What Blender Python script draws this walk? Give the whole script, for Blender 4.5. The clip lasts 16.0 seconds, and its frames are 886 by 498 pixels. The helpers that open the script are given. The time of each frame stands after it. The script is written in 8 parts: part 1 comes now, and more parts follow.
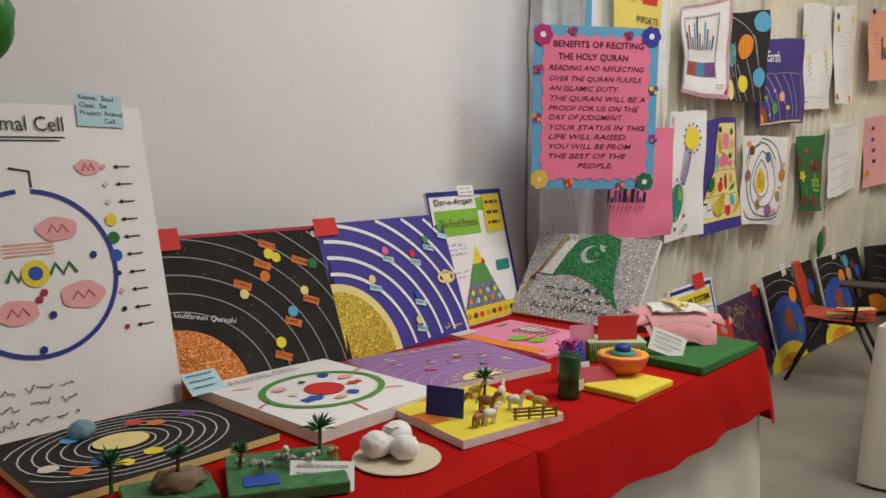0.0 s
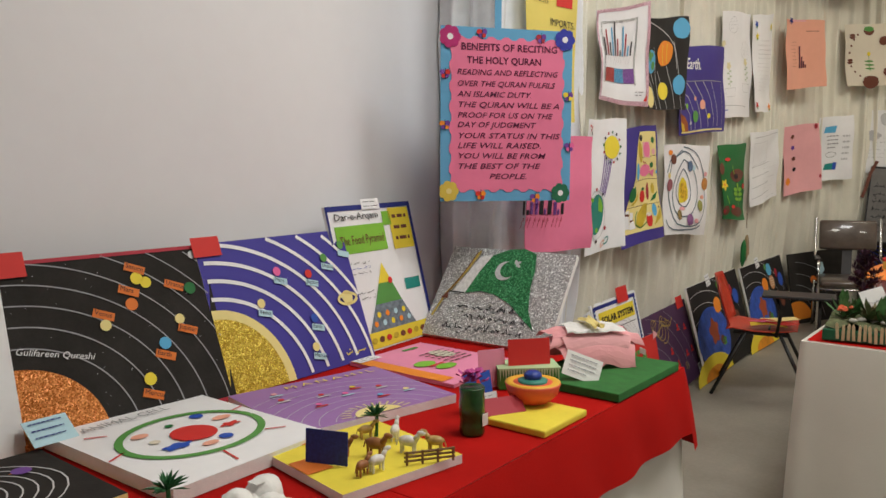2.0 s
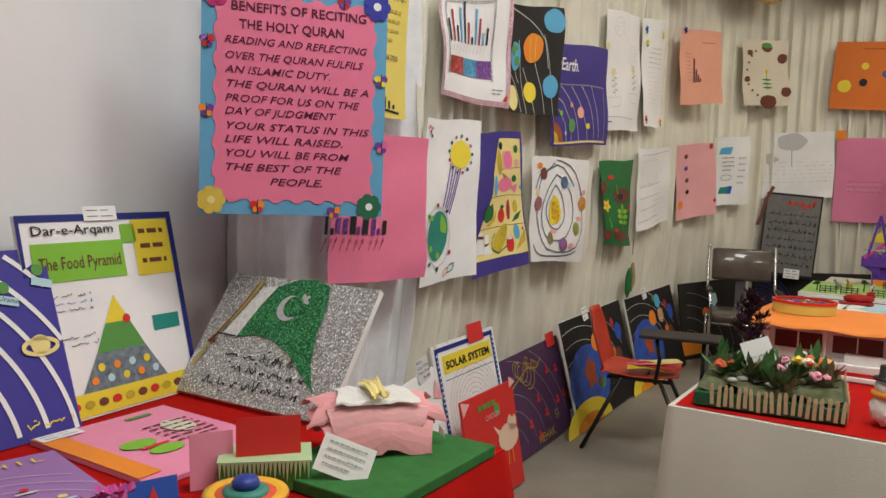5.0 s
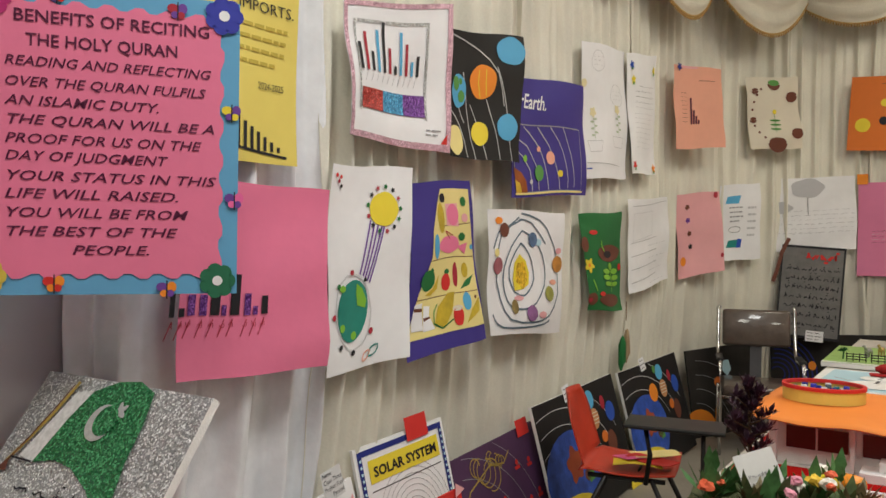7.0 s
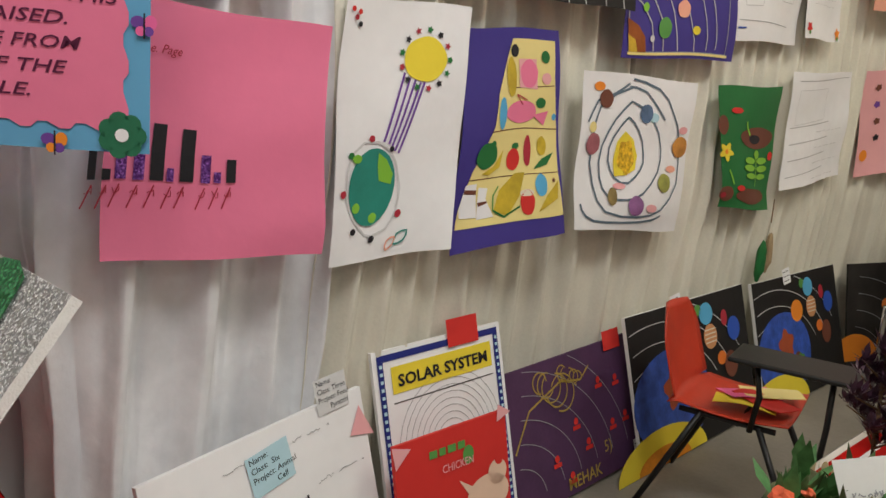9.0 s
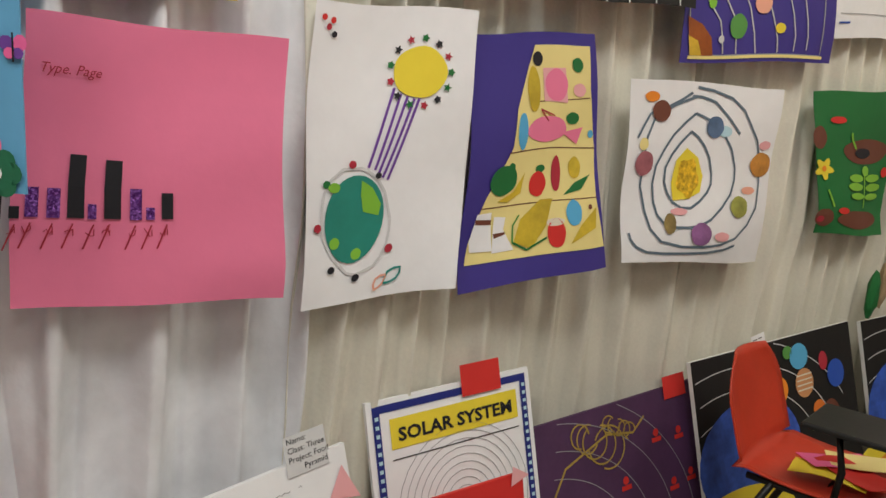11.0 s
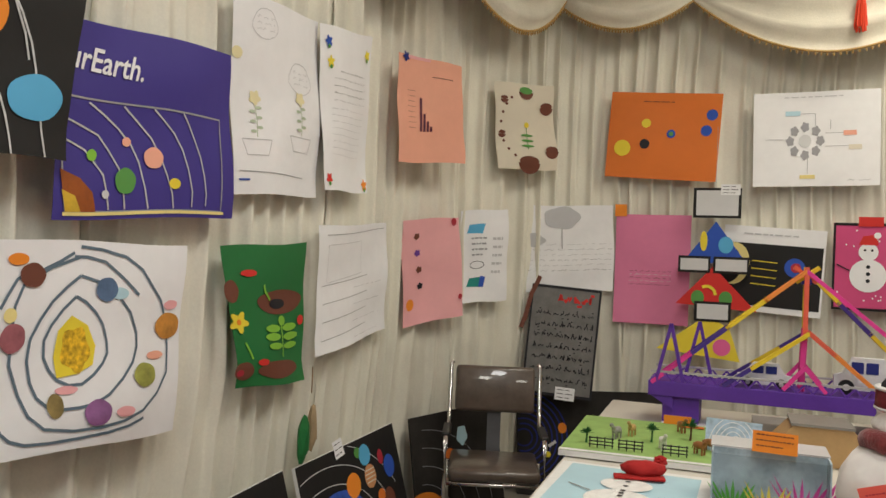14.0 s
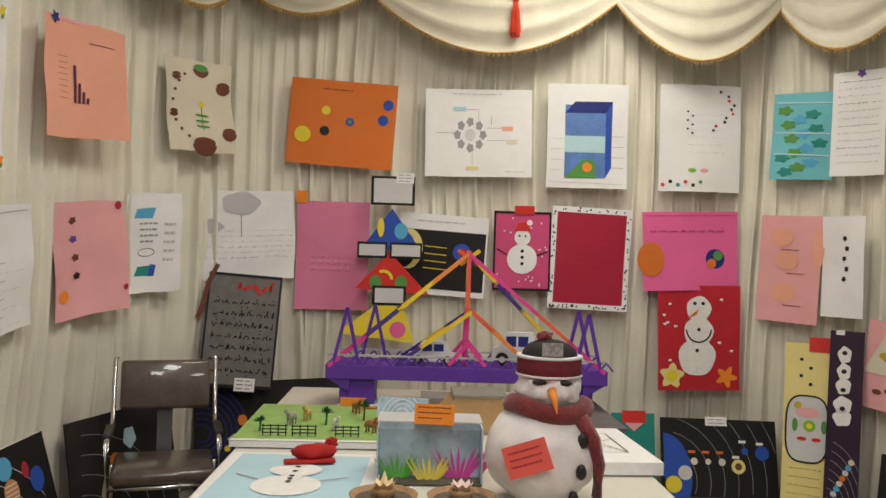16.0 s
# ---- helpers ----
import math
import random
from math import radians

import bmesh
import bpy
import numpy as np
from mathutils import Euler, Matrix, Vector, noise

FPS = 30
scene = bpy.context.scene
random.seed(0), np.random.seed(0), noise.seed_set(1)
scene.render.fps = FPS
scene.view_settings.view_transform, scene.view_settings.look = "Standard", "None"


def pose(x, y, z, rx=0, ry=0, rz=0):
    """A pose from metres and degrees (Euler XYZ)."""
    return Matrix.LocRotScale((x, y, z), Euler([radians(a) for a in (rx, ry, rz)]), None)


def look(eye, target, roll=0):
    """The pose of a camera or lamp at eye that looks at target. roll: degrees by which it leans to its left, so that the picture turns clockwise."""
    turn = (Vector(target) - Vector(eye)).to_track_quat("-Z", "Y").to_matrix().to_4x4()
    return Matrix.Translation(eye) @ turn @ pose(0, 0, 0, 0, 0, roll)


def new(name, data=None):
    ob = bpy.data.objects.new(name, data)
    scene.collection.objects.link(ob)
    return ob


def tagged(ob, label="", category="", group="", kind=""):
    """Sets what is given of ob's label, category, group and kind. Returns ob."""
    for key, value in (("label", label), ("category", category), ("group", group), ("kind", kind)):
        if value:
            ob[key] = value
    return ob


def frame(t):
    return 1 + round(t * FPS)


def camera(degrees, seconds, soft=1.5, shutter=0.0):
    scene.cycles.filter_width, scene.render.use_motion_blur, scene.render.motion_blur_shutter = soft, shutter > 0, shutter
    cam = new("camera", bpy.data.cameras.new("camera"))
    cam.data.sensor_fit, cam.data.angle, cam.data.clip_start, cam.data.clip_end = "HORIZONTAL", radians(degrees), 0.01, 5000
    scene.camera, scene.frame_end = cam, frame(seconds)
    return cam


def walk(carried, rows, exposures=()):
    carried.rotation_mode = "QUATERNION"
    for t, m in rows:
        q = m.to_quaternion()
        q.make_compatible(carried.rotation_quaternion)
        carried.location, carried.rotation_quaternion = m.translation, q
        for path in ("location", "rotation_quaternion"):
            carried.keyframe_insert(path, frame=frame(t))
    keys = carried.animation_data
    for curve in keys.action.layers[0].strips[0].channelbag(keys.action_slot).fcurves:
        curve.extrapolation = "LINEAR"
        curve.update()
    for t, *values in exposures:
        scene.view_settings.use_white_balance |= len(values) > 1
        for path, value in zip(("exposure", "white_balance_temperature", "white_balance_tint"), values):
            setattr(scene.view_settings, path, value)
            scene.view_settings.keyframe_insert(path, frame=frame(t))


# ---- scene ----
cam = camera(58.6, 16.0)
PATH = [
    (0, (0.211, 0.392, 1.525), (-1.138, 1.848, 1.277), -0.0),
    (0.5, (0.224, 0.428, 1.528), (-1.085, 1.922, 1.289), -0.1),
    (1, (0.236, 0.492, 1.525), (-1.078, 1.982, 1.293), -0.2),
    (1.5, (0.218, 0.578, 1.519), (-1.087, 2.077, 1.297), -0.3),
    (2, (0.144, 0.68, 1.523), (-1.087, 2.24, 1.301), -0.3),
    (2.5, (0.058, 0.772, 1.524), (-1.08, 2.404, 1.326), -0.2),
    (3, (0.048, 0.862, 1.503), (-1.028, 2.538, 1.325), -0.4),
    (3.5, (0.042, 1.024, 1.519), (-0.965, 2.742, 1.332), 0.1),
    (3.7, (0.05, 1.094, 1.523), (-0.95, 2.816, 1.332), 0.5),
    (5.8, (0.024, 1.952, 1.467), (-1.113, 3.595, 1.365), 1.6),
    (6, (0.06, 2.018, 1.48), (-1.085, 3.657, 1.427), 1.3),
    (6.5, (0.057, 2.21, 1.481), (-1.089, 3.849, 1.46), 0.9),
    (7, (-0.034, 2.437, 1.498), (-1.158, 4.091, 1.463), 0.5),
    (7.5, (-0.047, 2.65, 1.509), (-1.161, 4.311, 1.468), -0.0),
    (8, (-0.01, 2.863, 1.508), (-1.22, 4.449, 1.364), 1.4),
    (8.5, (-0.042, 3.019, 1.497), (-1.349, 4.506, 1.215), 3.0),
    (9, (-0.124, 3.172, 1.491), (-1.536, 4.537, 1.113), 4.0),
    (9.2, (-0.144, 3.217, 1.483), (-1.597, 4.527, 1.068), 4.1),
    (11.3, (-0.151, 3.737, 1.549), (-1.771, 4.845, 1.165), 3.0),
    (11.5, (-0.18, 3.801, 1.548), (-1.763, 4.978, 1.216), 2.8),
    (12, (-0.239, 3.909, 1.572), (-1.689, 5.277, 1.405), 1.6),
    (12.1, (-0.252, 3.917, 1.567), (-1.671, 5.324, 1.461), 1.1),
    (12.5, (-0.246, 3.956, 1.58), (-1.546, 5.475, 1.57), 1.2),
    (13, (-0.226, 3.975, 1.613), (-1.354, 5.626, 1.616), 2.0),
    (13.5, (-0.185, 3.997, 1.625), (-1.095, 5.778, 1.64), 2.3),
    (14, (-0.109, 4.012, 1.624), (-0.789, 5.893, 1.637), 2.2),
    (14.5, (-0.058, 4.037, 1.622), (-0.477, 5.992, 1.636), 2.0),
    (15, (-0.035, 4.057, 1.615), (-0.268, 6.044, 1.635), 1.8),
    (15.5, (-0.031, 4.076, 1.612), (-0.111, 6.075, 1.632), 1.8),
    (16, (-0.015, 4.104, 1.588), (0.051, 6.103, 1.608), 1.7),
]
walk(cam, [(t, look(eye, target, roll)) for t, eye, target, roll in PATH])


# ---------------------------------------------------------------- world and light
world = bpy.data.worlds.new("hall_dark")
scene.world = world
world.use_nodes = True
world.node_tree.nodes["Background"].inputs[0].default_value = (0.9, 0.88, 0.85, 1)
world.node_tree.nodes["Background"].inputs[1].default_value = 0.05
scene.view_settings.exposure = 0.0


def part(name, bm, material, parent=None, label="", smooth=False):
    """Links a bmesh as one mesh object under a thing or a part."""
    me = bpy.data.meshes.new(name)
    bm.to_mesh(me)
    bm.free()
    if smooth:
        me.polygons.foreach_set("use_smooth", [True] * len(me.polygons))
    if material:
        me.materials.append(material)
    ob = new(name, me)
    if parent:
        ob.parent = parent
    if label:
        tagged(ob, label)
    return ob


def thing(name, m, label, category, group=""):
    """An Empty at the base of a thing."""
    ob = new(name)
    ob.matrix_basis = m
    ob.empty_display_size = 0.05
    return tagged(ob, label, category, group)


# ---------------------------------------------------------------- materials
MATS = {}


def mat(name, colour, rough=0.6, vary=0.12, scale=8.0, bump=0.1, bump_scale=60.0, metal=0.0, sheen=0.0, coat=0.0, spec=0.4):
    """A procedural surface: colour that varies at two scales, with fine relief."""
    if name in MATS:
        return MATS[name]
    m = bpy.data.materials.new(name)
    m.use_nodes = True
    nt = m.node_tree
    b = nt.nodes["Principled BSDF"]
    co = nt.nodes.new("ShaderNodeTexCoord")
    n1 = nt.nodes.new("ShaderNodeTexNoise")
    n1.inputs["Scale"].default_value = scale
    n1.inputs["Detail"].default_value = 5
    n2 = nt.nodes.new("ShaderNodeTexNoise")
    n2.inputs["Scale"].default_value = bump_scale
    n2.inputs["Detail"].default_value = 4
    nt.links.new(co.outputs["Object"], n1.inputs["Vector"])
    nt.links.new(co.outputs["Object"], n2.inputs["Vector"])
    mixf = nt.nodes.new("ShaderNodeMath")
    mixf.operation = "MULTIPLY_ADD"
    mixf.inputs[1].default_value = 0.35
    nt.links.new(n2.outputs["Fac"], mixf.inputs[0])
    nt.links.new(n1.outputs["Fac"], mixf.inputs[2])
    ramp = nt.nodes.new("ShaderNodeValToRGB")
    ramp.color_ramp.elements[0].position = 0.4
    ramp.color_ramp.elements[1].position = 0.95
    ramp.color_ramp.elements[0].color = (*[c * (1 - vary) for c in colour], 1)
    ramp.color_ramp.elements[1].color = (*[min(1, c * (1 + vary)) for c in colour], 1)
    nt.links.new(mixf.outputs[0], ramp.inputs["Fac"])
    nt.links.new(ramp.outputs["Color"], b.inputs["Base Color"])
    bp = nt.nodes.new("ShaderNodeBump")
    bp.inputs["Strength"].default_value = bump
    bp.inputs["Distance"].default_value = 0.004
    nt.links.new(n2.outputs["Fac"], bp.inputs["Height"])
    nt.links.new(bp.outputs["Normal"], b.inputs["Normal"])
    b.inputs["Roughness"].default_value = rough
    b.inputs["Metallic"].default_value = metal
    b.inputs["Sheen Weight"].default_value = sheen
    b.inputs["Coat Weight"].default_value = coat
    b.inputs["Specular IOR Level"].default_value = spec
    MATS[name] = m
    return m


def glitter(name, colour, rough=0.35, flake=260.0, bright=1.9):
    """Glitter foam sheet: small flakes, each with its own tilt and brightness."""
    if name in MATS:
        return MATS[name]
    m = bpy.data.materials.new(name)
    m.use_nodes = True
    nt = m.node_tree
    b = nt.nodes["Principled BSDF"]
    co = nt.nodes.new("ShaderNodeTexCoord")
    vo = nt.nodes.new("ShaderNodeTexVoronoi")
    vo.inputs["Scale"].default_value = flake
    nt.links.new(co.outputs["Object"], vo.inputs["Vector"])
    sep = nt.nodes.new("ShaderNodeSeparateColor")
    nt.links.new(vo.outputs["Color"], sep.inputs["Color"])
    ramp = nt.nodes.new("ShaderNodeValToRGB")
    e = ramp.color_ramp.elements
    e[0].color = (*[c * 0.72 for c in colour], 1)
    e[1].color = (*[min(1, c * bright + 0.1) for c in colour], 1)
    e[0].position, e[1].position = 0.55, 1.0
    nt.links.new(sep.outputs["Red"], ramp.inputs["Fac"])
    nt.links.new(ramp.outputs["Color"], b.inputs["Base Color"])
    geo = nt.nodes.new("ShaderNodeNewGeometry")
    sub = nt.nodes.new("ShaderNodeVectorMath")
    sub.operation = "SUBTRACT"
    sub.inputs[1].default_value = (0.5, 0.5, 0.5)
    nt.links.new(vo.outputs["Color"], sub.inputs[0])
    mul = nt.nodes.new("ShaderNodeVectorMath")
    mul.operation = "MULTIPLY_ADD"
    mul.inputs[1].default_value = (0.7, 0.7, 0.7)
    nt.links.new(sub.outputs[0], mul.inputs[0])
    nt.links.new(geo.outputs["Normal"], mul.inputs[2])
    nrm = nt.nodes.new("ShaderNodeVectorMath")
    nrm.operation = "NORMALIZE"
    nt.links.new(mul.outputs[0], nrm.inputs[0])
    nt.links.new(nrm.outputs[0], b.inputs["Normal"])
    b.inputs["Roughness"].default_value = rough
    b.inputs["Metallic"].default_value = 0.35
    MATS[name] = m
    return m


def paper(name, colour, rough=0.55):
    return mat("paper_" + name, colour, rough, 0.06, 3.0, 0.3, 18.0, spec=0.25)


WHITE = paper("white", (0.83, 0.83, 0.85))
CREAM = paper("cream", (0.72, 0.66, 0.54))
GREYP = paper("grey", (0.62, 0.62, 0.63))
PINK = paper("pink", (0.80, 0.20, 0.34))
PINKL = paper("pale_pink", (0.80, 0.40, 0.42))
PINKH = paper("hot_pink", (0.80, 0.14, 0.36))
SALMON = paper("salmon", (0.82, 0.40, 0.29))
ORANGE = paper("orange", (0.70, 0.18, 0.03))
ORANGEB = paper("bright_orange", (0.85, 0.27, 0.03))
YELLOW = paper("yellow", (0.80, 0.64, 0.05))
YELLOWP = paper("pale_yellow", (0.80, 0.68, 0.28))
SKY = paper("sky_blue", (0.13, 0.38, 0.62))
CYAN = paper("cyan", (0.10, 0.40, 0.66))
PALEB = paper("pale_blue", (0.45, 0.66, 0.75))
NAVY = paper("navy", (0.055, 0.04, 0.25))
BLUE = paper("blue", (0.03, 0.09, 0.45))
DKBLUE = paper("dark_blue", (0.02, 0.03, 0.20))
VIOLET = paper("violet", (0.16, 0.06, 0.32))
PURPLE = paper("purple", (0.33, 0.17, 0.42))
PLUM = mat("plum_card", (0.075, 0.03, 0.085), 0.6, 0.2, 6)
BLACK = paper("black", (0.015, 0.014, 0.014), 0.6)
CHARC = mat("charcoal_card", (0.030, 0.027, 0.025), 0.8, 0.25, 9, 0.2, 90, spec=0.12)
GREEN = paper("green", (0.02, 0.16, 0.045))
LIME = paper("lime", (0.22, 0.50, 0.05))
LEAF = paper("leaf", (0.10, 0.30, 0.07))
TEALG = paper("teal", (0.02, 0.25, 0.22))
AQUA = paper("aqua", (0.16, 0.52, 0.60))
RED = paper("red", (0.62, 0.035, 0.03))
MAROON = paper("maroon", (0.40, 0.03, 0.05))
BROWN = paper("brown", (0.16, 0.055, 0.035))
INK = paper("ink", (0.02, 0.02, 0.025))
PENCIL = paper("pencil", (0.33, 0.33, 0.35))
FAINT = paper("faint_pencil", (0.52, 0.52, 0.54))
SILVERP = mat("silver_line", (0.55, 0.56, 0.58), 0.35, 0.2, 60, 0.2, 200, metal=0.4)
G_GREEN = glitter("green_glitter", (0.012, 0.20, 0.06))
G_SILVER = glitter("silver_glitter", (0.46, 0.47, 0.48))
G_GOLD = glitter("gold_glitter", (0.58, 0.38, 0.015))
G_ORANGE = glitter("orange_glitter", (0.62, 0.17, 0.015))
G_RED = glitter("red_glitter", (0.45, 0.03, 0.02))
G_BLUE = glitter("blue_glitter", (0.04, 0.30, 0.62))
G_PURPLE = glitter("purple_glitter", (0.15, 0.03, 0.28))
G_PINK = glitter("pink_glitter", (0.72, 0.42, 0.52), bright=1.4)
FOAM = mat("white_foam", (0.8, 0.8, 0.79), 0.75, 0.06, 30, 0.35, 220)
COTTON = mat("cotton_wool", (0.82, 0.81, 0.79), 0.95, 0.06, 30, 1.0, 70, sheen=0.3)
STEEL = mat("bright_steel", (0.62, 0.61, 0.6), 0.2, 0.1, 20, 0.03, 90, metal=1.0)
BLACKM = mat("black_metal", (0.012, 0.012, 0.012), 0.45, 0.2, 20)
WALLM = mat("white_panel", (0.78, 0.77, 0.80), 0.45, 0.03, 1.2, 0.06, 14)
DRAPE = mat("cream_drape", (0.76, 0.73, 0.63), 0.5, 0.12, 2.6, 0.35, 90)
SHEER = mat("sheer_festoon", (0.72, 0.68, 0.57), 0.6, 0.16, 4.0, 0.35, 90)
SATIN = mat("grey_satin_drape", (0.82, 0.83, 0.86), 0.35, 0.12, 6.0, 0.9, 22)
FLOORM = mat("concrete_floor", (0.24, 0.22, 0.185), 0.5, 0.22, 2.5, 0.25, 45)
REDCLOTH = mat("red_cloth", (0.42, 0.008, 0.006), 0.9, 0.14, 5, 0.3, 240, spec=0.08)
WHCLOTH = mat("white_cloth", (0.64, 0.61, 0.54), 0.8, 0.06, 3, 0.25, 240, sheen=0.2)
CEILM = mat("ceiling_fabric", (0.75, 0.72, 0.66), 0.85, 0.06, 2, 0.1, 60)
GOLDTRIM = mat("gold_trim", (0.45, 0.28, 0.09), 0.5, 0.3, 80, 0.5, 200)


# ---------------------------------------------------------------- mesh helpers
def box_bm(sx, sy, sz, at=(0, 0, 0), bevel=0.0, bm=None):
    """A box whose base centre is at the given point."""
    bm2 = bmesh.new()
    bmesh.ops.create_cube(bm2, size=1, matrix=Matrix.Translation((at[0], at[1], at[2] + sz / 2)) @ Matrix.Diagonal((sx, sy, sz, 1)))
    if bevel:
        bmesh.ops.bevel(bm2, geom=bm2.edges[:], offset=bevel, segments=2, affect="EDGES", profile=0.5)
    if bm is None:
        return bm2
    me = bpy.data.meshes.new("tmp")
    bm2.to_mesh(me)
    bm2.free()
    bm.from_mesh(me)
    bpy.data.meshes.remove(me)
    return bm


def tube_bm(points, radius, sides=8, bm=None, closed=False):
    """A tube along points; radius is one number or one for each point."""
    bm = bm or bmesh.new()
    pts = [Vector(p) for p in points]
    n = len(pts)
    rings = []
    for i, p in enumerate(pts):
        a = pts[i - 1] if (i > 0 or closed) else p
        b = pts[(i + 1) % n] if (i < n - 1 or closed) else p
        d = (b - a).normalized()
        side = d.cross(Vector((0, 0, 1)))
        if side.length < 1e-3:
            side = d.cross(Vector((0, 1, 0)))
        side.normalize()
        up = side.cross(d)
        r = radius[i] if isinstance(radius, (list, tuple)) else radius
        rings.append([bm.verts.new(p + r * (math.cos(2 * math.pi * k / sides) * side + math.sin(2 * math.pi * k / sides) * up)) for k in range(sides)])
    for i in range(n if closed else n - 1):
        r0, r1 = rings[i], rings[(i + 1) % n]
        for k in range(sides):
            bm.faces.new((r0[k], r0[(k + 1) % sides], r1[(k + 1) % sides], r1[k]))
    if not closed:
        bm.faces.new(rings[0][::-1])
        bm.faces.new(rings[-1])
    return bm


def lathe_bm(profile, sides=24, bm=None, at=(0, 0, 0)):
    """A turned shape from (radius, height) pairs."""
    bm = bm or bmesh.new()
    rings = []
    for r, z in profile:
        rings.append([bm.verts.new((at[0] + r * math.cos(2 * math.pi * k / sides), at[1] + r * math.sin(2 * math.pi * k / sides), at[2] + z)) for k in range(sides)])
    for r0, r1 in zip(rings, rings[1:]):
        for k in range(sides):
            bm.faces.new((r0[k], r0[(k + 1) % sides], r1[(k + 1) % sides], r1[k]))
    bm.faces.new(rings[0][::-1])
    bm.faces.new(rings[-1])
    return bm


def blob_bm(r, at=(0, 0, 0), squash=(1, 1, 1), rough=0.06, seed=0, sub=3, bm=None):
    """An uneven ball."""
    bm2 = bmesh.new()
    bmesh.ops.create_icosphere(bm2, subdivisions=sub, radius=1)
    for v in bm2.verts:
        k = 1 + rough * noise.noise(v.co * 3.1 + Vector((seed, seed * 2.3, 0))) * 2
        v.co = Vector((v.co.x * squash[0], v.co.y * squash[1], v.co.z * squash[2])) * r * k + Vector(at)
    if bm is None:
        return bm2
    me = bpy.data.meshes.new("tmp")
    bm2.to_mesh(me)
    bm2.free()
    bm.from_mesh(me)
    bpy.data.meshes.remove(me)
    return bm


TEXTS = {}


def text_shape(words, shear=0.0, bold=0.0):
    """Verts and faces of a line of built-in lettering, 1 high, starting at the origin."""
    key = (words, shear, bold)
    if key not in TEXTS:
        cu = bpy.data.curves.new("lettering", "FONT")
        cu.body, cu.size, cu.shear, cu.resolution_u, cu.offset = words, 1.0, shear, 2, bold
        ob = bpy.data.objects.new("lettering", cu)
        scene.collection.objects.link(ob)
        me = bpy.data.meshes.new_from_object(ob.evaluated_get(bpy.context.evaluated_depsgraph_get()))
        vs = [tuple(v.co) for v in me.vertices]
        fs = [tuple(p.vertices) for p in me.polygons]
        bpy.data.objects.remove(ob)
        bpy.data.meshes.remove(me)
        bpy.data.curves.remove(cu)
        TEXTS[key] = (vs, fs)
    return TEXTS[key]


class Sheet:
    """A sheet or board with what is drawn and glued on it. Coordinates run from 0 to 1 across and from 0 (top) to 1 (bottom)."""

    def __init__(self, name, m, w, h, material, label, category, thick=0.0012, curl=0.0, seed=0, sag=0.0, group="", edge=None, warp=None):
        self.w, self.h, self.thick, self.curl, self.seed, self.sag = w, h, thick, curl, seed, sag
        self.warp = warp
        self.groups, self.count = {}, 0
        self.root = thing(name, m, label, category, group)
        bm = bmesh.new()
        nu, nv = (16, 14) if (curl or sag) else (2, 2)
        front = [[bm.verts.new(self.place(i / nu, j / nv, 0)) for i in range(nu + 1)] for j in range(nv + 1)]
        back = [[bm.verts.new(self.place(i / nu, j / nv, -thick)) for i in range(nu + 1)] for j in range(nv + 1)]
        for j in range(nv):
            for i in range(nu):
                bm.faces.new((front[j + 1][i], front[j + 1][i + 1], front[j][i + 1], front[j][i]))
                bm.faces.new((back[j][i], back[j][i + 1], back[j + 1][i + 1], back[j + 1][i]))
        front = [[bm.verts.new(v.co) for v in row] for row in front]
        back = [[bm.verts.new(v.co) for v in row] for row in back]
        for i in range(nu):
            bm.faces.new((front[0][i], front[0][i + 1], back[0][i + 1], back[0][i]))
            bm.faces.new((back[nv][i], back[nv][i + 1], front[nv][i + 1], front[nv][i]))
        for j in range(nv):
            bm.faces.new((back[j][0], back[j + 1][0], front[j + 1][0], front[j][0]))
            bm.faces.new((front[j][nu], front[j + 1][nu], back[j + 1][nu], back[j][nu]))
        for row in front[1:-1] + back[1:-1]:
            for v in row[1:-1]:
                bm.verts.remove(v)
        for e in bm.edges:
            e.smooth = len(e.link_faces) != 2 or e.calc_face_angle(0) < 0.9
        ob = part("sheet" if thick < 0.004 else "board", bm, material, self.root, smooth=bool(curl))
        if edge:
            ob.data.materials.append(edge)
            for p in ob.data.polygons:
                if abs(p.normal.y) < 0.7 or p.normal.y > 0:
                    p.material_index = 1

    def place(self, u, v, off):
        """Local point of (u, v), off metres in front of the sheet. The sheet faces -y."""
        s = self.seed
        y = 0.0
        if self.curl:
            y = -1.5 * self.curl * (math.sin(math.pi * (u * 1.3 + 0.37 * s)) * (0.35 + 0.65 * v) + 0.45 * math.sin(5.1 * v + s) * math.cos(4.2 * u + 1.7 * s) + 0.5 * v * v)
        z = (0.5 - v) * self.h
        if self.sag:
            z -= self.sag * (math.sin(math.pi * u) * (1 - v) + 0.35 * math.sin(3 * u + s) * v)
        x = (u - 0.5) * self.w
        if self.warp:
            (ax, az), (bx, bz), (cx, cz), (ex, ez) = self.warp
            x += (1 - u) * (1 - v) * ax + u * (1 - v) * bx + u * v * cx + (1 - u) * v * ex
            z += (1 - u) * (1 - v) * az + u * (1 - v) * bz + u * v * cz + (1 - u) * v * ez
            x += 0.012 * math.sin(math.pi * v) * math.sin(3.3 * v + 2.1 * s + 1.5 * u)
            z += 0.007 * math.sin(math.pi * u) * math.sin(4.0 * u + 1.3 * s)
            y -= 0.004 * math.sin(11 * v + 3 * u + s) + 0.012 * max(0.0, v - 0.86) / 0.14 * math.sin(2.2 * s + 2 * u)
        return Vector((x, y - off, z))

    def bucket(self, name, material, size=0.0):
        if size > 0.014:
            self.count = self.count + 1
            return self.groups.setdefault((name, material.name, self.count), ([], [], material))
        return self.groups.setdefault((name, material.name), ([], [], material))

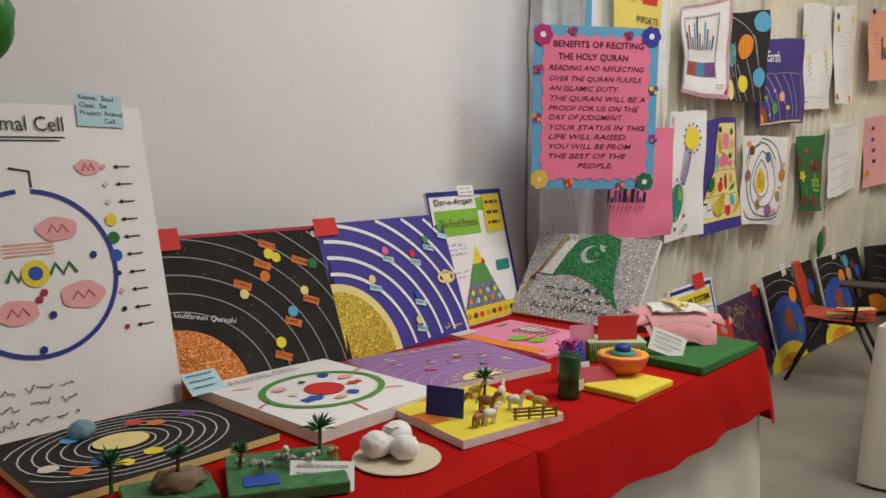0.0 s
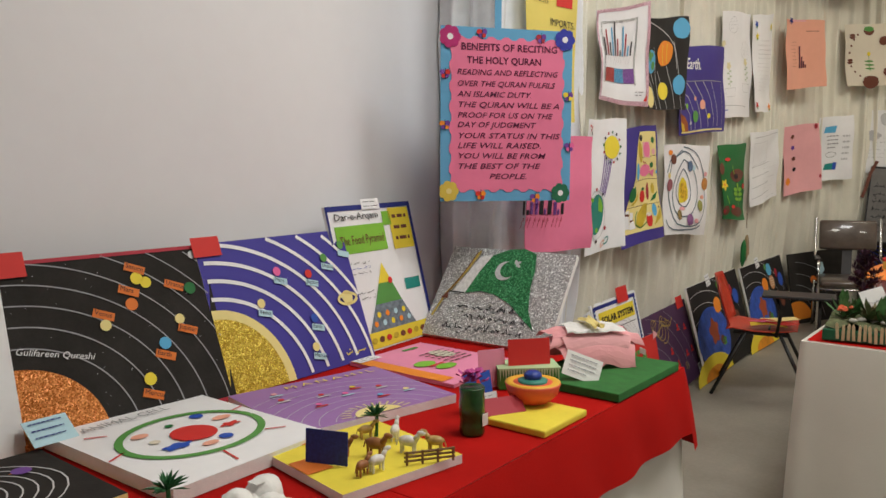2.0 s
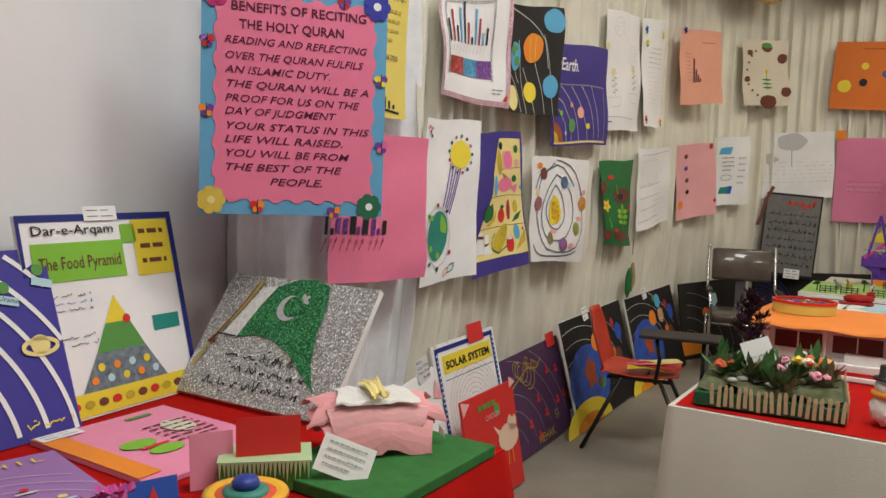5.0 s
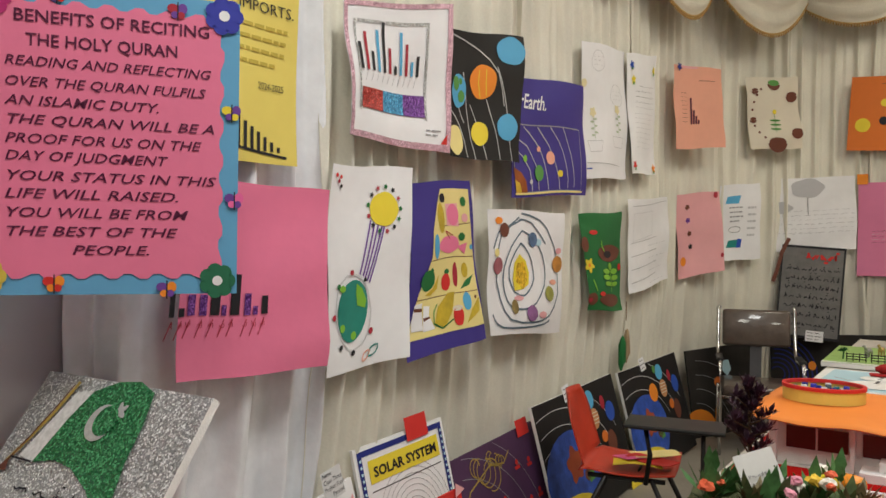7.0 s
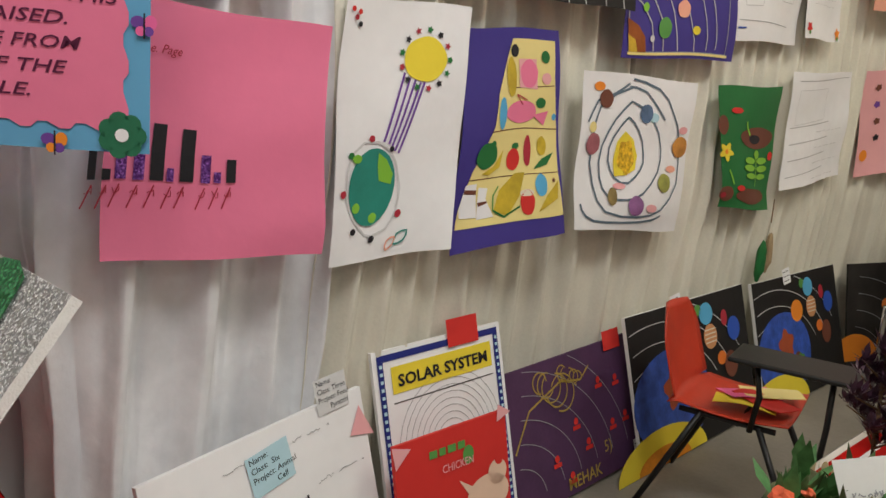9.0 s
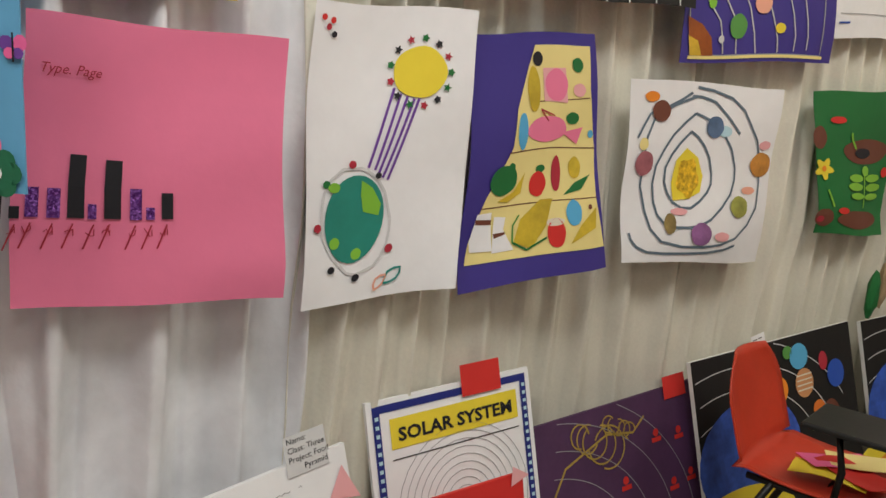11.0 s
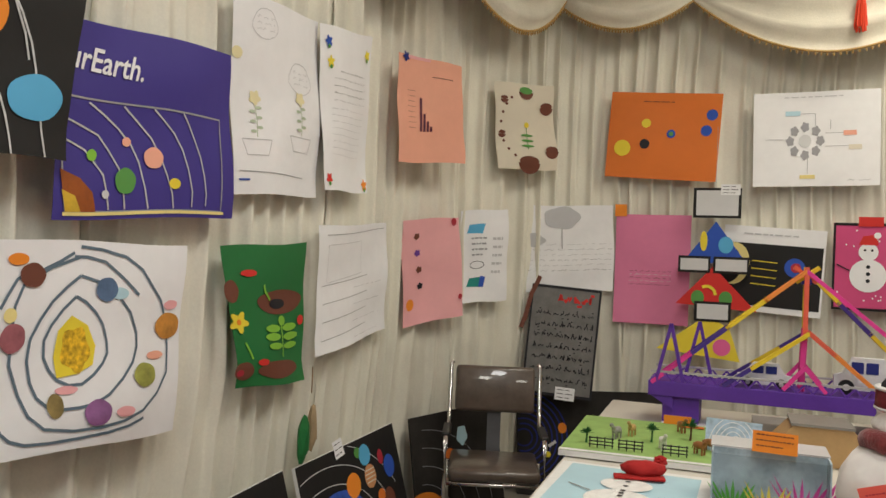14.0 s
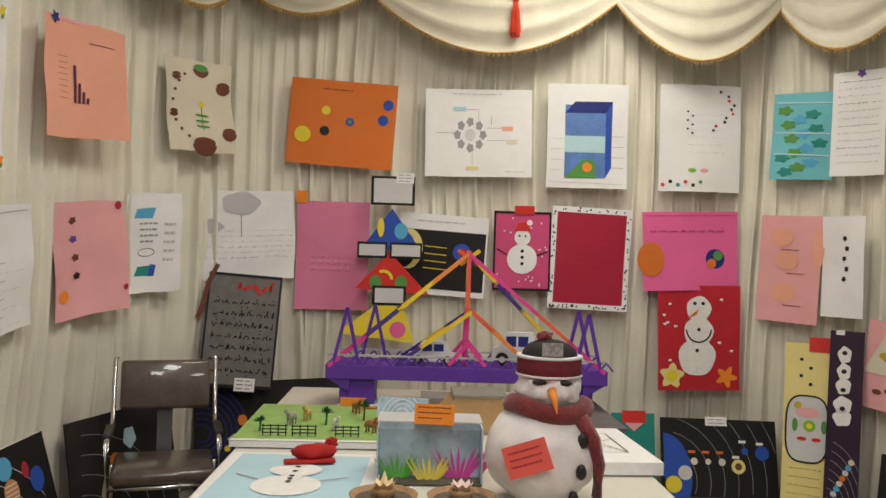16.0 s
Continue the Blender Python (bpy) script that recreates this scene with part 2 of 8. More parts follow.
    def off(self, layer):
        return 0.0016 + 0.0011 * layer

    def poly(self, pts, material, name="cut_out", layer=1):
        wide = (max(p[0] for p in pts) - min(p[0] for p in pts)) * self.w
        tall = (max(p[1] for p in pts) - min(p[1] for p in pts)) * self.h
        vs, fs, _ = self.bucket(name, material, max(wide, tall))
        cu, cv = sum(p[0] for p in pts) / len(pts), sum(p[1] for p in pts) / len(pts)
        k = len(pts)
        n = max(1, math.ceil(max(wide / self.w, tall / self.h) / 0.1)) if self.curl else 1
        for i in range(k):
            a, b = pts[(i + 1) % k], pts[i]
            n0 = len(vs)
            index = {}
            for r in range(n + 1):
                for c in range(r + 1):
                    index[r, c] = n0 + len(index)
                    f, g = r / n, (c / r if r else 0.0)
                    vs.append(self.place(cu + f * (a[0] + g * (b[0] - a[0]) - cu), cv + f * (a[1] + g * (b[1] - a[1]) - cv), self.off(layer)))
            for r in range(n):
                for c in range(r + 1):
                    fs.append((index[r, c], index[r + 1, c], index[r + 1, c + 1]))
                    if c < r:
                        fs.append((index[r, c], index[r + 1, c + 1], index[r, c + 1]))

    def rect(self, u0, v0, u1, v1, material, name="cut_out", layer=1):
        vs, fs, _ = self.bucket(name, material, max(abs(u1 - u0) * self.w, abs(v1 - v0) * self.h) * (name != "writing"))
        nu, nv = max(1, round(abs(u1 - u0) * 10)), max(1, round(abs(v1 - v0) * 10))
        n0 = len(vs)
        for j in range(nv + 1):
            for i in range(nu + 1):
                vs.append(self.place(u0 + (u1 - u0) * i / nu, v0 + (v1 - v0) * j / nv, self.off(layer)))
        for j in range(nv):
            for i in range(nu):
                a = n0 + j * (nu + 1) + i
                fs.append((a + nu + 1, a + nu + 2, a + 1, a))

    def ell(self, u, v, ru, material, rv=None, name="disc", layer=2, n=22, a0=0, a1=360, wob=0.0):
        rv = ru * self.w / self.h if rv is None else rv
        pts = []
        full = a1 - a0 >= 360
        for i in range(n + (0 if full else 1)):
            a = radians(a0 + (a1 - a0) * i / n)
            k = 1 + wob * math.sin(5 * a + u * 40)
            pts.append((u + ru * k * math.cos(a), v - rv * k * math.sin(a)))
        if not full:
            pts.append((u, v))
        self.poly(pts, material, name, layer)

    def line(self, pts, width, material, name="drawn_line", layer=1, closed=False):
        """A stroke; width in metres."""
        if self.curl and "writing" not in name and len(pts) < 6:
            ends = list(pts) + ([pts[0]] if closed else [])
            pts = [(a[0] + (b[0] - a[0]) * k / 8, a[1] + (b[1] - a[1]) * k / 8) for a, b in zip(ends, ends[1:]) for k in range(8)] + [ends[-1]]
            closed = False
        reach = max(max(p[k] for p in pts) - min(p[k] for p in pts) for k in (0, 1)) * min(self.w, self.h)
        vs, fs, _ = self.bucket(name, material, reach * (reach > 0.06 and "writing" not in name))
        P = [Vector(((p[0]) * self.w, (1 - p[1]) * self.h)) for p in pts]
        n = len(P)
        n0 = len(vs)
        for i in range(n):
            a = P[i - 1] if (i or closed) else P[i]
            b = P[(i + 1) % n] if (i < n - 1 or closed) else P[i]
            d = (b - a)
            d = d.normalized() if d.length > 1e-9 else Vector((1, 0))
            nrm = Vector((-d.y, d.x)) * width / 2
            for q in (P[i] + nrm, P[i] - nrm):
                vs.append(self.place(q.x / self.w, 1 - q.y / self.h, self.off(layer)))
        for i in range(n if closed else n - 1):
            j = (i + 1) % n
            fs.append((n0 + 2 * i, n0 + 2 * i + 1, n0 + 2 * j + 1, n0 + 2 * j))

    def arc(self, u, v, ru, width, material, rv=None, a0=0, a1=360, n=30, name="orbit_line", layer=1, inside=True):
        rv = ru * self.w / self.h if rv is None else rv
        run = []
        for i in range(n + 1):
            a = radians(a0 + (a1 - a0) * i / n)
            p = (u + ru * math.cos(a), v - rv * math.sin(a))
            if inside and not (0.005 < p[0] < 0.995 and 0.005 < p[1] < 0.995):
                if len(run) > 1:
                    self.line(run, width, material, name, layer)
                run = []
            else:
                run.append(p)
        if len(run) > 1:
            self.line(run, width, material, name, layer)

    def text(self, words, u, v, size, material, name="lettering", layer=3, shear=0.0, bold=0.0, fit=None, turn=0.0, centre=False):
        """Lettering; size is the capital height in metres, fit the width (0 to 1) that it is to fill, (u, v) its lower left end."""
        vs0, fs0 = text_shape(words, shear, bold)
        if not vs0:
            return
        wid = max(p[0] for p in vs0)
        k = size / 0.73
        kx = fit * self.w / wid if fit else k
        vs, fs, _ = self.bucket(name, material)
        n0 = len(vs)
        ca, sa = math.cos(radians(turn)), math.sin(radians(turn))
        sh = wid * kx / 2 if centre else 0
        for x, y, _z in vs0:
            x2, y2 = x * kx - sh, y * k
            x2, y2 = x2 * ca - y2 * sa, x2 * sa + y2 * ca
            vs.append(self.place(u + x2 / self.w, v - y2 / self.h, self.off(layer)))
        fs.extend(tuple(n0 + i for i in f) for f in fs0)

    def scribble(self, u0, v, u1, size, material, seed=0, name="writing", layer=2, width=0.0022):
        """A row of running script too small to read."""
        r = random.Random(seed)
        u = u0
        while u < u1:
            lw = r.uniform(0.04, 0.12)
            pts = []
            k = r.randint(6, 11)
            rise = r.uniform(0.3, 1.0)
            for i in range(k):
                pts.append((min(u1, u + lw * (i + 0.5 * r.random()) / k), v + size / self.h * (math.sin(i * r.uniform(0.9, 2.1)) * 0.4 * rise - 0.5 * (r.random() < 0.18))))
            self.line(pts, width, material, name, layer)
            if r.random() < 0.4 and width > 0.003:
                c, d = u + lw * 0.5, v - size / self.h * r.choice((-0.75, 0.85))
                self.line([(c, d), (min(u1, c + 2 * width / self.w), d)], width, material, name, layer)
            u += lw + r.uniform(0.012, 0.03)

    def bars(self, u0, v0, u1, rows, step, material, seed=0, height=0.3, name="writing", layer=2):
        """Rows of words as plain bars."""
        r = random.Random(seed)
        for i in range(rows):
            u = u0
            end = u1 - (r.uniform(0, 0.3) * (u1 - u0) if i == rows - 1 else 0)
            while u < end - 0.01:
                lw = min(r.uniform(0.03, 0.1), end - u)
                self.rect(u, v0 + i * step, u + lw, v0 + i * step + step * height, material, name, layer)
                u += lw + 0.018

    def tag(self, u, v, w, h, material, rows=2, name="name_tag", ink=None, turn=0.0, layer=3, words=()):
        """A small paper tag with rows of tiny writing, pinned to the sheet."""
        ca, sa = math.cos(radians(turn)), math.sin(radians(turn))

        def at(a, b):
            x, y = (a - 0.5) * w, (0.5 - b) * h
            return (u + (x * ca - y * sa) / self.w, v - (x * sa + y * ca) / self.h)
        self.poly([at(0, 0), at(0, 1), at(1, 1), at(1, 0)], material, name, layer)
        for i, word in enumerate(words):
            a, b = at(0.06, (i + 0.85) / (len(words) + 0.3))
            self.text(word, a, b, h * 0.62 / len(words), ink or INK, name + "_writing", layer + 1, turn=turn)
        for i in range(0 if words else rows):
            b = (i + 0.7) / (rows + 0.4)
            self.line([at(0.1, b), at(0.42, b)], h * 0.05, ink or INK, name + "_writing", layer + 1)
            self.line([at(0.52, b), at(0.75 + 0.13 * (i % 2), b)], h * 0.05, ink or INK, name + "_writing", layer + 1)

    def done(self):
        for key, (vs, fs, material) in self.groups.items():
            name = key[0]
            spots, order = {}, []
            for p in vs:
                order.append(spots.setdefault((round(p[0], 5), round(p[1], 5), round(p[2], 5)), len(spots)))
            welded = [tuple(dict.fromkeys(order[i] for i in f)) for f in fs]
            me = bpy.data.meshes.new(name)
            me.from_pydata(list(spots), [], [f for f in welded if len(f) > 2])
            me.materials.append(material)
            ob = new(name, me)
            ob.parent = self.root
        return self.root


def hung(x, y, z, rz, roll=0.0):
    """The pose of a sheet hung on a wall."""
    return pose(x, y, z, 0, 0, rz) @ pose(0, 0, 0, 0, roll, 0)


def leant(x, y, z, h, lean, rz, roll=0.0):
    """The pose of a board whose lower edge's middle stands at x, y, z and whose top leans back."""
    return pose(x, y, z, 0, 0, rz) @ pose(0, 0, 0, -lean, 0, 0) @ pose(0, 0, h / 2, 0, roll, 0)


def laid(x, y, z, rz):
    """The pose of a board lying flat, its face at height z, its top away from the viewer."""
    return pose(x, y, z, 0, 0, rz) @ pose(0, 0, 0, -90, 0, 0)


# ---------------------------------------------------------------- the hall
def slab(name, x0, x1, y0, y1, z0, z1, material, label, category="wall"):
    ob = part(name, box_bm(x1 - x0, y1 - y0, z1 - z0, ((x0 + x1) / 2, (y0 + y1) / 2, z0)), material)
    return tagged(ob, label, category, kind="structure")


slab("floor", -3.0, 5.2, -3.2, 10.6, -0.15, 0.0, FLOORM, "worn grey-brown concrete hall floor", "floor")
slab("ceiling", -3.0, 5.2, -3.2, 10.6, 4.0, 4.12, CEILM, "plain off-white fabric ceiling", "ceiling")
slab("wall_west", -2.45, -2.3, -3.2, 3.78, 0.0, 4.0, WALLM, "smooth white panel wall behind the red table")
slab("wall_west_back", -2.45, -2.3, 3.78, 10.6, 0.0, 4.0, WALLM, "plain white wall behind the drapes")
slab("wall_south", -2.3, 5.2, -3.2, -3.05, 0.0, 4.0, WALLM, "plain white wall")
slab("wall_north", -2.3, 5.2, 10.45, 10.6, 0.0, 4.0, WALLM, "plain white wall behind the drapes")
slab("wall_east", 5.05, 5.2, -3.05, 10.45, 0.0, 4.0, WALLM, "plain white wall")


def catmull(pts, n):
    out = []
    for i in range(len(pts) - 1):
        p0, p1, p2, p3 = pts[max(0, i - 1)], pts[i], pts[i + 1], pts[min(len(pts) - 1, i + 2)]
        for k in range(n):
            t = k / n
            out.append(tuple(0.5 * (2 * p1[a] + (p2[a] - p0[a]) * t + (2 * p0[a] - 5 * p1[a] + 4 * p2[a] - p3[a]) * t * t + (3 * p1[a] - p0[a] - 3 * p2[a] + p3[a]) * t ** 3) for a in (0, 1)))
    out.append(pts[-1])
    return out


def curtain(pts, seed, material, label, top=3.75, amp=0.042, pleat=0.15):
    """One hanging length of gathered cloth along a line in plan."""
    path = catmull(pts, 80)
    length = [0.0]
    for a, b in zip(path, path[1:]):
        length.append(length[-1] + math.dist(a, b))
    nz = 34
    vs, fs = [], []
    cols = len(path)
    for i, (x, y) in enumerate(path):
        a, b = path[max(0, i - 1)], path[min(cols - 1, i + 1)]
        d = Vector((b[0] - a[0], b[1] - a[1])).normalized()
        nx, ny = d.y, -d.x
        s = length[i]
        for j in range(nz + 1):
            z = 0.015 + (top - 0.015) * j / nz
            lean = 0.05 * noise.noise(Vector((s * 0.9, z * 0.6, seed + 21)))
            sz = s + lean + 0.02 * math.sin(z * 1.1 + seed)
            q = sz / pleat + 1.3 * noise.noise(Vector((sz * 1.7, 0.2 * z, seed)))
            cell = math.floor(q)
            fr = q - cell - 0.5
            size = 0.45 + 0.55 * abs(math.sin(cell * 12.9 + seed * 7.1))
            f = 1.5 * size * math.exp(-(fr / 0.13) ** 2) - 0.35 + 0.3 * math.exp(-((fr - 0.33) / 0.06) ** 2) * math.sin(cell * 5.3 + seed)
            f += 0.55 * noise.noise(Vector((sz * 5, z * 0.5, seed + 7))) + 0.35 * noise.noise(Vector((sz * 9 + z * 3.5, z * 1.6 - sz * 2, seed + 3)))
            k = amp * (0.8 + 0.2 * (z / top))
            f = min(f, 0.95)
            low = max(0.0, min(1.0, (1.1 - z) / 0.6))
            x2, y2 = x - nx * 0.055 * low, y - ny * 0.055 * low
            vs.append((x2 + nx * k * f, y2 + ny * k * f, z))
    for i in range(cols - 1):
        for j in range(nz):
            a = i * (nz + 1) + j
            fs.append((a, a + nz + 1, a + nz + 2, a + 1))
    me = bpy.data.meshes.new("curtain")
    me.from_pydata(vs, [], fs)
    me.polygons.foreach_set("use_smooth", [True] * len(fs))
    me.materials.append(material)
    ob = new("curtain", me)
    sol = ob.modifiers.new("cloth", "SOLIDIFY")
    sol.thickness = 0.003
    return tagged(ob, label, "curtain", "drapes lining the hall")


CREAM_LABEL = "cream gathered fabric drape hanging to the floor"
curtain([(-2.29, 3.72), (-2.06, 3.71), (-1.905, 3.83), (-1.92, 4.45)], 1.0, SATIN, "grey crumpled satin drape beside the white wall", amp=0.06, pleat=0.19)
curtain([(-1.905, 4.42), (-1.925, 4.9), (-1.96, 5.4), (-1.94, 5.9)], 2.0, DRAPE, CREAM_LABEL)
curtain([(-1.945, 5.87), (-1.93, 6.4), (-1.94, 6.9), (-1.92, 7.4)], 3.0, DRAPE, CREAM_LABEL)
curtain([(-1.925, 7.37), (-1.95, 7.9), (-1.91, 8.4), (-1.74, 8.85)], 4.0, DRAPE, CREAM_LABEL)
curtain([(-1.76, 8.82), (-1.52, 9.25), (-1.2, 9.52), (-0.75, 9.66)], 5.0, DRAPE, CREAM_LABEL)
curtain([(-0.78, 9.66), (-0.2, 9.68), (0.4, 9.67), (1.0, 9.68)], 6.0, DRAPE, CREAM_LABEL)
curtain([(0.97, 9.68), (1.6, 9.67), (2.1, 9.67), (2.5, 9.58)], 7.0, DRAPE, CREAM_LABEL)
curtain([(2.47, 9.59), (2.8, 9.32), (3.05, 8.95), (3.3, 8.4)], 8.0, DRAPE, CREAM_LABEL)
curtain([(3.29, 8.43), (3.5, 7.8), (3.6, 7.2), (3.65, 6.6)], 9.0, DRAPE, CREAM_LABEL)


def bead_mesh():
    bm = tube_bm([(0, 0, -0.004), (0, 0, -0.016), (0, 0, -0.028)], [0.002, 0.0065, 0.003], 6)
    me = bpy.data.meshes.new("bead")
    bm.to_mesh(me)
    bm.free()
    me.materials.append(GOLDTRIM)
    return me


BEAD = bead_mesh()


def swag(x0, y0, x1, y1, z_top, drop, seed):
    """A scalloped festoon with a gold beaded hem."""
    c = Vector(((x0 + x1) / 2, (y0 + y1) / 2, z_top))
    d = Vector((x1 - x0, y1 - y0, 0))
    w = d.length
    root = thing("swag", pose(c.x, c.y, c.z, 0, 0, math.degrees(math.atan2(d.y, d.x))), "sheer cream festoon with a gold beaded hem above the drapes", "swag", "festoons along the drapes")
    nu, nv = 40, 22
    vs, fs = [], []

    def at(u, v):
        bow = 1 - abs(2 * u - 1) ** 1.9
        z = 0.35 * (1 - v) - (drop + 0.0) * bow * v ** 0.9
        y = -0.05 - 0.10 * bow * math.sin(math.pi * min(1, v * 0.75)) - 0.022 * bow * math.sin(v * 26 + seed + 2 * u) - 0.008 * math.sin(v * 55 + 5 * u)
        return ((u - 0.5) * w, y, z)
    for i in range(nu + 1):
        for j in range(nv + 1):
            vs.append(at(i / nu, j / nv))
    for i in range(nu):
        for j in range(nv):
            a = i * (nv + 1) + j
            fs.append((a, a + nv + 1, a + nv + 2, a + 1))
    me = bpy.data.meshes.new("cloth")
    me.from_pydata(vs, [], fs)
    me.polygons.foreach_set("use_smooth", [True] * len(fs))
    me.materials.append(SHEER)
    ob = new("cloth", me)
    ob.parent = root
    hem = [at(i / 48, 1.0) for i in range(49)]
    part("gold_hem", tube_bm(hem, 0.008, 6), GOLDTRIM, root, "gold braid hem", True)
    for i in range(2, 47):
        bead = new("bead", BEAD)
        bead.parent = root
        bead.matrix_basis = pose(*hem[i]) @ pose(0, 0, 0, 0, 9 * math.sin(i * 1.7), 0)
    return root


swag(-1.9, 6.3, -1.88, 7.25, 3.2, 0.22, 1)
swag(-1.88, 7.25, -1.72, 8.35, 3.3, 0.30, 2)
swag(-1.72, 8.35, -1.25, 9.35, 3.38, 0.33, 3)
swag(-1.27, 9.4, -0.39, 9.52, 3.37, 0.2, 4)
swag(-0.39, 9.52, 1.31, 9.55, 3.37, 0.4, 5)
swag(1.31, 9.55, 2.45, 9.45, 3.38, 0.42, 6)
swag(2.45, 9.45, 3.05, 8.7, 3.36, 0.38, 7)

t = thing("tassel", pose(0.60, 9.36, 3.36), "orange-red thread tassel hanging from the festoon", "tassel")
bm = bmesh.new()
for k in range(26):
    a, r = k * 2.4, 0.004 + 0.022 * (k / 26) ** 0.5
    tube_bm([(0.3 * r * math.cos(a), 0.3 * r * math.sin(a), -0.04), (r * math.cos(a), r * math.sin(a), -0.12), (1.5 * r * math.cos(a), 1.5 * r * math.sin(a), -0.27 - 0.02 * math.sin(k * 5))], 0.0045, 4, bm)
part("fringe", bm, mat("tassel_red", (0.75, 0.06, 0.02), 0.7), t)
part("knot", lathe_bm([(0.004, 0.2), (0.006, 0.0), (0.02, -0.01), (0.022, -0.035), (0.014, -0.05)], 12), MATS["tassel_red"], t, smooth=True)


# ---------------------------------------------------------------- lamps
# Fixtures are out of view; added because shadows below the charts show overhead light.
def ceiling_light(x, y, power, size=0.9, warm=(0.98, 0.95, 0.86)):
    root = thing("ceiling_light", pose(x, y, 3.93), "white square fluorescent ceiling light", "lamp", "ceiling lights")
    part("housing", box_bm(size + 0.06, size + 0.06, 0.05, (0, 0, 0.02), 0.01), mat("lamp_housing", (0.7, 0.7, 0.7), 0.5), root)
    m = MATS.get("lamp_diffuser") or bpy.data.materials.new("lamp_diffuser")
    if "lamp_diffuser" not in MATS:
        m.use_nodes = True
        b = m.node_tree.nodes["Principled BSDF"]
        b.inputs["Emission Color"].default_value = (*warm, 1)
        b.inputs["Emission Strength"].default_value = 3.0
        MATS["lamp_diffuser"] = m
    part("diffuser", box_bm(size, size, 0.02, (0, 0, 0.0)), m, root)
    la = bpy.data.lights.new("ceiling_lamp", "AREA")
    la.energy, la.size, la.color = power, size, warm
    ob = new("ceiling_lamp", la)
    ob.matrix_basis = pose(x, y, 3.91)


# Places, powers and tints chosen for the brightness and colour of each area.
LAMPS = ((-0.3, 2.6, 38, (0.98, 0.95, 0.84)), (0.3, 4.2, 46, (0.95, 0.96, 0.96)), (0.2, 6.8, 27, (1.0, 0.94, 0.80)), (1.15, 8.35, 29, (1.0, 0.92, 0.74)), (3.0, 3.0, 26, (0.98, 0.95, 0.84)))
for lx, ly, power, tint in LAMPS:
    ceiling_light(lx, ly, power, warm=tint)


# ---------------------------------------------------------------- tables
def skirt_bm(x0, x1, y0, y1, z_top, hem, seed=0, fold=0.018, per=0.11, flare=0.05):
    """Cloth over a table top that falls on all sides to a wavy hem; hem is a height, or a function of x and y."""
    per_pts = []
    step = 0.025
    r = 0.02

    def side(ax, ay, bx, by):
        n = max(2, int(math.dist((ax, ay), (bx, by)) / step))
        for k in range(n):
            per_pts.append((ax + (bx - ax) * k / n, ay + (by - ay) * k / n))
    side(x0, y0, x1, y0), side(x1, y0, x1, y1), side(x1, y1, x0, y1), side(x0, y1, x0, y0)
    cx, cy = (x0 + x1) / 2, (y0 + y1) / 2
    rows = 12
    vs, fs = [], []
    n = len(per_pts)
    for i, (x, y) in enumerate(per_pts):
        a, b = per_pts[i - 1], per_pts[(i + 1) % n]
        d = Vector((b[0] - a[0], b[1] - a[1]))
        d = d.normalized() if d.length else Vector((1, 0))
        nx, ny = d.y, -d.x
        low = hem(x, y) if callable(hem) else hem
        for j in range(rows + 1):
            f = j / rows
            z = z_top - 0.004 * (f > 0) - (z_top - low) * f
            s = i * step
            w = fold * f * (math.sin(s * 2 * math.pi / per + seed + 2 * noise.noise(Vector((s * 1.3, seed, 0)))) + 0.8 * noise.noise(Vector((s * 4, f, seed))))
            out = flare * f ** 0.8 + w + 0.006
            vs.append((x + nx * out, y + ny * out, z))
    for i in range(n):
        for j in range(rows):
            a, b = i * (rows + 1) + j, ((i + 1) % n) * (rows + 1) + j
            fs.append((a, a + 1, b + 1, b))
    top = len(vs)
    g = 14
    for i in range(g + 1):
        for j in range(g + 1):
            x, y = x0 - 0.004 + (x1 - x0 + 0.008) * i / g, y0 - 0.004 + (y1 - y0 + 0.008) * j / g
            vs.append((x, y, z_top + 0.0015 * noise.noise(Vector((x * 4, y * 4, seed)))))
    for i in range(g):
        for j in range(g):
            a = top + i * (g + 1) + j
            fs.append((a, a + g + 1, a + g + 2, a + 1))
    return vs, fs


def cloth(name, x0, x1, y0, y1, z, hem, material, label, seed=0, **kw):
    vs, fs = skirt_bm(x0, x1, y0, y1, z, hem, seed, **kw)
    me = bpy.data.meshes.new(name)
    me.from_pydata(vs, [], fs)
    me.polygons.foreach_set("use_smooth", [True] * len(fs))
    me.materials.append(material)
    return tagged(new(name, me), label, "tablecloth")


def table(x0, x1, y0, y1, z, label):
    root = thing("trestle_table", pose((x0 + x1) / 2, (y0 + y1) / 2, 0), label, "table")
    w, d = x1 - x0, y1 - y0
    wood = mat("table_wood", (0.25, 0.15, 0.08), 0.5, 0.2, 12)
    part("tabletop", box_bm(w - 0.03, d - 0.03, 0.03, (0, 0, z - 0.038), 0.004), wood, root)
    for sx in (-1, 1):
        for sy in (-1, 1):
            part("leg", box_bm(0.045, 0.045, z - 0.04, (sx * (w / 2 - 0.08), sy * (d / 2 - 0.08), 0), 0.004), wood, root)


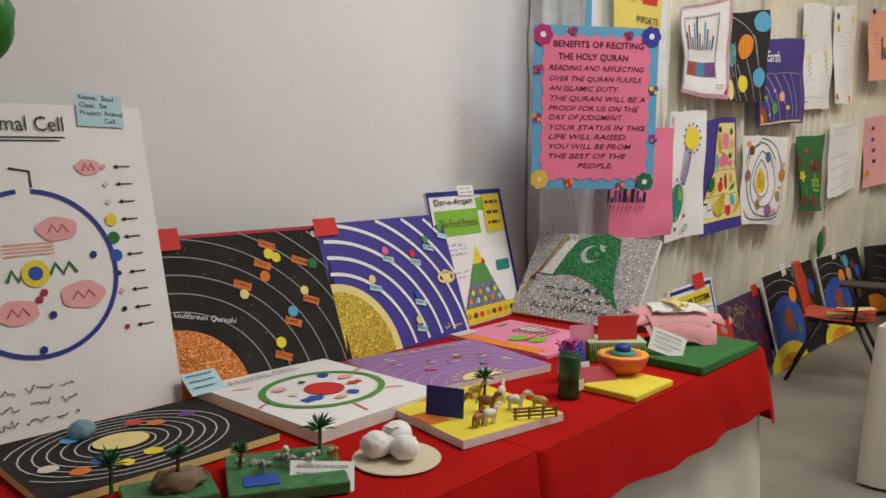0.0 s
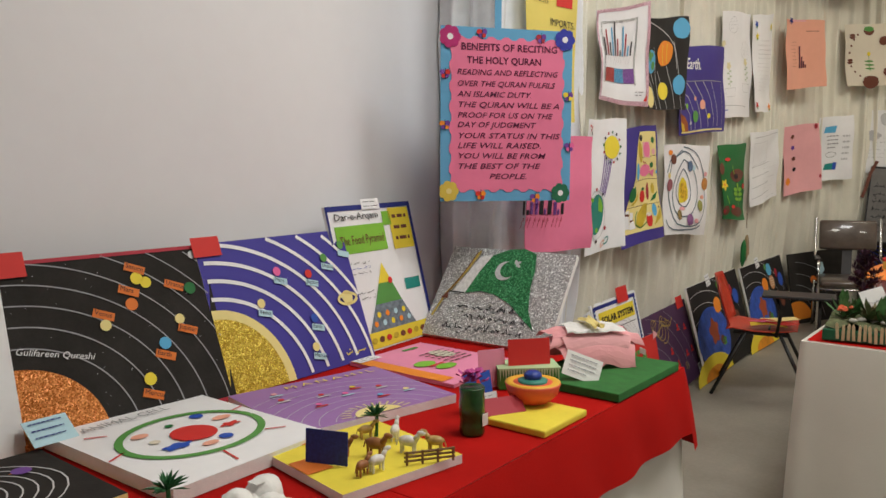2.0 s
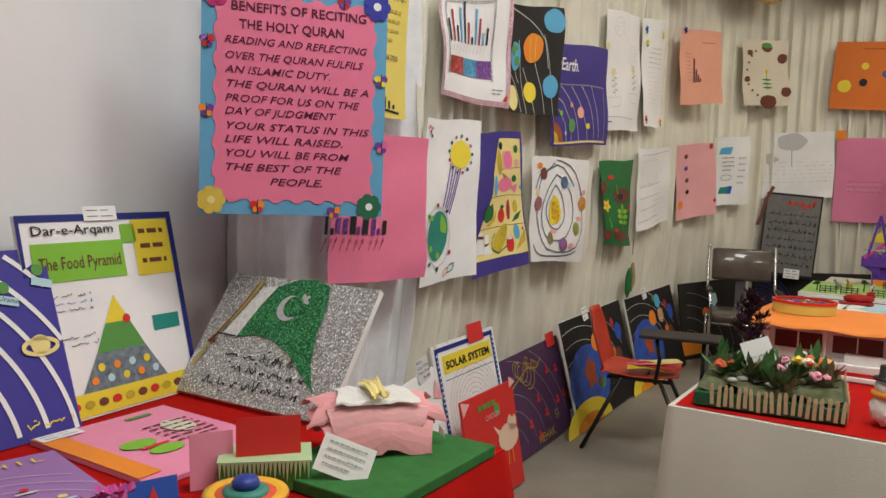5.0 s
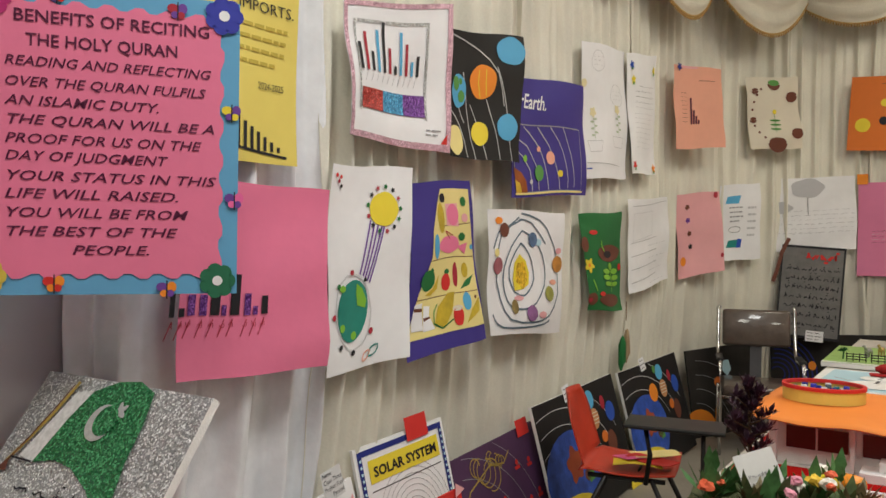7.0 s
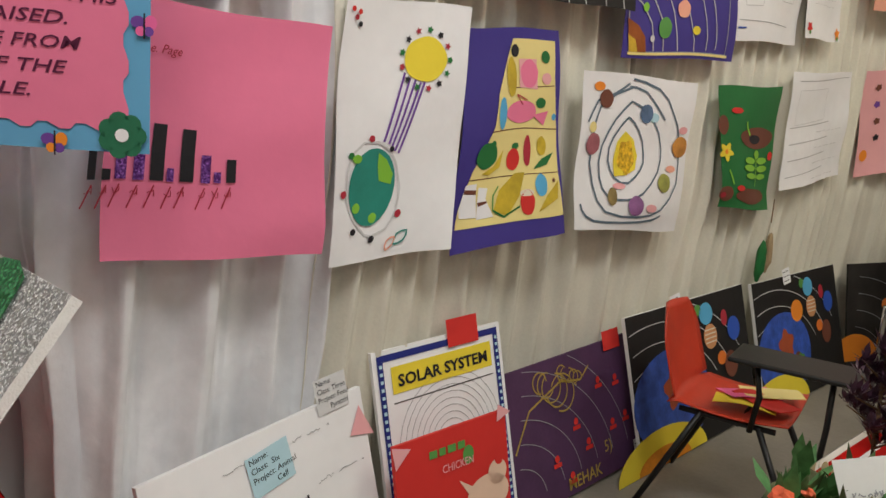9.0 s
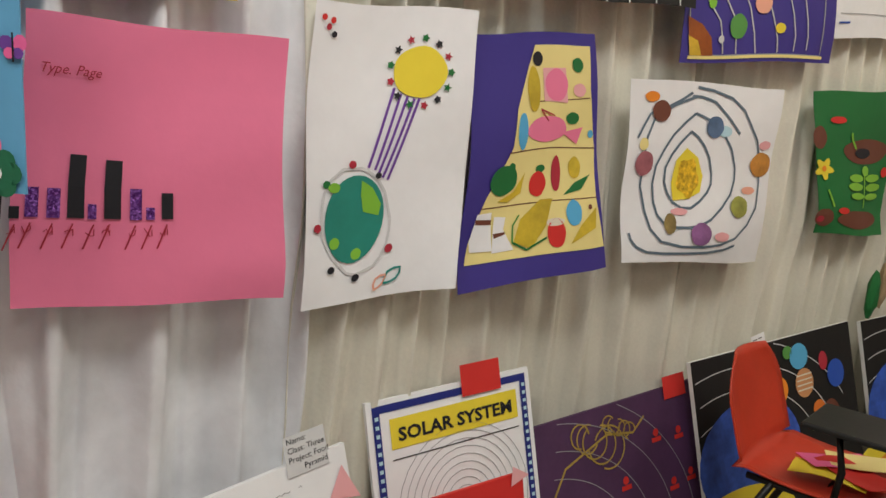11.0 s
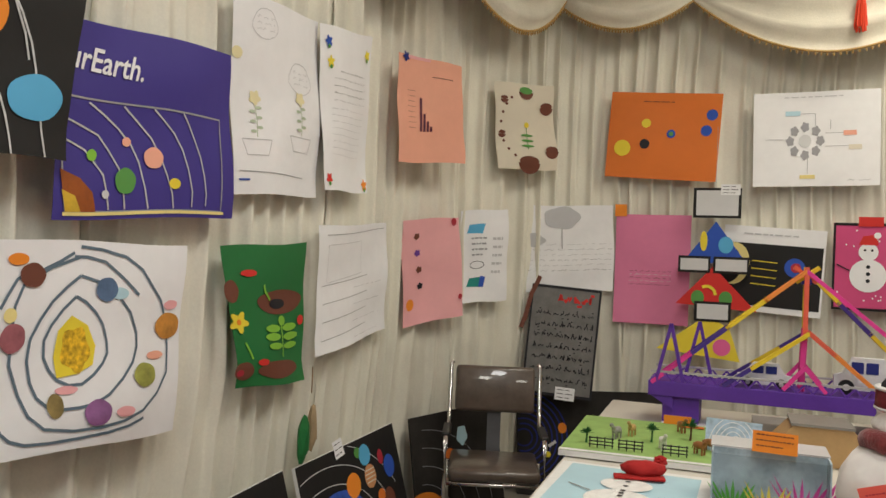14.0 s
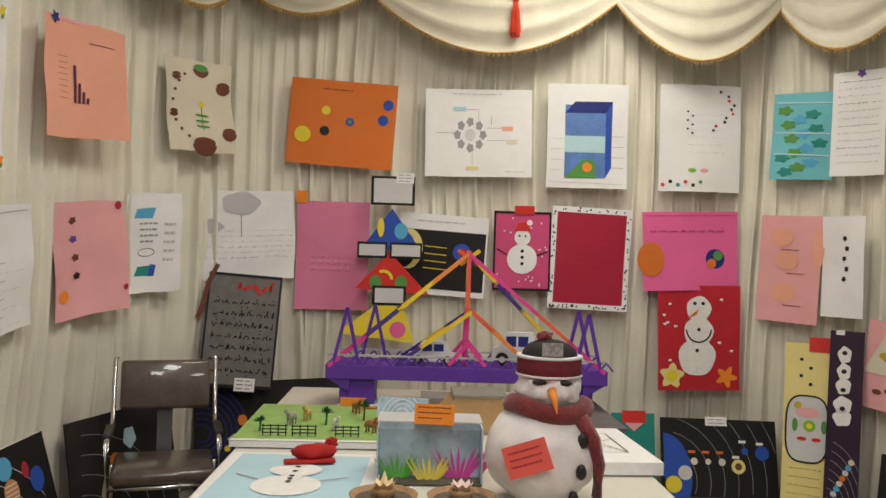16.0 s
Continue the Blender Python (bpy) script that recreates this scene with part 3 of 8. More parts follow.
T1 = 0.745
table(-2.22, -0.99, 0.25, 3.49, T1 - 0.008, "wooden trestle table under a red cloth")
cloth("white_table_skirt", -2.2, -0.965, 0.22, 3.50, T1 - 0.004, 0.02, WHCLOTH, "white table skirt falling to the floor", 2.0, fold=0.009, per=0.4, flare=0.05)
cloth("red_tablecloth", -2.22, -0.95, 2.02, 3.52, T1, lambda x, y: 0.545 - 0.10 * max(0.0, y - 3.0) - 0.02 * math.sin(5 * y) - (0.07 if y > 3.49 else 0), REDCLOTH, "bright red cloth draped over the display table", 5.0, fold=0.009, per=0.33, flare=0.06)
cloth("red_tablecloth", -2.22, -0.962, 0.2, 2.015, T1 - 0.001, lambda x, y: 0.57 + 0.02 * math.sin(4 * y), REDCLOTH, "bright red cloth draped over the display table", 6.0, fold=0.009, per=0.3, flare=0.045)

table(-0.71, 1.02, 4.26, 6.45, T1 - 0.008, "wooden trestle table under white cloth")
cloth("white_table_skirt", -0.71, 1.02, 4.26, 6.45, T1 - 0.002, 0.02, WHCLOTH, "white table cover falling to the floor", 3.0, fold=0.012, per=0.35, flare=0.05)
bm = bmesh.new()
vs = [[bm.verts.new((x, y, T1 + 0.002)) for y in (4.275, 6.44)] for x in (-0.695, 1.0)]
bm.faces.new((vs[0][0], vs[1][0], vs[1][1], vs[0][1]))
bmesh.ops.subdivide_edges(bm, edges=bm.edges[:], cuts=20, use_grid_fill=True)
for v in bm.verts:
    v.co.z += 0.0012 * noise.noise(v.co * 5) - (0.0 if v.co.y > 4.3 else 0.001)
tagged(part("red_table_runner", bm, REDCLOTH, smooth=True), "red cloth lying on the white table cover", "tablecloth")
table(-0.76, 0.94, 6.52, 9.1, T1 - 0.008, "wooden trestle table under white cloth")
cloth("white_table_skirt", -0.76, 0.94, 6.52, 9.1, T1 - 0.002, 0.02, WHCLOTH, "white table cover falling to the floor", 4.0, fold=0.012, per=0.3, flare=0.04)


# ---------------------------------------------------------------- charts on the west drapes
def flower(s, u, v, r, petal, heart):
    for k in range(7):
        a = 2 * math.pi * k / 7
        s.ell(u + 0.62 * r * math.cos(a), v - 0.62 * r * math.sin(a) * s.w / s.h, r * 0.45, petal, name="flower_petals", layer=4, n=12)
    s.ell(u, v, r * 0.75, petal, name="flower_petals", layer=4.2, n=14)
    s.ell(u, v, r * 0.3, heart, name="flower_heart", layer=5.5, n=12)


def butterfly(s, u, v, r, a, b):
    k = s.w / s.h
    s.ell(u - r * 0.5, v - r * 0.3 * k, r * 0.6, a, rv=r * 0.5 * k, name="butterfly", layer=4, n=10)
    s.ell(u + r * 0.5, v - r * 0.3 * k, r * 0.5, b, rv=r * 0.6 * k, name="butterfly", layer=4, n=10)
    s.ell(u - r * 0.3, v + r * 0.4 * k, r * 0.4, b, name="butterfly", layer=4.3, n=10)
    s.ell(u + r * 0.35, v + r * 0.4 * k, r * 0.4, a, name="butterfly", layer=4.3, n=10)
    s.line([(u, v - r * k), (u, v + r * k)], 0.003, INK, "butterfly", 5)


# the large pink poster on a blue strip
s = Sheet("poster", hung(-1.775, 3.566, 1.715, 54, 0.5), 0.60, 0.735, SKY, "pink lettered poster in a blue scalloped frame with glitter flowers", "poster", thick=0.004)
ring = []
N = 120
for i in range(N):
    a = i / N * 4
    k, f = int(a), a - int(a)
    wave = 0.008 * (1 if i % 4 < 2 else -1)
    m0, m1 = 0.07 + wave, 0.06 + wave
    p = [(m0 + f * (1 - 2 * m0), m1), (1 - m0, m1 + f * (1 - 2 * m1)), (1 - m0 - f * (1 - 2 * m0), 1 - m1), (m0, 1 - m1 - f * (1 - 2 * m1))][k]
    ring.append(p)
s.poly(ring[::-1], PINK, "pink_panel", 1)
LINES = (("BENEFITS OF RECITING", .145, .13, .73, 0, .03), ("THE HOLY QURAN", .19, .205, .56, 0, .03), ("READING AND REFLECTING", .115, .27, .77, .25, .024), ("OVER THE QURAN FULFILS", .115, .335, .75, .25, .024), ("AN ISLAMIC DUTY.", .12, .395, .56, .25, .024), ("THE QURAN WILL BE A", .12, .455, .78, .25, .024), ("PROOF FOR US ON THE", .12, .515, .73, .25, .024), ("DAY OF JUDGMENT", .12, .57, .6, .25, .024), ("YOUR STATUS IN THIS", .12, .633, .79, .25, .024), ("LIFE WILL RAISED.", .12, .69, .64, .25, .024), ("YOU WILL BE FROM", .12, .75, .68, .25, .024), ("THE BEST OF THE", .12, .81, .64, .25, .024), ("PEOPLE.", .36, .87, .29, .25, .024))
for words, u, v, fit_w, shear, size in LINES:
    s.text(words, u, v, size, paper("plum_ink", (0.10, 0.015, 0.05)), shear=shear, bold=0.006 if shear else 0.012, fit=fit_w)
flower(s, 0.065, 0.06, 0.075, mat("magenta_foam", (0.45, 0.02, 0.16), 0.6), WHITE)
flower(s, 0.935, 0.05, 0.075, mat("blue_foam", (0.03, 0.04, 0.36), 0.6), WHITE)
flower(s, 0.06, 0.94, 0.07, mat("yellow_foam", (0.72, 0.55, 0.08), 0.6), YELLOWP)
flower(s, 0.92, 0.955, 0.07, mat("green_foam", (0.02, 0.16, 0.08), 0.6), WHITE)
for u, v, a, b in ((.3, .035, RED, VIOLET), (.75, .05, MAROON, VIOLET), (.03, .27, G_PURPLE, RED), (.03, .56, ORANGEB, VIOLET), (.97, .38, YELLOW, VIOLET), (.985, .68, VIOLET, PINKH), (.3, .965, RED, ORANGEB), (.72, .985, VIOLET, ORANGEB)):
    butterfly(s, u, v, 0.038, a, b)
q = s.done()
strip = part("hanging_strip", box_bm(0.03, 0.002, 1.9, (-0.045, 0.006, 0.33)), SKY, q, "blue paper strip that holds the poster")

# yellow chart of imports
s = Sheet("chart", hung(-1.832, 4.03, 2.08, 84), 0.42, 0.74, paper("lemon", (0.74, 0.60, 0.14)), "yellow chart of exports and imports with small flags", "chart", curl=0.012, seed=1)
s.rect(.1, .05, .36, .17, GREEN), s.rect(.1, .05, .17, .17, WHITE, layer=2), s.ell(.26, .11, .035, WHITE, layer=3), s.ell(.275, .105, .03, GREEN, layer=4)
s.rect(.6, .14, .9, .26, RED), s.ell(.66, .18, .02, YELLOW, layer=3)
s.text("EXPORTS", .06, .26, .03, INK, fit=.36), s.text("IMPORTS.", .45, .39, .035, INK, fit=.5)
s.bars(.1, .44, .9, 4, .05, paper("ochre_ink", (0.5, 0.38, 0.06)), 4, .3)
s.text("2024-2025", .62, .70, .022, INK, fit=.25)
s.line([(.35, .62), (.35, .94), (.9, .97)], .008, INK)
for k in range(7):
    s.rect(.42 + k * .065, .82 + .018 * k, .45 + k * .065, .95, INK)
s.done()

# white bar chart with a glitter border
s = Sheet("chart", hung(-1.820, 4.785, 2.098, 90, -6.2), 0.637, 0.529, WHITE, "white bar chart with a pink glitter border", "chart", curl=0.014, seed=2, warp=((0.012, -0.040), (0.054, 0.036), (-0.054, -0.036), (-0.012, 0.040)))
for a in ((0, 0, 1, .035), (0, .955, 1, 1), (0, .03, .03, .96), (.95, .03, 1, .96)):
    s.rect(*a, G_PINK, "glitter_border")
for a in ((.08, .13, .77, .155), (.745, .13, .77, .8), (.08, .13, .095, .8)):
    s.rect(*a, G_SILVER, "inner_frame")
for k, (hh, c) in enumerate(((.2, INK), (.28, MAROON), (.14, INK), (.3, CYAN), (.36, INK), (.18, MAROON), (.06, INK), (.3, CYAN), (.22, MAROON), (.1, CYAN), (.14, INK))):
    s.rect(.1 + k * .056, .5 - hh, .125 + k * .056, .5, c, "bar", 2)
for k in range(11):
    s.line([(.1 + k * .056, .52), (.08 + k * .056, .58)], .002, PENCIL)
for k, c in enumerate((G_RED, G_BLUE, G_PURPLE)):
    s.rect(.1 + k * .215, .63, .315 + k * .215, .78, c, "glitter_block", 2)
s.poly([(.9, .95), (.96, .95), (.96, .88)], RED, layer=3), s.bars(.75, .86, .9, 2, .03, PENCIL, 1)
s.done()

# black planet chart
s = Sheet("chart", hung(-1.835, 5.417, 2.110, 90, -5.3), 0.590, 0.561, BLACK, "black chart with paper planets and silver orbit lines", "chart", curl=0.012, seed=3, warp=((0.028, -0.021), (0.058, 0.015), (-0.058, -0.015), (-0.028, 0.021)))
s.line([(0.02, 0.64), (0.08, 0.68), (0.14, 0.74), (0.17, 0.80), (0.20, 0.86), (0.21, 0.93), (0.23, 0.99)], 0.006, SILVERP, "orbit_line", 1)
s.line([(0.18, 0.32), (0.21, 0.45), (0.24, 0.60), (0.27, 0.73), (0.29, 0.84), (0.32, 0.93), (0.34, 1.00)], 0.006, SILVERP, "orbit_line", 1)
s.line([(0.29, 0.57), (0.32, 0.61), (0.36, 0.67), (0.41, 0.76), (0.45, 0.85), (0.48, 0.94), (0.50, 1.00)], 0.006, SILVERP, "orbit_line", 1)
s.line([(0.51, 0.52), (0.55, 0.59), (0.59, 0.67), (0.63, 0.75), (0.66, 0.83), (0.68, 0.92), (0.69, 1.00)], 0.006, SILVERP, "orbit_line", 1)
s.line([(0.62, 0.26), (0.68, 0.36), (0.75, 0.49), (0.79, 0.61), (0.82, 0.73), (0.85, 0.88), (0.87, 1.00)], 0.006, SILVERP, "orbit_line", 1)
s.line([(0.04, 0.04), (0.20, 0.07), (0.39, 0.13), (0.53, 0.21), (0.64, 0.31), (0.71, 0.45), (0.75, 0.57)], 0.006, SILVERP, "orbit_line", 1)
s.line([(0.03, 0.44), (0.07, 0.52), (0.13, 0.61), (0.17, 0.67), (0.21, 0.72)], 0.006, SILVERP, "orbit_line", 1)
for u, v, ru, rv, c in ((0.115, 0.476, 0.106, 0.133, CYAN), (0.075, 0.866, 0.098, 0.119, YELLOWP), (0.417, 0.793, 0.117, 0.095, YELLOW), (0.802, 0.736, 0.144, 0.106, CYAN), (0.444, 0.383, 0.175, 0.137, ORANGEB)):
    s.ell(u, v, ru, c, rv=rv, name="paper_planet", layer=2, n=26, wob=.02)
for u, v, ru, rv, c in ((0.802, 0.130, 0.194, 0.112, CYAN),):
    s.ell(u, v, ru, c, rv=rv, name="paper_planet", layer=2, n=26, wob=.02)
for u, v, ru, rv, c in ((0.068, 0.421, 0.041, 0.058, LEAF), (0.147, 0.517, 0.049, 0.048, LEAF), (0.132, 0.399, 0.024, 0.027, LEAF)):
    s.ell(u, v, ru, c, rv=rv, name="continent", layer=3, n=26, wob=.02)
s.line([(0.39, 0.29), (0.38, 0.39), (0.42, 0.51)], 0.006, YELLOW, "stripe", 3)
s.line([(0.48, 0.28), (0.48, 0.39), (0.50, 0.49)], 0.006, YELLOW, "stripe", 3)
s.done()

# indigo chart of the earth
s = Sheet("chart", hung(-1.850, 6.090, 1.994, 90, -4.3), 0.765, 0.587, NAVY, "indigo chart titled with white brush letters and drawn orbits", "chart", curl=0.014, seed=4, warp=((0.057, -0.008), (0.001, 0.005), (-0.001, -0.005), (-0.057, 0.008)))
s.text("urEarth.", -0.015, 0.242, .075, WHITE, bold=.015, fit=0.389, shear=.1, turn=-3)
s.line([(-0.00, 0.39), (0.91, 0.41), (0.90, 0.96), (0.05, 0.96)], .006, PENCIL, "frame_line", closed=True), s.line([(0.04, 0.97), (0.42, 0.97), (0.92, 0.97)], .01, YELLOWP, "frame_line", layer=2)
s.poly([(0.02, 0.75), (0.11, 0.79), (0.17, 0.86), (0.19, 0.96), (0.05, 0.96)], mat("rust_paint", (0.32, 0.08, 0.01), 0.6, 0.3), "painted_sun", 2)
s.poly([(0.03, 0.85), (0.09, 0.88), (0.12, 0.96), (0.05, 0.96)], mat("amber_paint", (0.62, 0.4, 0.03), 0.6, 0.3), "painted_sun", 3)
s.line([(0.02, 0.60), (0.07, 0.62), (0.13, 0.65), (0.17, 0.70), (0.22, 0.77), (0.24, 0.87), (0.25, 0.95)], 0.006, SILVERP, "orbit_line", 1)
s.line([(0.02, 0.50), (0.10, 0.53), (0.19, 0.57), (0.25, 0.65), (0.30, 0.74), (0.32, 0.86), (0.33, 0.95)], 0.006, SILVERP, "orbit_line", 1)
s.line([(0.12, 0.41), (0.20, 0.46), (0.29, 0.53), (0.36, 0.61), (0.40, 0.70), (0.43, 0.84), (0.45, 0.95)], 0.006, FAINT, "orbit_line", 1)
s.line([(0.30, 0.41), (0.38, 0.48), (0.47, 0.57), (0.52, 0.67), (0.55, 0.76), (0.58, 0.87), (0.59, 0.95)], 0.006, FAINT, "orbit_line", 1)
s.line([(0.47, 0.41), (0.53, 0.46), (0.60, 0.53), (0.65, 0.62), (0.68, 0.73), (0.70, 0.85), (0.70, 0.94)], 0.006, FAINT, "orbit_line", 1)
s.line([(0.65, 0.41), (0.69, 0.47), (0.73, 0.56), (0.76, 0.65), (0.78, 0.76), (0.79, 0.86), (0.79, 0.93)], 0.006, FAINT, "orbit_line", 1)
for u, v, ru, rv, c in ((0.162, 0.673, 0.024, 0.030, LIME), (0.333, 0.595, 0.023, 0.025, SALMON), (0.328, 0.800, 0.052, 0.069, LEAF), (0.478, 0.674, 0.053, 0.058, SALMON), (0.593, 0.811, 0.033, 0.030, YELLOW), (0.230, 0.870, 0.017, 0.022, GREYP)):
    s.ell(u, v, ru, c, rv=rv, name="painted_planet", layer=3, n=26, wob=.02)
s.done()

# white plant chart and white letter
s = Sheet("chart", hung(-1.875, 6.840, 2.227, 90, -4.6), 0.644, 0.778, WHITE, "white chart of plants drawn in faint pencil", "chart", curl=0.014, seed=5, warp=((0.010, -0.007), (0.017, 0.006), (-0.017, -0.006), (-0.010, 0.007)))
PALE_Y, PALE_G = paper("washed_yellow", (0.78, 0.70, 0.42)), paper("washed_green", (0.48, 0.56, 0.42))
for u, v, r in ((.3, .13, .13), (.72, .36, .14)):
    s.line([(u + r * (1 + .1 * math.sin(3 * a)) * math.cos(a), v + .6 * r * math.sin(a)) for a in [2 * math.pi * k / 16 for k in range(17)]], .003, FAINT, "cloud_outline")
    for k in range(3):
        s.scribble(u - .09, v - .03 + .03 * k, u + .09, .012, FAINT, 200 + k)
for u, v in ((.22, .76), (.7, .72)):
    s.line([(u - .14, v - .04), (u - .1, v + .04), (u + .1, v + .04), (u + .14, v - .04), (u - .14, v - .04)], .003, FAINT, "pot_outline")
    s.line([(u, v - .05), (u + .01, v - .14), (u, v - .22)], .004, PALE_G, "stem", 2), s.ell(u, v - .25, .05, PALE_Y, rv=.035, layer=2, wob=.2)
    for k in range(3):
        s.ell(u - .03, v - .08 - .05 * k, .028, PALE_G, rv=.008, layer=3), s.ell(u + .03, v - .1 - .05 * k, .028, PALE_G, rv=.008, layer=3)
s.ell(.04, .3, .05, PALE_Y, rv=.03, layer=2)
s.line([(.05, .88), (.75, .9)], .003, PENCIL), s.bars(.05, .92, .2, 1, .03, BLUE, 2)
s.done()
s = Sheet("chart", hung(-1.860, 7.410, 2.293, 89, -6.3), 0.529, 0.774, WHITE, "white handwritten letter chart with corner stickers", "chart", curl=0.016, seed=6, warp=((0.017, -0.015), (0.048, 0.012), (-0.048, -0.012), (-0.017, 0.015)))
for k in range(5):
    s.scribble(.2 if k else .3, .27 + k * .045, .85, .012, INK if k < 4 else PENCIL, k)
for k in range(8):
    s.scribble(.15, .5 + k * .04, .8, .007, FAINT, 20 + k)
for u, v, c in ((.12, .1, BLUE), (.15, .22, YELLOW), (.9, .13, YELLOW), (.08, .93, RED), (.93, .95, ORANGEB)):
    s.ell(u, v, .045, c, wob=.3), s.ell(u, v + .03, .02, LEAF, layer=3)
s.done()

# pink bar chart
s = Sheet("chart", hung(-1.796, 4.075, 1.366, 82, 2.0), 0.516, 0.566, PINK, "plain pink chart with black and purple bars", "chart", curl=0.006, seed=7, warp=((0.016, 0.000), (-0.007, -0.000), (0.007, 0.000), (-0.016, -0.000)))
s.text("Type. Page", 0.048, 0.197, .02, MAROON, fit=.22, shear=.3)
for u0, v0, u1, v1, c in ((-0.059, 0.572, -0.028, 0.687, INK), (-0.003, 0.645, 0.031, 0.687, INK), (0.048, 0.579, 0.092, 0.681, G_PURPLE), (0.120, 0.580, 0.165, 0.683, G_PURPLE), (0.189, 0.461, 0.247, 0.681, INK), (0.260, 0.629, 0.290, 0.682, G_PURPLE), (0.316, 0.471, 0.376, 0.679, INK), (0.408, 0.567, 0.451, 0.680, G_PURPLE), (0.467, 0.633, 0.499, 0.678, G_PURPLE), (0.524, 0.580, 0.567, 0.676, INK)):
    s.rect(u0, v0, u1, v1, c, "bar", 2)
    s.scribble(u0 - .01, v1 + .05, u0 + .02, .02, MAROON, int(u0 * 90), width=.002), s.line([(u0 + .02, v1 + .02), (u0 - .02, v1 + .11)], .003, MAROON)
s.done()

# sun and earth chart
s = Sheet("chart", hung(-1.845, 4.638, 1.385, 90, -2.7), 0.442, 0.722, WHITE, "white chart of the sun shining on the earth", "chart", curl=0.013, seed=8, warp=((0.029, -0.000), (0.040, -0.003), (-0.040, 0.003), (-0.029, 0.000)))
for u, v, ru, rv, c in ((0.664, 0.220, 0.163, 0.088, YELLOW),):
    s.ell(u, v, ru, c, rv=rv, name="paper_sun", layer=2, n=26, wob=.02)
for k in range(13):
    a = 2 * math.pi * k / 13
    s.ell(0.664 + .185 * math.cos(a), 0.220 - .115 * math.sin(a), .02, (GREEN, MAROON, INK)[k % 3], wob=.4, layer=3, n=10, name="star_sticker")
s.line([(0.51, 0.27), (0.36, 0.53)], 0.007, VIOLET, "sun_ray", 1)
s.line([(0.55, 0.29), (0.40, 0.54)], 0.007, VIOLET, "sun_ray", 1)
s.line([(0.59, 0.30), (0.42, 0.56)], 0.007, VIOLET, "sun_ray", 1)
s.line([(0.63, 0.31), (0.45, 0.57)], 0.007, VIOLET, "sun_ray", 1)
s.line([(0.66, 0.31), (0.48, 0.58)], 0.007, VIOLET, "sun_ray", 1)
s.line([(0.52, 0.72), (0.52, 0.76), (0.51, 0.81), (0.48, 0.85), (0.44, 0.88), (0.39, 0.89), (0.33, 0.90), (0.27, 0.89), (0.22, 0.86), (0.17, 0.83), (0.13, 0.79), (0.10, 0.75), (0.09, 0.70), (0.09, 0.65), (0.10, 0.61), (0.13, 0.57), (0.17, 0.55), (0.21, 0.53), (0.26, 0.53), (0.32, 0.53), (0.38, 0.55), (0.43, 0.58), (0.47, 0.62), (0.50, 0.68), (0.52, 0.72)], 0.007, GREYP, "atmosphere_line", 1)
s.ell(0.292, 0.704, 0.183, mat("sea_green_paper", (0.02, 0.24, 0.19), 0.5), rv=0.152, n=30, name="paper_earth")
s.poly([(0.32, 0.57), (0.39, 0.60), (0.45, 0.66), (0.44, 0.70), (0.34, 0.68), (0.32, 0.62)], LIME, "continent", 3)
for u, v, ru, rv, c in ((0.175, 0.781, 0.031, 0.020, LIME), (0.318, 0.825, 0.033, 0.020, LIME), (0.157, 0.591, 0.035, 0.017, LIME)):
    s.ell(u, v, ru, c, rv=rv, name="continent", layer=3, n=26, wob=.02)
for u, v, ru, rv, c in ((0.263, 0.515, 0.022, 0.013, MAROON), (0.112, 0.579, 0.022, 0.013, GREEN), (0.066, 0.725, 0.022, 0.015, MAROON), (0.167, 0.872, 0.023, 0.013, INK), (0.333, 0.911, 0.024, 0.014, INK), (0.527, 0.824, 0.025, 0.016, MAROON), (0.422, 0.560, 0.019, 0.011, INK), (0.052, 0.051, 0.016, 0.010, RED), (0.085, 0.079, 0.016, 0.010, MAROON), (0.121, 0.101, 0.016, 0.010, INK), (0.106, 0.058, 0.016, 0.010, RED)):
    s.ell(u, v, ru, c, rv=rv, name="butterfly_sticker", layer=3, n=26, wob=.02)
s.line([(0.47, 0.97), (0.46, 0.95), (0.47, 0.93), (0.50, 0.92), (0.53, 0.92), (0.53, 0.93), (0.52, 0.95), (0.50, 0.96), (0.47, 0.97)], 0.006, SALMON, "petal_outline", 2)
s.line([(0.52, 0.95), (0.53, 0.93), (0.54, 0.91), (0.58, 0.90), (0.62, 0.90), (0.62, 0.92), (0.60, 0.94), (0.56, 0.95), (0.52, 0.95)], 0.006, TEALG, "petal_outline", 2)
s.done()

# blue food chart
s = Sheet("chart", hung(-1.850, 5.112, 1.370, 90, -4.7), 0.475, 0.691, NAVY, "indigo chart with a yellow food pyramid", "chart", curl=0.013, seed=9, warp=((0.030, 0.000), (-0.025, -0.000), (0.025, 0.000), (-0.030, -0.000)))
s.poly([(0.43, 0.14), (0.34, 0.29), (0.31, 0.44), (0.15, 0.63), (0.06, 0.80), (0.04, 0.89), (0.43, 0.90), (0.99, 0.90), (0.96, 0.68), (0.97, 0.47), (0.93, 0.22), (0.94, 0.05), (0.49, 0.05)], YELLOWP, "yellow_panel", 1)
mat("ochre_paint", (0.55, 0.4, 0.03), 0.5, 0.3)
OCHRE = MATS["ochre_paint"]
s.line([(0.46, 0.27), (0.66, 0.27), (0.92, 0.26)], 0.003, BROWN, "shelf_line", 2)
s.line([(0.28, 0.46), (0.60, 0.46), (0.97, 0.47)], 0.003, BROWN, "shelf_line", 2)
s.line([(0.12, 0.67), (0.51, 0.68), (0.97, 0.68)], 0.003, BROWN, "shelf_line", 2)
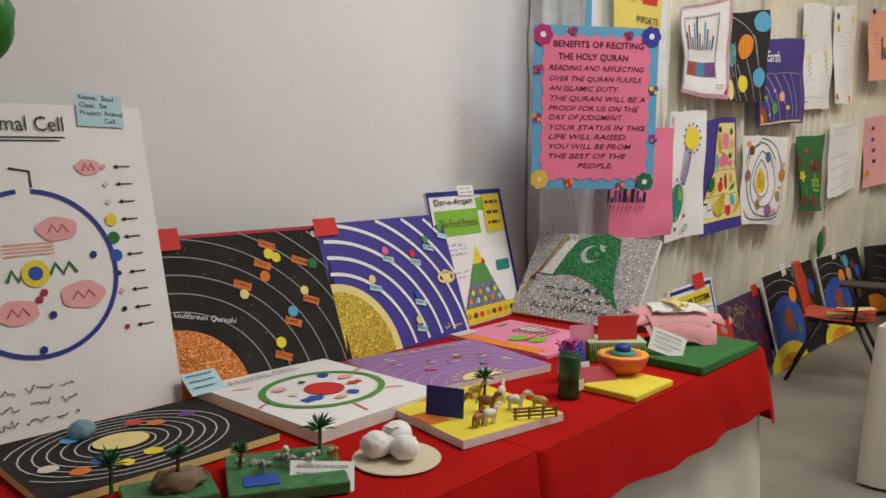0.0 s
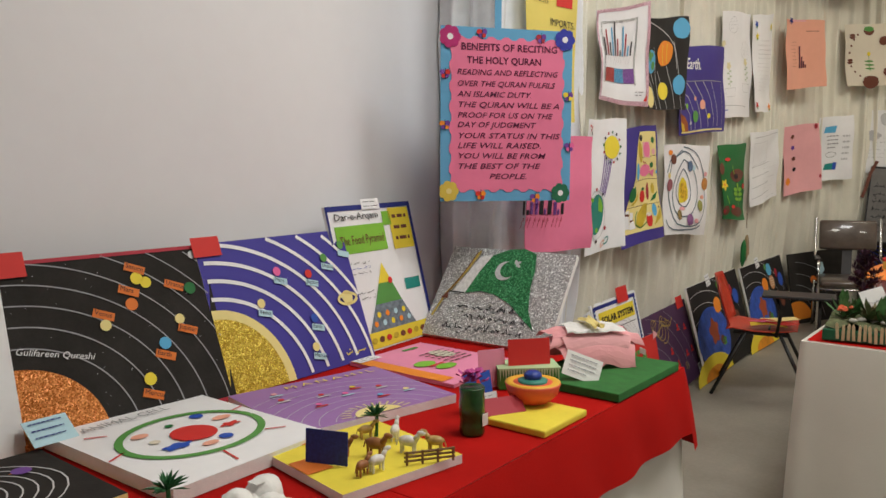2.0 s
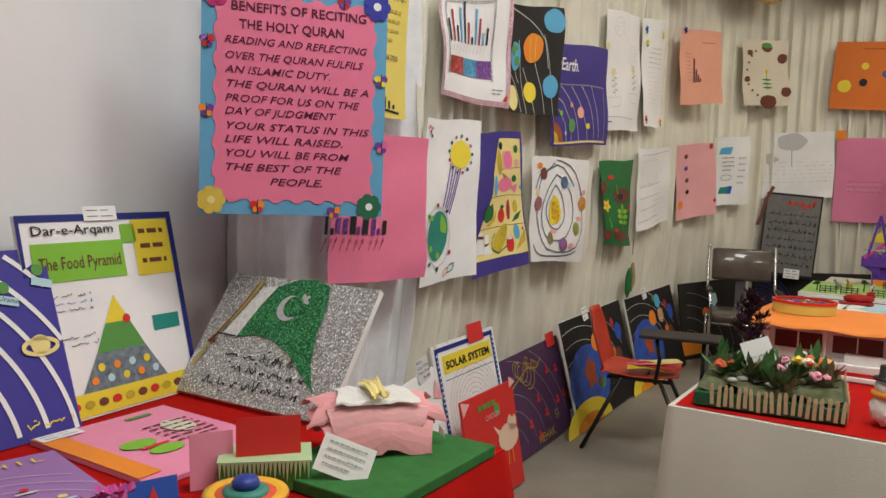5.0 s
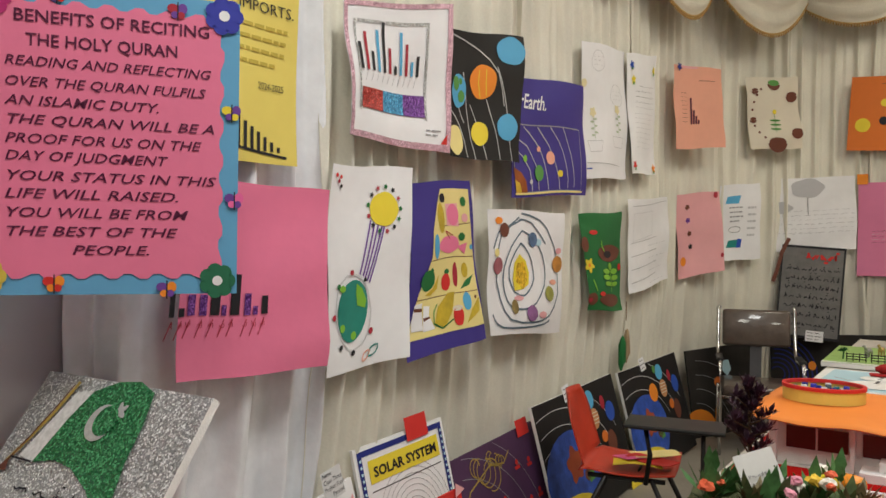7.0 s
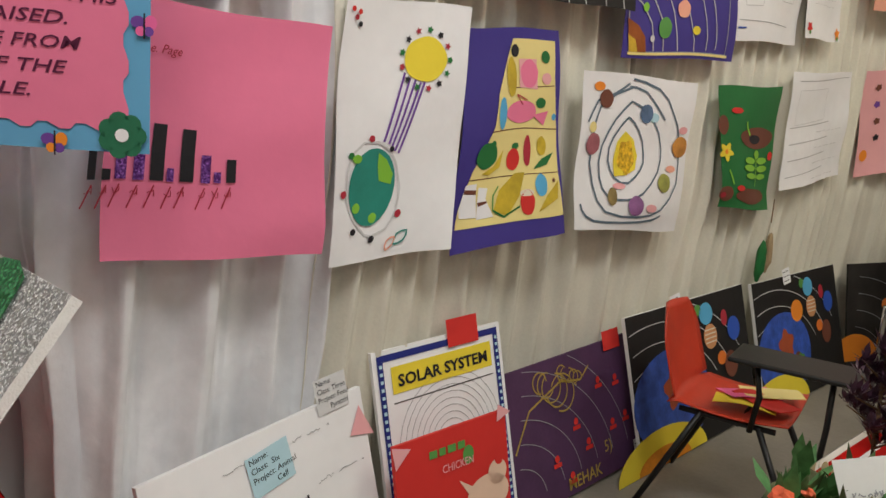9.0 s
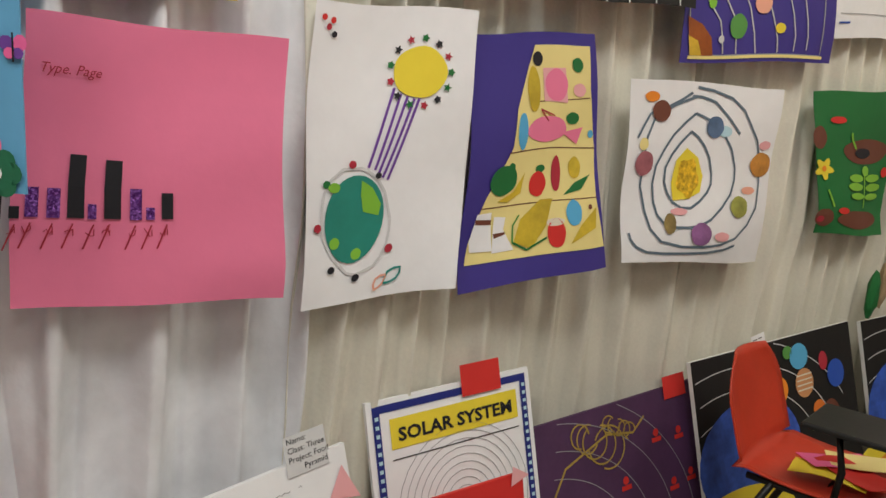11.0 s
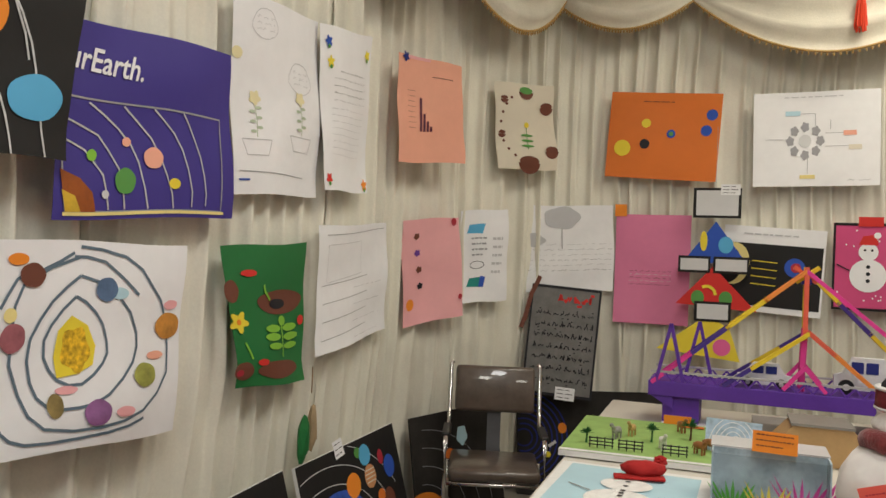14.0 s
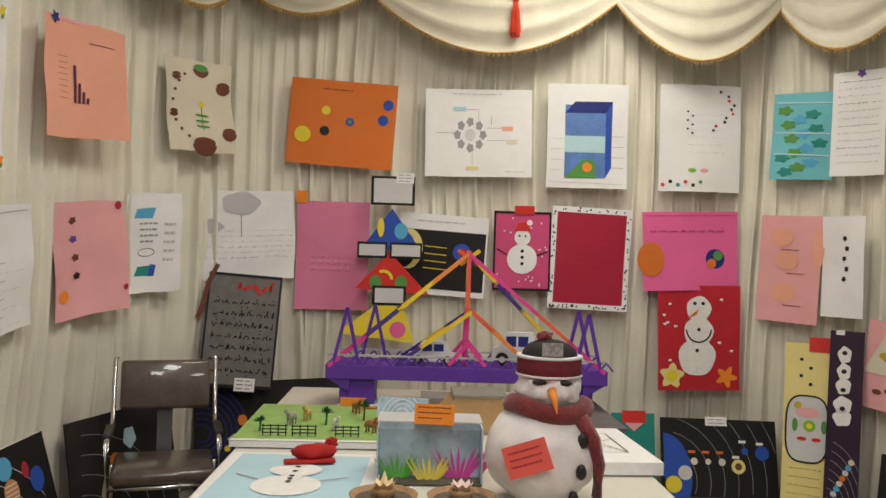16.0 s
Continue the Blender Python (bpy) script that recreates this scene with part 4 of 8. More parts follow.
for u, v, ru, rv, c in ((0.503, 0.103, 0.038, 0.028, INK), (0.464, 0.220, 0.047, 0.090, OCHRE), (0.641, 0.208, 0.090, 0.065, PINK), (0.821, 0.127, 0.046, 0.029, GREEN), (0.830, 0.228, 0.053, 0.027, PINKL), (0.567, 0.382, 0.156, 0.052, PINK), (0.377, 0.381, 0.037, 0.074, CYAN), (0.772, 0.343, 0.055, 0.025, GREEN), (0.931, 0.410, 0.024, 0.017, CYAN), (0.260, 0.568, 0.098, 0.061, GREEN), (0.510, 0.603, 0.061, 0.052, RED), (0.525, 0.542, 0.035, 0.016, GREEN), (0.646, 0.568, 0.036, 0.074, MAROON), (0.794, 0.548, 0.049, 0.046, OCHRE), (0.639, 0.816, 0.062, 0.062, RED), (0.636, 0.769, 0.062, 0.017, CREAM), (0.772, 0.737, 0.058, 0.055, CYAN), (0.900, 0.718, 0.015, 0.011, BROWN), (0.309, 0.520, 0.026, 0.019, GREEN)):
    s.ell(u, v, ru, c, rv=rv, name="cut_out_food", layer=3, n=26, wob=.02)
s.poly([(0.68, 0.40), (0.86, 0.38), (0.81, 0.45)], PINK, "cut_out_food", 3.5)
s.poly([(0.54, 0.14), (0.72, 0.14), (0.73, 0.28), (0.54, 0.27)], PINKL, "cut_out_food", 2.6)
s.poly([(0.23, 0.65), (0.34, 0.62), (0.41, 0.55), (0.39, 0.63), (0.30, 0.66)], OCHRE, "cut_out_food", 3.4)
s.poly([(0.70, 0.66), (0.79, 0.61), (0.92, 0.58), (0.84, 0.64)], GREEN, "cut_out_food", 3)
s.poly([(0.36, 0.83), (0.40, 0.74), (0.53, 0.67), (0.62, 0.67), (0.57, 0.78), (0.47, 0.87)], OCHRE, "cut_out_food", 3)
s.poly([(0.73, 0.87), (0.82, 0.79), (0.95, 0.72), (0.93, 0.81)], OCHRE, "cut_out_food", 3)
s.poly([(0.10, 0.69), (0.20, 0.69), (0.20, 0.73), (0.22, 0.85), (0.07, 0.84), (0.06, 0.80)], WHITE, "cut_out_bag", 3)
s.poly([(0.22, 0.71), (0.30, 0.72), (0.29, 0.77), (0.36, 0.86), (0.22, 0.86)], WHITE, "cut_out_bag", 3)
s.poly([(0.09, 0.71), (0.20, 0.72), (0.20, 0.74), (0.09, 0.73)], BROWN, "bag_label", 4)
s.poly([(0.22, 0.78), (0.30, 0.78), (0.30, 0.79), (0.23, 0.80)], BROWN, "bag_label", 4)
s.line([(0.35, 0.83), (0.44, 0.87), (0.57, 0.83)], 0.006, GREEN, "leaf_stroke", 4)
s.line([(0.35, 0.83), (0.35, 0.76), (0.39, 0.72)], 0.005, LEAF, "leaf_stroke", 4)
s.line([(0.57, 0.35), (0.51, 0.30), (0.62, 0.33)], 0.004, MAROON, "leaf_stroke", 4)
s.done()

# white orbit chart
s = Sheet("chart", hung(-1.860, 5.877, 1.317, 90, 1.9), 0.747, 0.602, WHITE, "white chart of planets on drawn grey orbits", "chart", curl=0.013, seed=10, warp=((-0.026, -0.014), (0.001, 0.014), (-0.001, -0.014), (0.026, 0.014)))
STEELB = paper("steel_blue", (0.12, 0.17, 0.22))
s.line([(0.38, 0.27), (0.43, 0.30), (0.48, 0.35), (0.52, 0.41), (0.54, 0.49), (0.54, 0.55), (0.51, 0.60), (0.46, 0.65), (0.40, 0.69), (0.34, 0.69), (0.29, 0.66), (0.26, 0.61), (0.24, 0.55), (0.24, 0.47), (0.27, 0.40), (0.32, 0.33), (0.38, 0.27)], 0.009, STEELB, "orbit_line", 1)
s.line([(0.40, 0.17), (0.49, 0.20), (0.59, 0.26), (0.67, 0.35), (0.71, 0.45), (0.71, 0.52), (0.68, 0.60), (0.61, 0.68), (0.53, 0.75), (0.45, 0.79), (0.38, 0.80), (0.30, 0.80), (0.24, 0.78), (0.20, 0.73), (0.18, 0.66), (0.17, 0.56), (0.18, 0.46), (0.22, 0.37), (0.27, 0.29), (0.34, 0.22), (0.40, 0.17)], 0.009, STEELB, "orbit_line", 1)
s.line([(0.40, 0.03), (0.50, 0.04), (0.63, 0.07), (0.72, 0.13), (0.79, 0.22), (0.85, 0.29), (0.89, 0.39), (0.91, 0.53), (0.90, 0.67), (0.83, 0.77), (0.73, 0.85), (0.62, 0.89), (0.49, 0.91), (0.35, 0.91), (0.22, 0.88), (0.16, 0.81), (0.13, 0.71), (0.10, 0.57), (0.10, 0.43), (0.11, 0.30), (0.15, 0.20), (0.27, 0.13), (0.40, 0.08)], 0.009, STEELB, "orbit_line", 1)
s.line([(0.05, 0.31), (0.08, 0.25), (0.12, 0.18), (0.17, 0.15), (0.23, 0.14), (0.31, 0.10), (0.37, 0.06)], 0.009, STEELB, "orbit_line", 1)
s.line([(0.04, 0.83), (0.05, 0.87), (0.08, 0.91), (0.14, 0.94), (0.24, 0.95), (0.38, 0.95), (0.53, 0.94), (0.65, 0.92), (0.74, 0.89)], 0.009, STEELB, "orbit_line", 1)
s.line([(0.37, 0.08), (0.43, 0.08), (0.52, 0.10), (0.62, 0.18), (0.71, 0.26)], 0.009, STEELB, "orbit_line", 1)
s.poly([(0.36, 0.36), (0.44, 0.41), (0.48, 0.51), (0.46, 0.60), (0.38, 0.64), (0.29, 0.65), (0.28, 0.55), (0.30, 0.43)], YELLOW, "paper_sun", 2)
s.ell(0.378, 0.523, 0.068, mat("amber_glaze", (0.7, 0.42, 0.02), 0.4, 0.5, 60), rv=0.106, layer=3, wob=.12, name="sun_glaze")
for u, v, ru, rv, c in ((0.184, 0.163, 0.054, 0.057, BROWN), (0.529, 0.236, 0.056, 0.060, mat("slate_blue_paint", (0.1, 0.17, 0.3), 0.5, 0.4)), (0.104, 0.446, 0.053, 0.068, mat("rose_brown_paint", (0.3, 0.1, 0.12), 0.5, 0.4)), (0.905, 0.426, 0.081, 0.069, mat("rust_orange_paint", (0.5, 0.22, 0.04), 0.5, 0.5)), (0.748, 0.668, 0.069, 0.062, mat("olive_paint", (0.35, 0.36, 0.08), 0.5, 0.5)), (0.271, 0.779, 0.035, 0.058, mat("olive_brown_paint", (0.3, 0.22, 0.08), 0.5, 0.5)), (0.466, 0.834, 0.069, 0.066, mat("mauve_paint", (0.28, 0.12, 0.3), 0.5, 0.4))):
    s.ell(u, v, ru, c, rv=rv, name="paper_planet", layer=3, n=26, wob=.02)
for u, v, ru, rv, c in ((0.127, 0.088, 0.043, 0.028, ORANGEB), (0.090, 0.341, 0.027, 0.034, YELLOWP), (0.601, 0.254, 0.047, 0.030, PALEB), (0.821, 0.573, 0.053, 0.022, SALMON), (0.619, 0.843, 0.057, 0.027, PINKL), (0.326, 0.711, 0.050, 0.020, PINKL), (0.917, 0.316, 0.045, 0.025, PINKL)):
    s.ell(u, v, ru, c, rv=rv, name="caption_oval", layer=2, n=26, wob=.02)
s.done()

# green seed chart
s = Sheet("chart", hung(-1.865, 6.818, 1.350, 90, 0.3), 0.568, 0.581, GREEN, "dark green chart of a growing seedling", "chart", curl=0.014, seed=11, warp=((-0.057, -0.019), (-0.015, 0.015), (0.015, -0.015), (0.057, 0.019)))
for u, v, ru, rv, c in ((0.629, 0.408, 0.327, 0.088, BROWN), (0.556, 0.887, 0.330, 0.065, BROWN), (0.069, 0.880, 0.102, 0.065, BROWN), (0.036, 0.314, 0.069, 0.079, BROWN)):
    s.ell(u, v, ru, c, rv=rv, name="brown_soil", layer=1, n=26, wob=.02)
for u, v, ru, rv, c in ((0.571, 0.418, 0.115, 0.036, INK), (0.233, 0.198, 0.086, 0.024, RED), (0.927, 0.559, 0.046, 0.036, RED), (0.290, 0.828, 0.074, 0.024, RED), (0.021, 0.890, 0.038, 0.024, MAROON)):
    s.ell(u, v, ru, c, rv=rv, name="cut_out", layer=3, n=26, wob=.02)
s.line([(0.47, 0.39), (0.44, 0.36), (0.41, 0.33), (0.40, 0.30), (0.40, 0.28)], 0.012, LIME, "shoot", 3)
s.line([(0.61, 0.53), (0.61, 0.67), (0.61, 0.80)], 0.01, LIME, "stem", 3)
for u, v, ru, rv, c in ((0.477, 0.592, 0.108, 0.028, LIME), (0.739, 0.593, 0.115, 0.028, LIME), (0.463, 0.652, 0.117, 0.028, LIME), (0.754, 0.658, 0.126, 0.028, LIME), (0.491, 0.718, 0.111, 0.024, LIME), (0.743, 0.723, 0.118, 0.024, LIME), (0.621, 0.540, 0.051, 0.036, LIME)):
    s.ell(u, v, ru, c, rv=rv, name="leaf", layer=3.5, n=26, wob=.02)
s.ell(0.068, 0.531, 0.080, YELLOW, rv=0.064, layer=3, wob=.3, n=30, name="paper_flower")
for u, v, ru, rv, c in ((0.061, 0.531, 0.022, 0.020, ORANGEB),):
    s.ell(u, v, ru, c, rv=rv, name="flower_heart", layer=5, n=26, wob=.02)
s.line([(.1, .68), (.16, .8)], .01, LIME, "stem", 2)
s.done()

# ruled white chart, and charts at the corner
s = Sheet("chart", hung(-1.866, 7.574, 1.465, 88, -4.3), 0.768, 0.587, WHITE, "white chart with faint ruled pencil boxes", "chart", curl=0.014, seed=12, warp=((0.045, 0.002), (0.001, -0.004), (-0.001, 0.004), (-0.045, -0.002)))
s.line([(.1, .08), (.95, .05)], .003, PENCIL), s.line([(.12, .16), (.6, .14), (.62, .42), (.12, .46)], .002, FAINT, closed=True)
for v in (.48, .62, .76, .9):
    s.line([(.06, v), (.7, v - .03)], .003, PENCIL), s.scribble(.5, v + .05, .9, .006, FAINT, int(v * 50))
s.done()
s = Sheet("chart", hung(-1.735, 8.234, 2.440, 72, -4.7), 0.598, 0.587, SALMON, "salmon chart with a small bar graph", "chart", curl=0.012, seed=13, warp=((0.017, 0.004), (-0.009, -0.004), (0.009, 0.004), (-0.017, -0.004)))
for k, hh in enumerate((.32, .17, .1, .05)):
    s.rect(.34 + k * .055, .7 - hh, .375 + k * .055, .7, paper("dark_plum", (0.12, 0.03, 0.06)), "bar", 2)
for k in range(8):
    s.line([(.16, .32 + k * .05), (.27, .32 + k * .05)], .002, BROWN)
s.line([(.52, .17), (.85, .17)], .004, BROWN), s.rect(.08, 0, .48, .03, PINKL, layer=2), s.ell(.1, .02, .04, DKBLUE, layer=4, wob=.3)
s.done()
s = Sheet("chart", hung(-1.795, 8.496, 1.523, 68, -6.4), 0.494, 0.622, PINKL, "pale pink chart with small pasted pictures", "chart", curl=0.012, seed=14, warp=((0.017, 0.004), (0.022, -0.005), (-0.022, 0.005), (-0.017, -0.004)))
for k in range(4):
    s.ell(.24 + .02 * k, .16 + .16 * k, .045, (BROWN, VIOLET, BROWN, INK)[k], rv=.03, wob=.2)
s.ell(.12, .8, .07, ORANGEB), s.ell(.9, .04, .05, MAROON, layer=3), s.ell(.95, .8, .035, MAROON)
s.done()
s = Sheet("chart", hung(-1.609, 8.959, 1.622, 47, -4.8), 0.348, 0.600, WHITE, "white chart with blue and green boxes", "chart", curl=0.012, seed=15, warp=((0.014, -0.002), (0.021, 0.001), (-0.021, -0.001), (-0.014, 0.002)))
for v, c in ((.2, CYAN), (.78, TEALG)):
    s.poly([(.18, v - .04), (.12, v + .05), (.42, v + .06), (.5, v - .05)], c)
s.poly([(.4, .72), (.36, .84), (.46, .84), (.5, .73)], BLUE, layer=3)
s.bars(.2, .3, .5, 4, .06, PENCIL, 3), s.bars(.62, .3, .85, 5, .09, FAINT, 5), s.arc(.32, .6, .14, .003, INK, rv=.04)
s.done()
s = Sheet("chart", hung(-1.406, 9.154, 2.498, 45, -3.0), 0.463, 0.573, CREAM, "cream chart with a brown life cycle drawn as a ring", "chart", curl=0.012, seed=16, warp=((-0.015, -0.001), (-0.009, 0.001), (0.009, -0.001), (0.015, 0.001)))
for u, v, r in ((.5, .1, .12), (.86, .27, .12), (.9, .78, .12), (.5, .92, .18), (.1, .6, .06), (.14, .2, .06)):
    s.ell(u, v, r, BROWN, rv=r * .7, a0=180, a1=360), s.ell(u, v - .02, r * .9, LEAF if u == .5 and v < .5 else BROWN, rv=r * .35, layer=3)
for k in range(8):
    a = 2.2 + k * .28
    s.ell(.5 + .42 * math.cos(a), .5 - .4 * math.sin(a), .022, BROWN, n=8)
s.line([(.5, .5), (.5, .76)], .005, LEAF), s.ell(.5, .48, .04, YELLOW, layer=3)
for k in range(3):
    s.ell(.5, .6 + k * .06, .1, LEAF, rv=.014, layer=3)
s.line([(.46, 1.0), (.42, 1.0)], .002, INK)
s.done()


# ---------------------------------------------------------------- charts on the north drapes
s = Sheet("chart", hung(-1.195, 9.459, 1.697, 16, -2.2), 0.692, 0.602, WHITE, "white chart with a grey pencil drawing of trees", "chart", curl=0.012, seed=17, warp=((-0.001, 0.005), (0.002, -0.005), (-0.002, 0.005), (0.001, -0.005)))
s.ell(.5, .14, .18, FAINT, rv=.13, wob=.06), s.ell(.2, .4, .13, FAINT, rv=.08, wob=.1), s.line([(.5, .26), (.49, .5)], .006, PENCIL)
for k in range(6):
    s.scribble(.03, .45 + k * .06, .97, .012, PENCIL if k % 2 else FAINT, 30 + k)
s.done()
s = Sheet("chart", hung(-0.555, 9.56, 2.485, 0, 3), 0.73, 0.59, ORANGE, "orange chart with a row of small paper planets", "chart", curl=0.014, seed=18)
for u, v, r, c in ((.14, .66, .075, YELLOW), (.34, .6, .045, INK), (.34, .36, .042, YELLOW), (.57, .47, .04, BLUE), (.88, .42, .05, BLUE), (.92, .24, .05, BLUE)):
    s.ell(u, v, r, c)
s.ell(.57, .47, .02, LEAF, layer=3), s.bars(.3, .1, .6, 1, .03, BROWN, 3)
s.done()
s = Sheet("chart", hung(0.39, 9.57, 2.455, 0, -1), 0.74, 0.61, WHITE, "white chart with a ring diagram in black ink", "chart", curl=0.012, seed=19)
for k in range(8):
    a = 2 * math.pi * k / 8
    s.ell(.42 + .12 * math.cos(a), .52 - .15 * math.sin(a), .032, PENCIL, rv=.05, wob=.15)
s.ell(.42, .52, .05, GREYP, rv=.07), s.rect(.26, .2, .38, .25, PALEB), s.rect(.72, .42, .82, .47, SALMON), s.rect(.76, .57, .86, .62, CREAM), s.rect(.38, .88, .5, .92, YELLOWP)
for a in ([(.1, .5), (.28, .5)], [(.58, .44), (.72, .44)], [(.58, .58), (.76, .58)], [(.44, .68), (.44, .87)], [(.38, .23), (.5, .23), (.5, .36)], [(.62, .3), (.62, .4)]):
    s.line(a, .003, PENCIL)
s.bars(.25, .05, .75, 1, .03, FAINT, 4), s.scribble(.75, .94, .95, .01, PENCIL, 3)
s.done()
s = Sheet("chart", hung(1.15, 9.57, 2.46, 0, 0), 0.56, 0.73, WHITE, "white chart with a tall blue water tank drawing", "chart", curl=0.013, seed=20)
s.rect(.22, .2, .72, .9, mat("blue_paint", (0.10, 0.22, 0.55), 0.5, 0.25)), s.poly([(.22, .28), (.34, .17), (.8, .17), (.72, .28)], DKBLUE, layer=2), s.poly([(.72, .28), (.8, .17), (.8, .8), (.72, .9)], BLUE, layer=2), s.rect(.22, .5, .72, .66, PALEB, layer=3), s.poly([(.22, .9), (.45, .72), (.6, .74), (.6, .9)], LEAF, layer=4), s.ell(.5, .8, .06, ORANGEB, layer=5)
for v in (.5, .6, .7, .8):
    s.line([(.8, v), (.95, v)], .003, PENCIL), s.line([(.05, v + .03), (.2, v + .03)], .003, FAINT)
s.line([(.05, .94), (.95, .96)], .003, FAINT)
s.done()
s = Sheet("chart", hung(1.945, 9.57, 2.47, 0, 0), 0.57, 0.75, WHITE, "white letter chart with hearts and butterflies along its edge", "chart", curl=0.012, seed=21)
for k in range(10):
    s.ell(.68 + .2 * math.sin(k * .35 + .3) + .04 * (k % 2), .06 + .04 * k, .02, (INK, INK, RED)[k % 3], wob=.4, n=10)
for k in range(6):
    s.ell(.05 + .09 * k, .94 - .03 * (k % 2), .024, (RED, INK, TEALG)[k % 3], wob=.35, n=10), s.ell(.34 + .06 * (k % 2), .25 + .04 * k, .014, INK, n=8)
for k in range(6):
    s.scribble(.35, .28 + .07 * k, .8, .008, PALEB if k < 4 else FAINT, 60 + k)
s.ell(.4, .8, .05, LIME, rv=.02), s.ell(.55, .8, .05, PINKL, rv=.02)
s.done()
s = Sheet("chart", hung(2.58, 9.38, 2.48, -40, 2), 0.39, 0.59, AQUA, "turquoise chart of drawn trees and rivers", "chart", curl=0.012, seed=22)
for k in range(14):
    s.ell(.2 + .65 * ((k * 37) % 10) / 10, .2 + .055 * k, .12, (LEAF, TEALG, CYAN)[k % 3], rv=.05, wob=.2)
for v in (.1, .45, .7):
    s.line([(.05, v), (.95, v + .03)], .01, PALEB, layer=3)
s.done()
s = Sheet("chart", hung(2.81, 9.10, 2.53, -50, 0), 0.32, 0.68, WHITE, "white crumpled chart with ink sketches", "chart", curl=0.018, seed=23)
for k in range(12):
    s.scribble(.12, .1 + k * .07, .9, .012, PENCIL if k % 3 else INK, 80 + k)
s.ell(.55, .03, .07, VIOLET, wob=.3)
s.done()

s = Sheet("chart", hung(-0.6, 9.60, 1.575, 0, 0), 0.5, 0.75, paper("rose", (0.72, 0.22, 0.38)), "rose pink chart with a small pencil sketch", "chart", curl=0.01, seed=24)
s.rect(-.02, -.09, .14, .02, ORANGEB, layer=3, name="orange_tag")
for k in range(5):
    s.scribble(.2, .52 + k * .03, .75, .01, GREYP if k % 2 else BROWN, 90 + k)
s.done()
s = Sheet("chart", hung(0.16, 9.60, 1.60, 0, 3), 0.62, 0.56, WHITE, "white sheet with a black panel and yellow lines", "chart", curl=0.01, seed=25)
s.rect(.0, .2, .98, .93, BLACK), s.ell(.12, .45, .16, YELLOWP, rv=.25, layer=2), s.ell(.06, .47, .14, BLACK, rv=.22, layer=3)
for k in range(4):
    s.line([(.3, .4 + .09 * k), (.55, .41 + .09 * k)], .006, YELLOW, layer=2)
s.ell(.72, .45, .1, BLUE, layer=2), s.ell(.73, .45, .05, MAROON, layer=3), s.bars(.2, .08, .9, 1, .05, FAINT, 6)
s.done()
s = Sheet("chart", hung(0.715, 9.57, 1.645, 0, 0), 0.40, 0.55, paper("deep_pink", (0.62, 0.08, 0.22)), "pink picture of a paper snowman in a black frame", "picture", curl=0.006, seed=26)
for a in ((0, 0, 1, .03), (0, .97, 1, 1), (0, .02, .035, .98), (.965, .02, 1, .98)):
    s.rect(*a, BLACK, "frame")
s.ell(.5, .6, .26, WHITE), s.ell(.5, .33, .14, WHITE, layer=2.5), s.poly([(.36, .25), (.64, .25), (.6, .13), (.42, .15)], RED, layer=4), s.ell(.62, .14, .05, WHITE, layer=5)
for v in (.5, .58, .66):
    s.ell(.5, v, .03, INK, layer=4, n=10)
s.ell(.45, .31, .02, INK, layer=4, n=8), s.ell(.55, .31, .02, INK, layer=4, n=8), s.line([(.25, .55), (.06, .48)], .008, INK, layer=3), s.line([(.75, .55), (.94, .5)], .008, INK, layer=3)
rr = random.Random(3)
for k in range(30):
    s.ell(rr.uniform(.07, .93), rr.uniform(.06, .94), .014, WHITE, layer=1.5, n=8)
s.rect(.35, -.07, .7, .04, RED, "red_tag", 6)
s.done()
s = Sheet("chart", hung(1.19, 9.57, 1.605, 0, 2), 0.56, 0.71, paper("crimson", (0.40, 0.018, 0.05)), "plain crimson chart in a black-spotted white frame", "chart", curl=0.008, seed=27)
for a in ((0, 0, 1, .055), (0, .945, 1, 1), (0, .05, .065, .95), (.935, .05, 1, .95)):
    s.rect(*a, WHITE, "frame")
for k in range(90):
    e = rr.random()
    u, v = ((rr.uniform(.01, .99), rr.choice((.025, .975)) + rr.uniform(-.015, .015)) if k % 2 else (rr.choice((.03, .97)) + rr.uniform(-.018, .018), rr.uniform(.02, .98)))
    s.ell(u, v, .011, INK, layer=3, n=7, name="frame_spots")
s.bars(.2, .2, .8, 9, .07, MAROON, 12, .05)
s.done()
s = Sheet("chart", hung(1.9, 9.575, 1.68, 0, -2), 0.68, 0.55, PINKH, "bright pink chart with an orange sun and a globe", "chart", curl=0.012, seed=28)
s.line([(.04, .05), (.97, .05)], .003, MAROON), s.scribble(.08, .25, .85, .022, MAROON, 7, width=.005)
s.ell(.08, .6, .14, ORANGE, rv=.22), s.ell(.76, .6, .1, DKBLUE), s.ell(.79, .56, .05, LEAF, layer=3), s.ell(.72, .66, .05, ORANGE, layer=3)
s.done()
s = Sheet("chart", hung(1.97, 9.56, 1.075, 0, -1), 0.58, 0.73, mat("red_felt_paper", (0.50, 0.015, 0.03), 0.7), "red picture of a cotton snowman with snowflakes", "picture", curl=0.008, seed=29)
s.ell(.48, .68, .23, FOAM, wob=.03), s.ell(.5, .44, .18, FOAM, layer=2.5, wob=.03), s.ell(.5, .22, .15, FOAM, layer=3, wob=.03), s.poly([(.5, .22), (.35, .32), (.47, .28)], ORANGE, layer=5), s.arc(.5, .42, .15, .01, INK, a0=180, a1=360, layer=5)
for u, v in ((.45, .17), (.55, .17), (.5, .42), (.48, .62)):
    s.ell(u, v, .022, INK, layer=5, n=10)
s.ell(.17, .86, .13, YELLOWP, wob=.25), s.ell(.17, .86, .07, YELLOW, layer=3), s.ell(.84, .87, .1, ORANGEB, wob=.35, n=30)
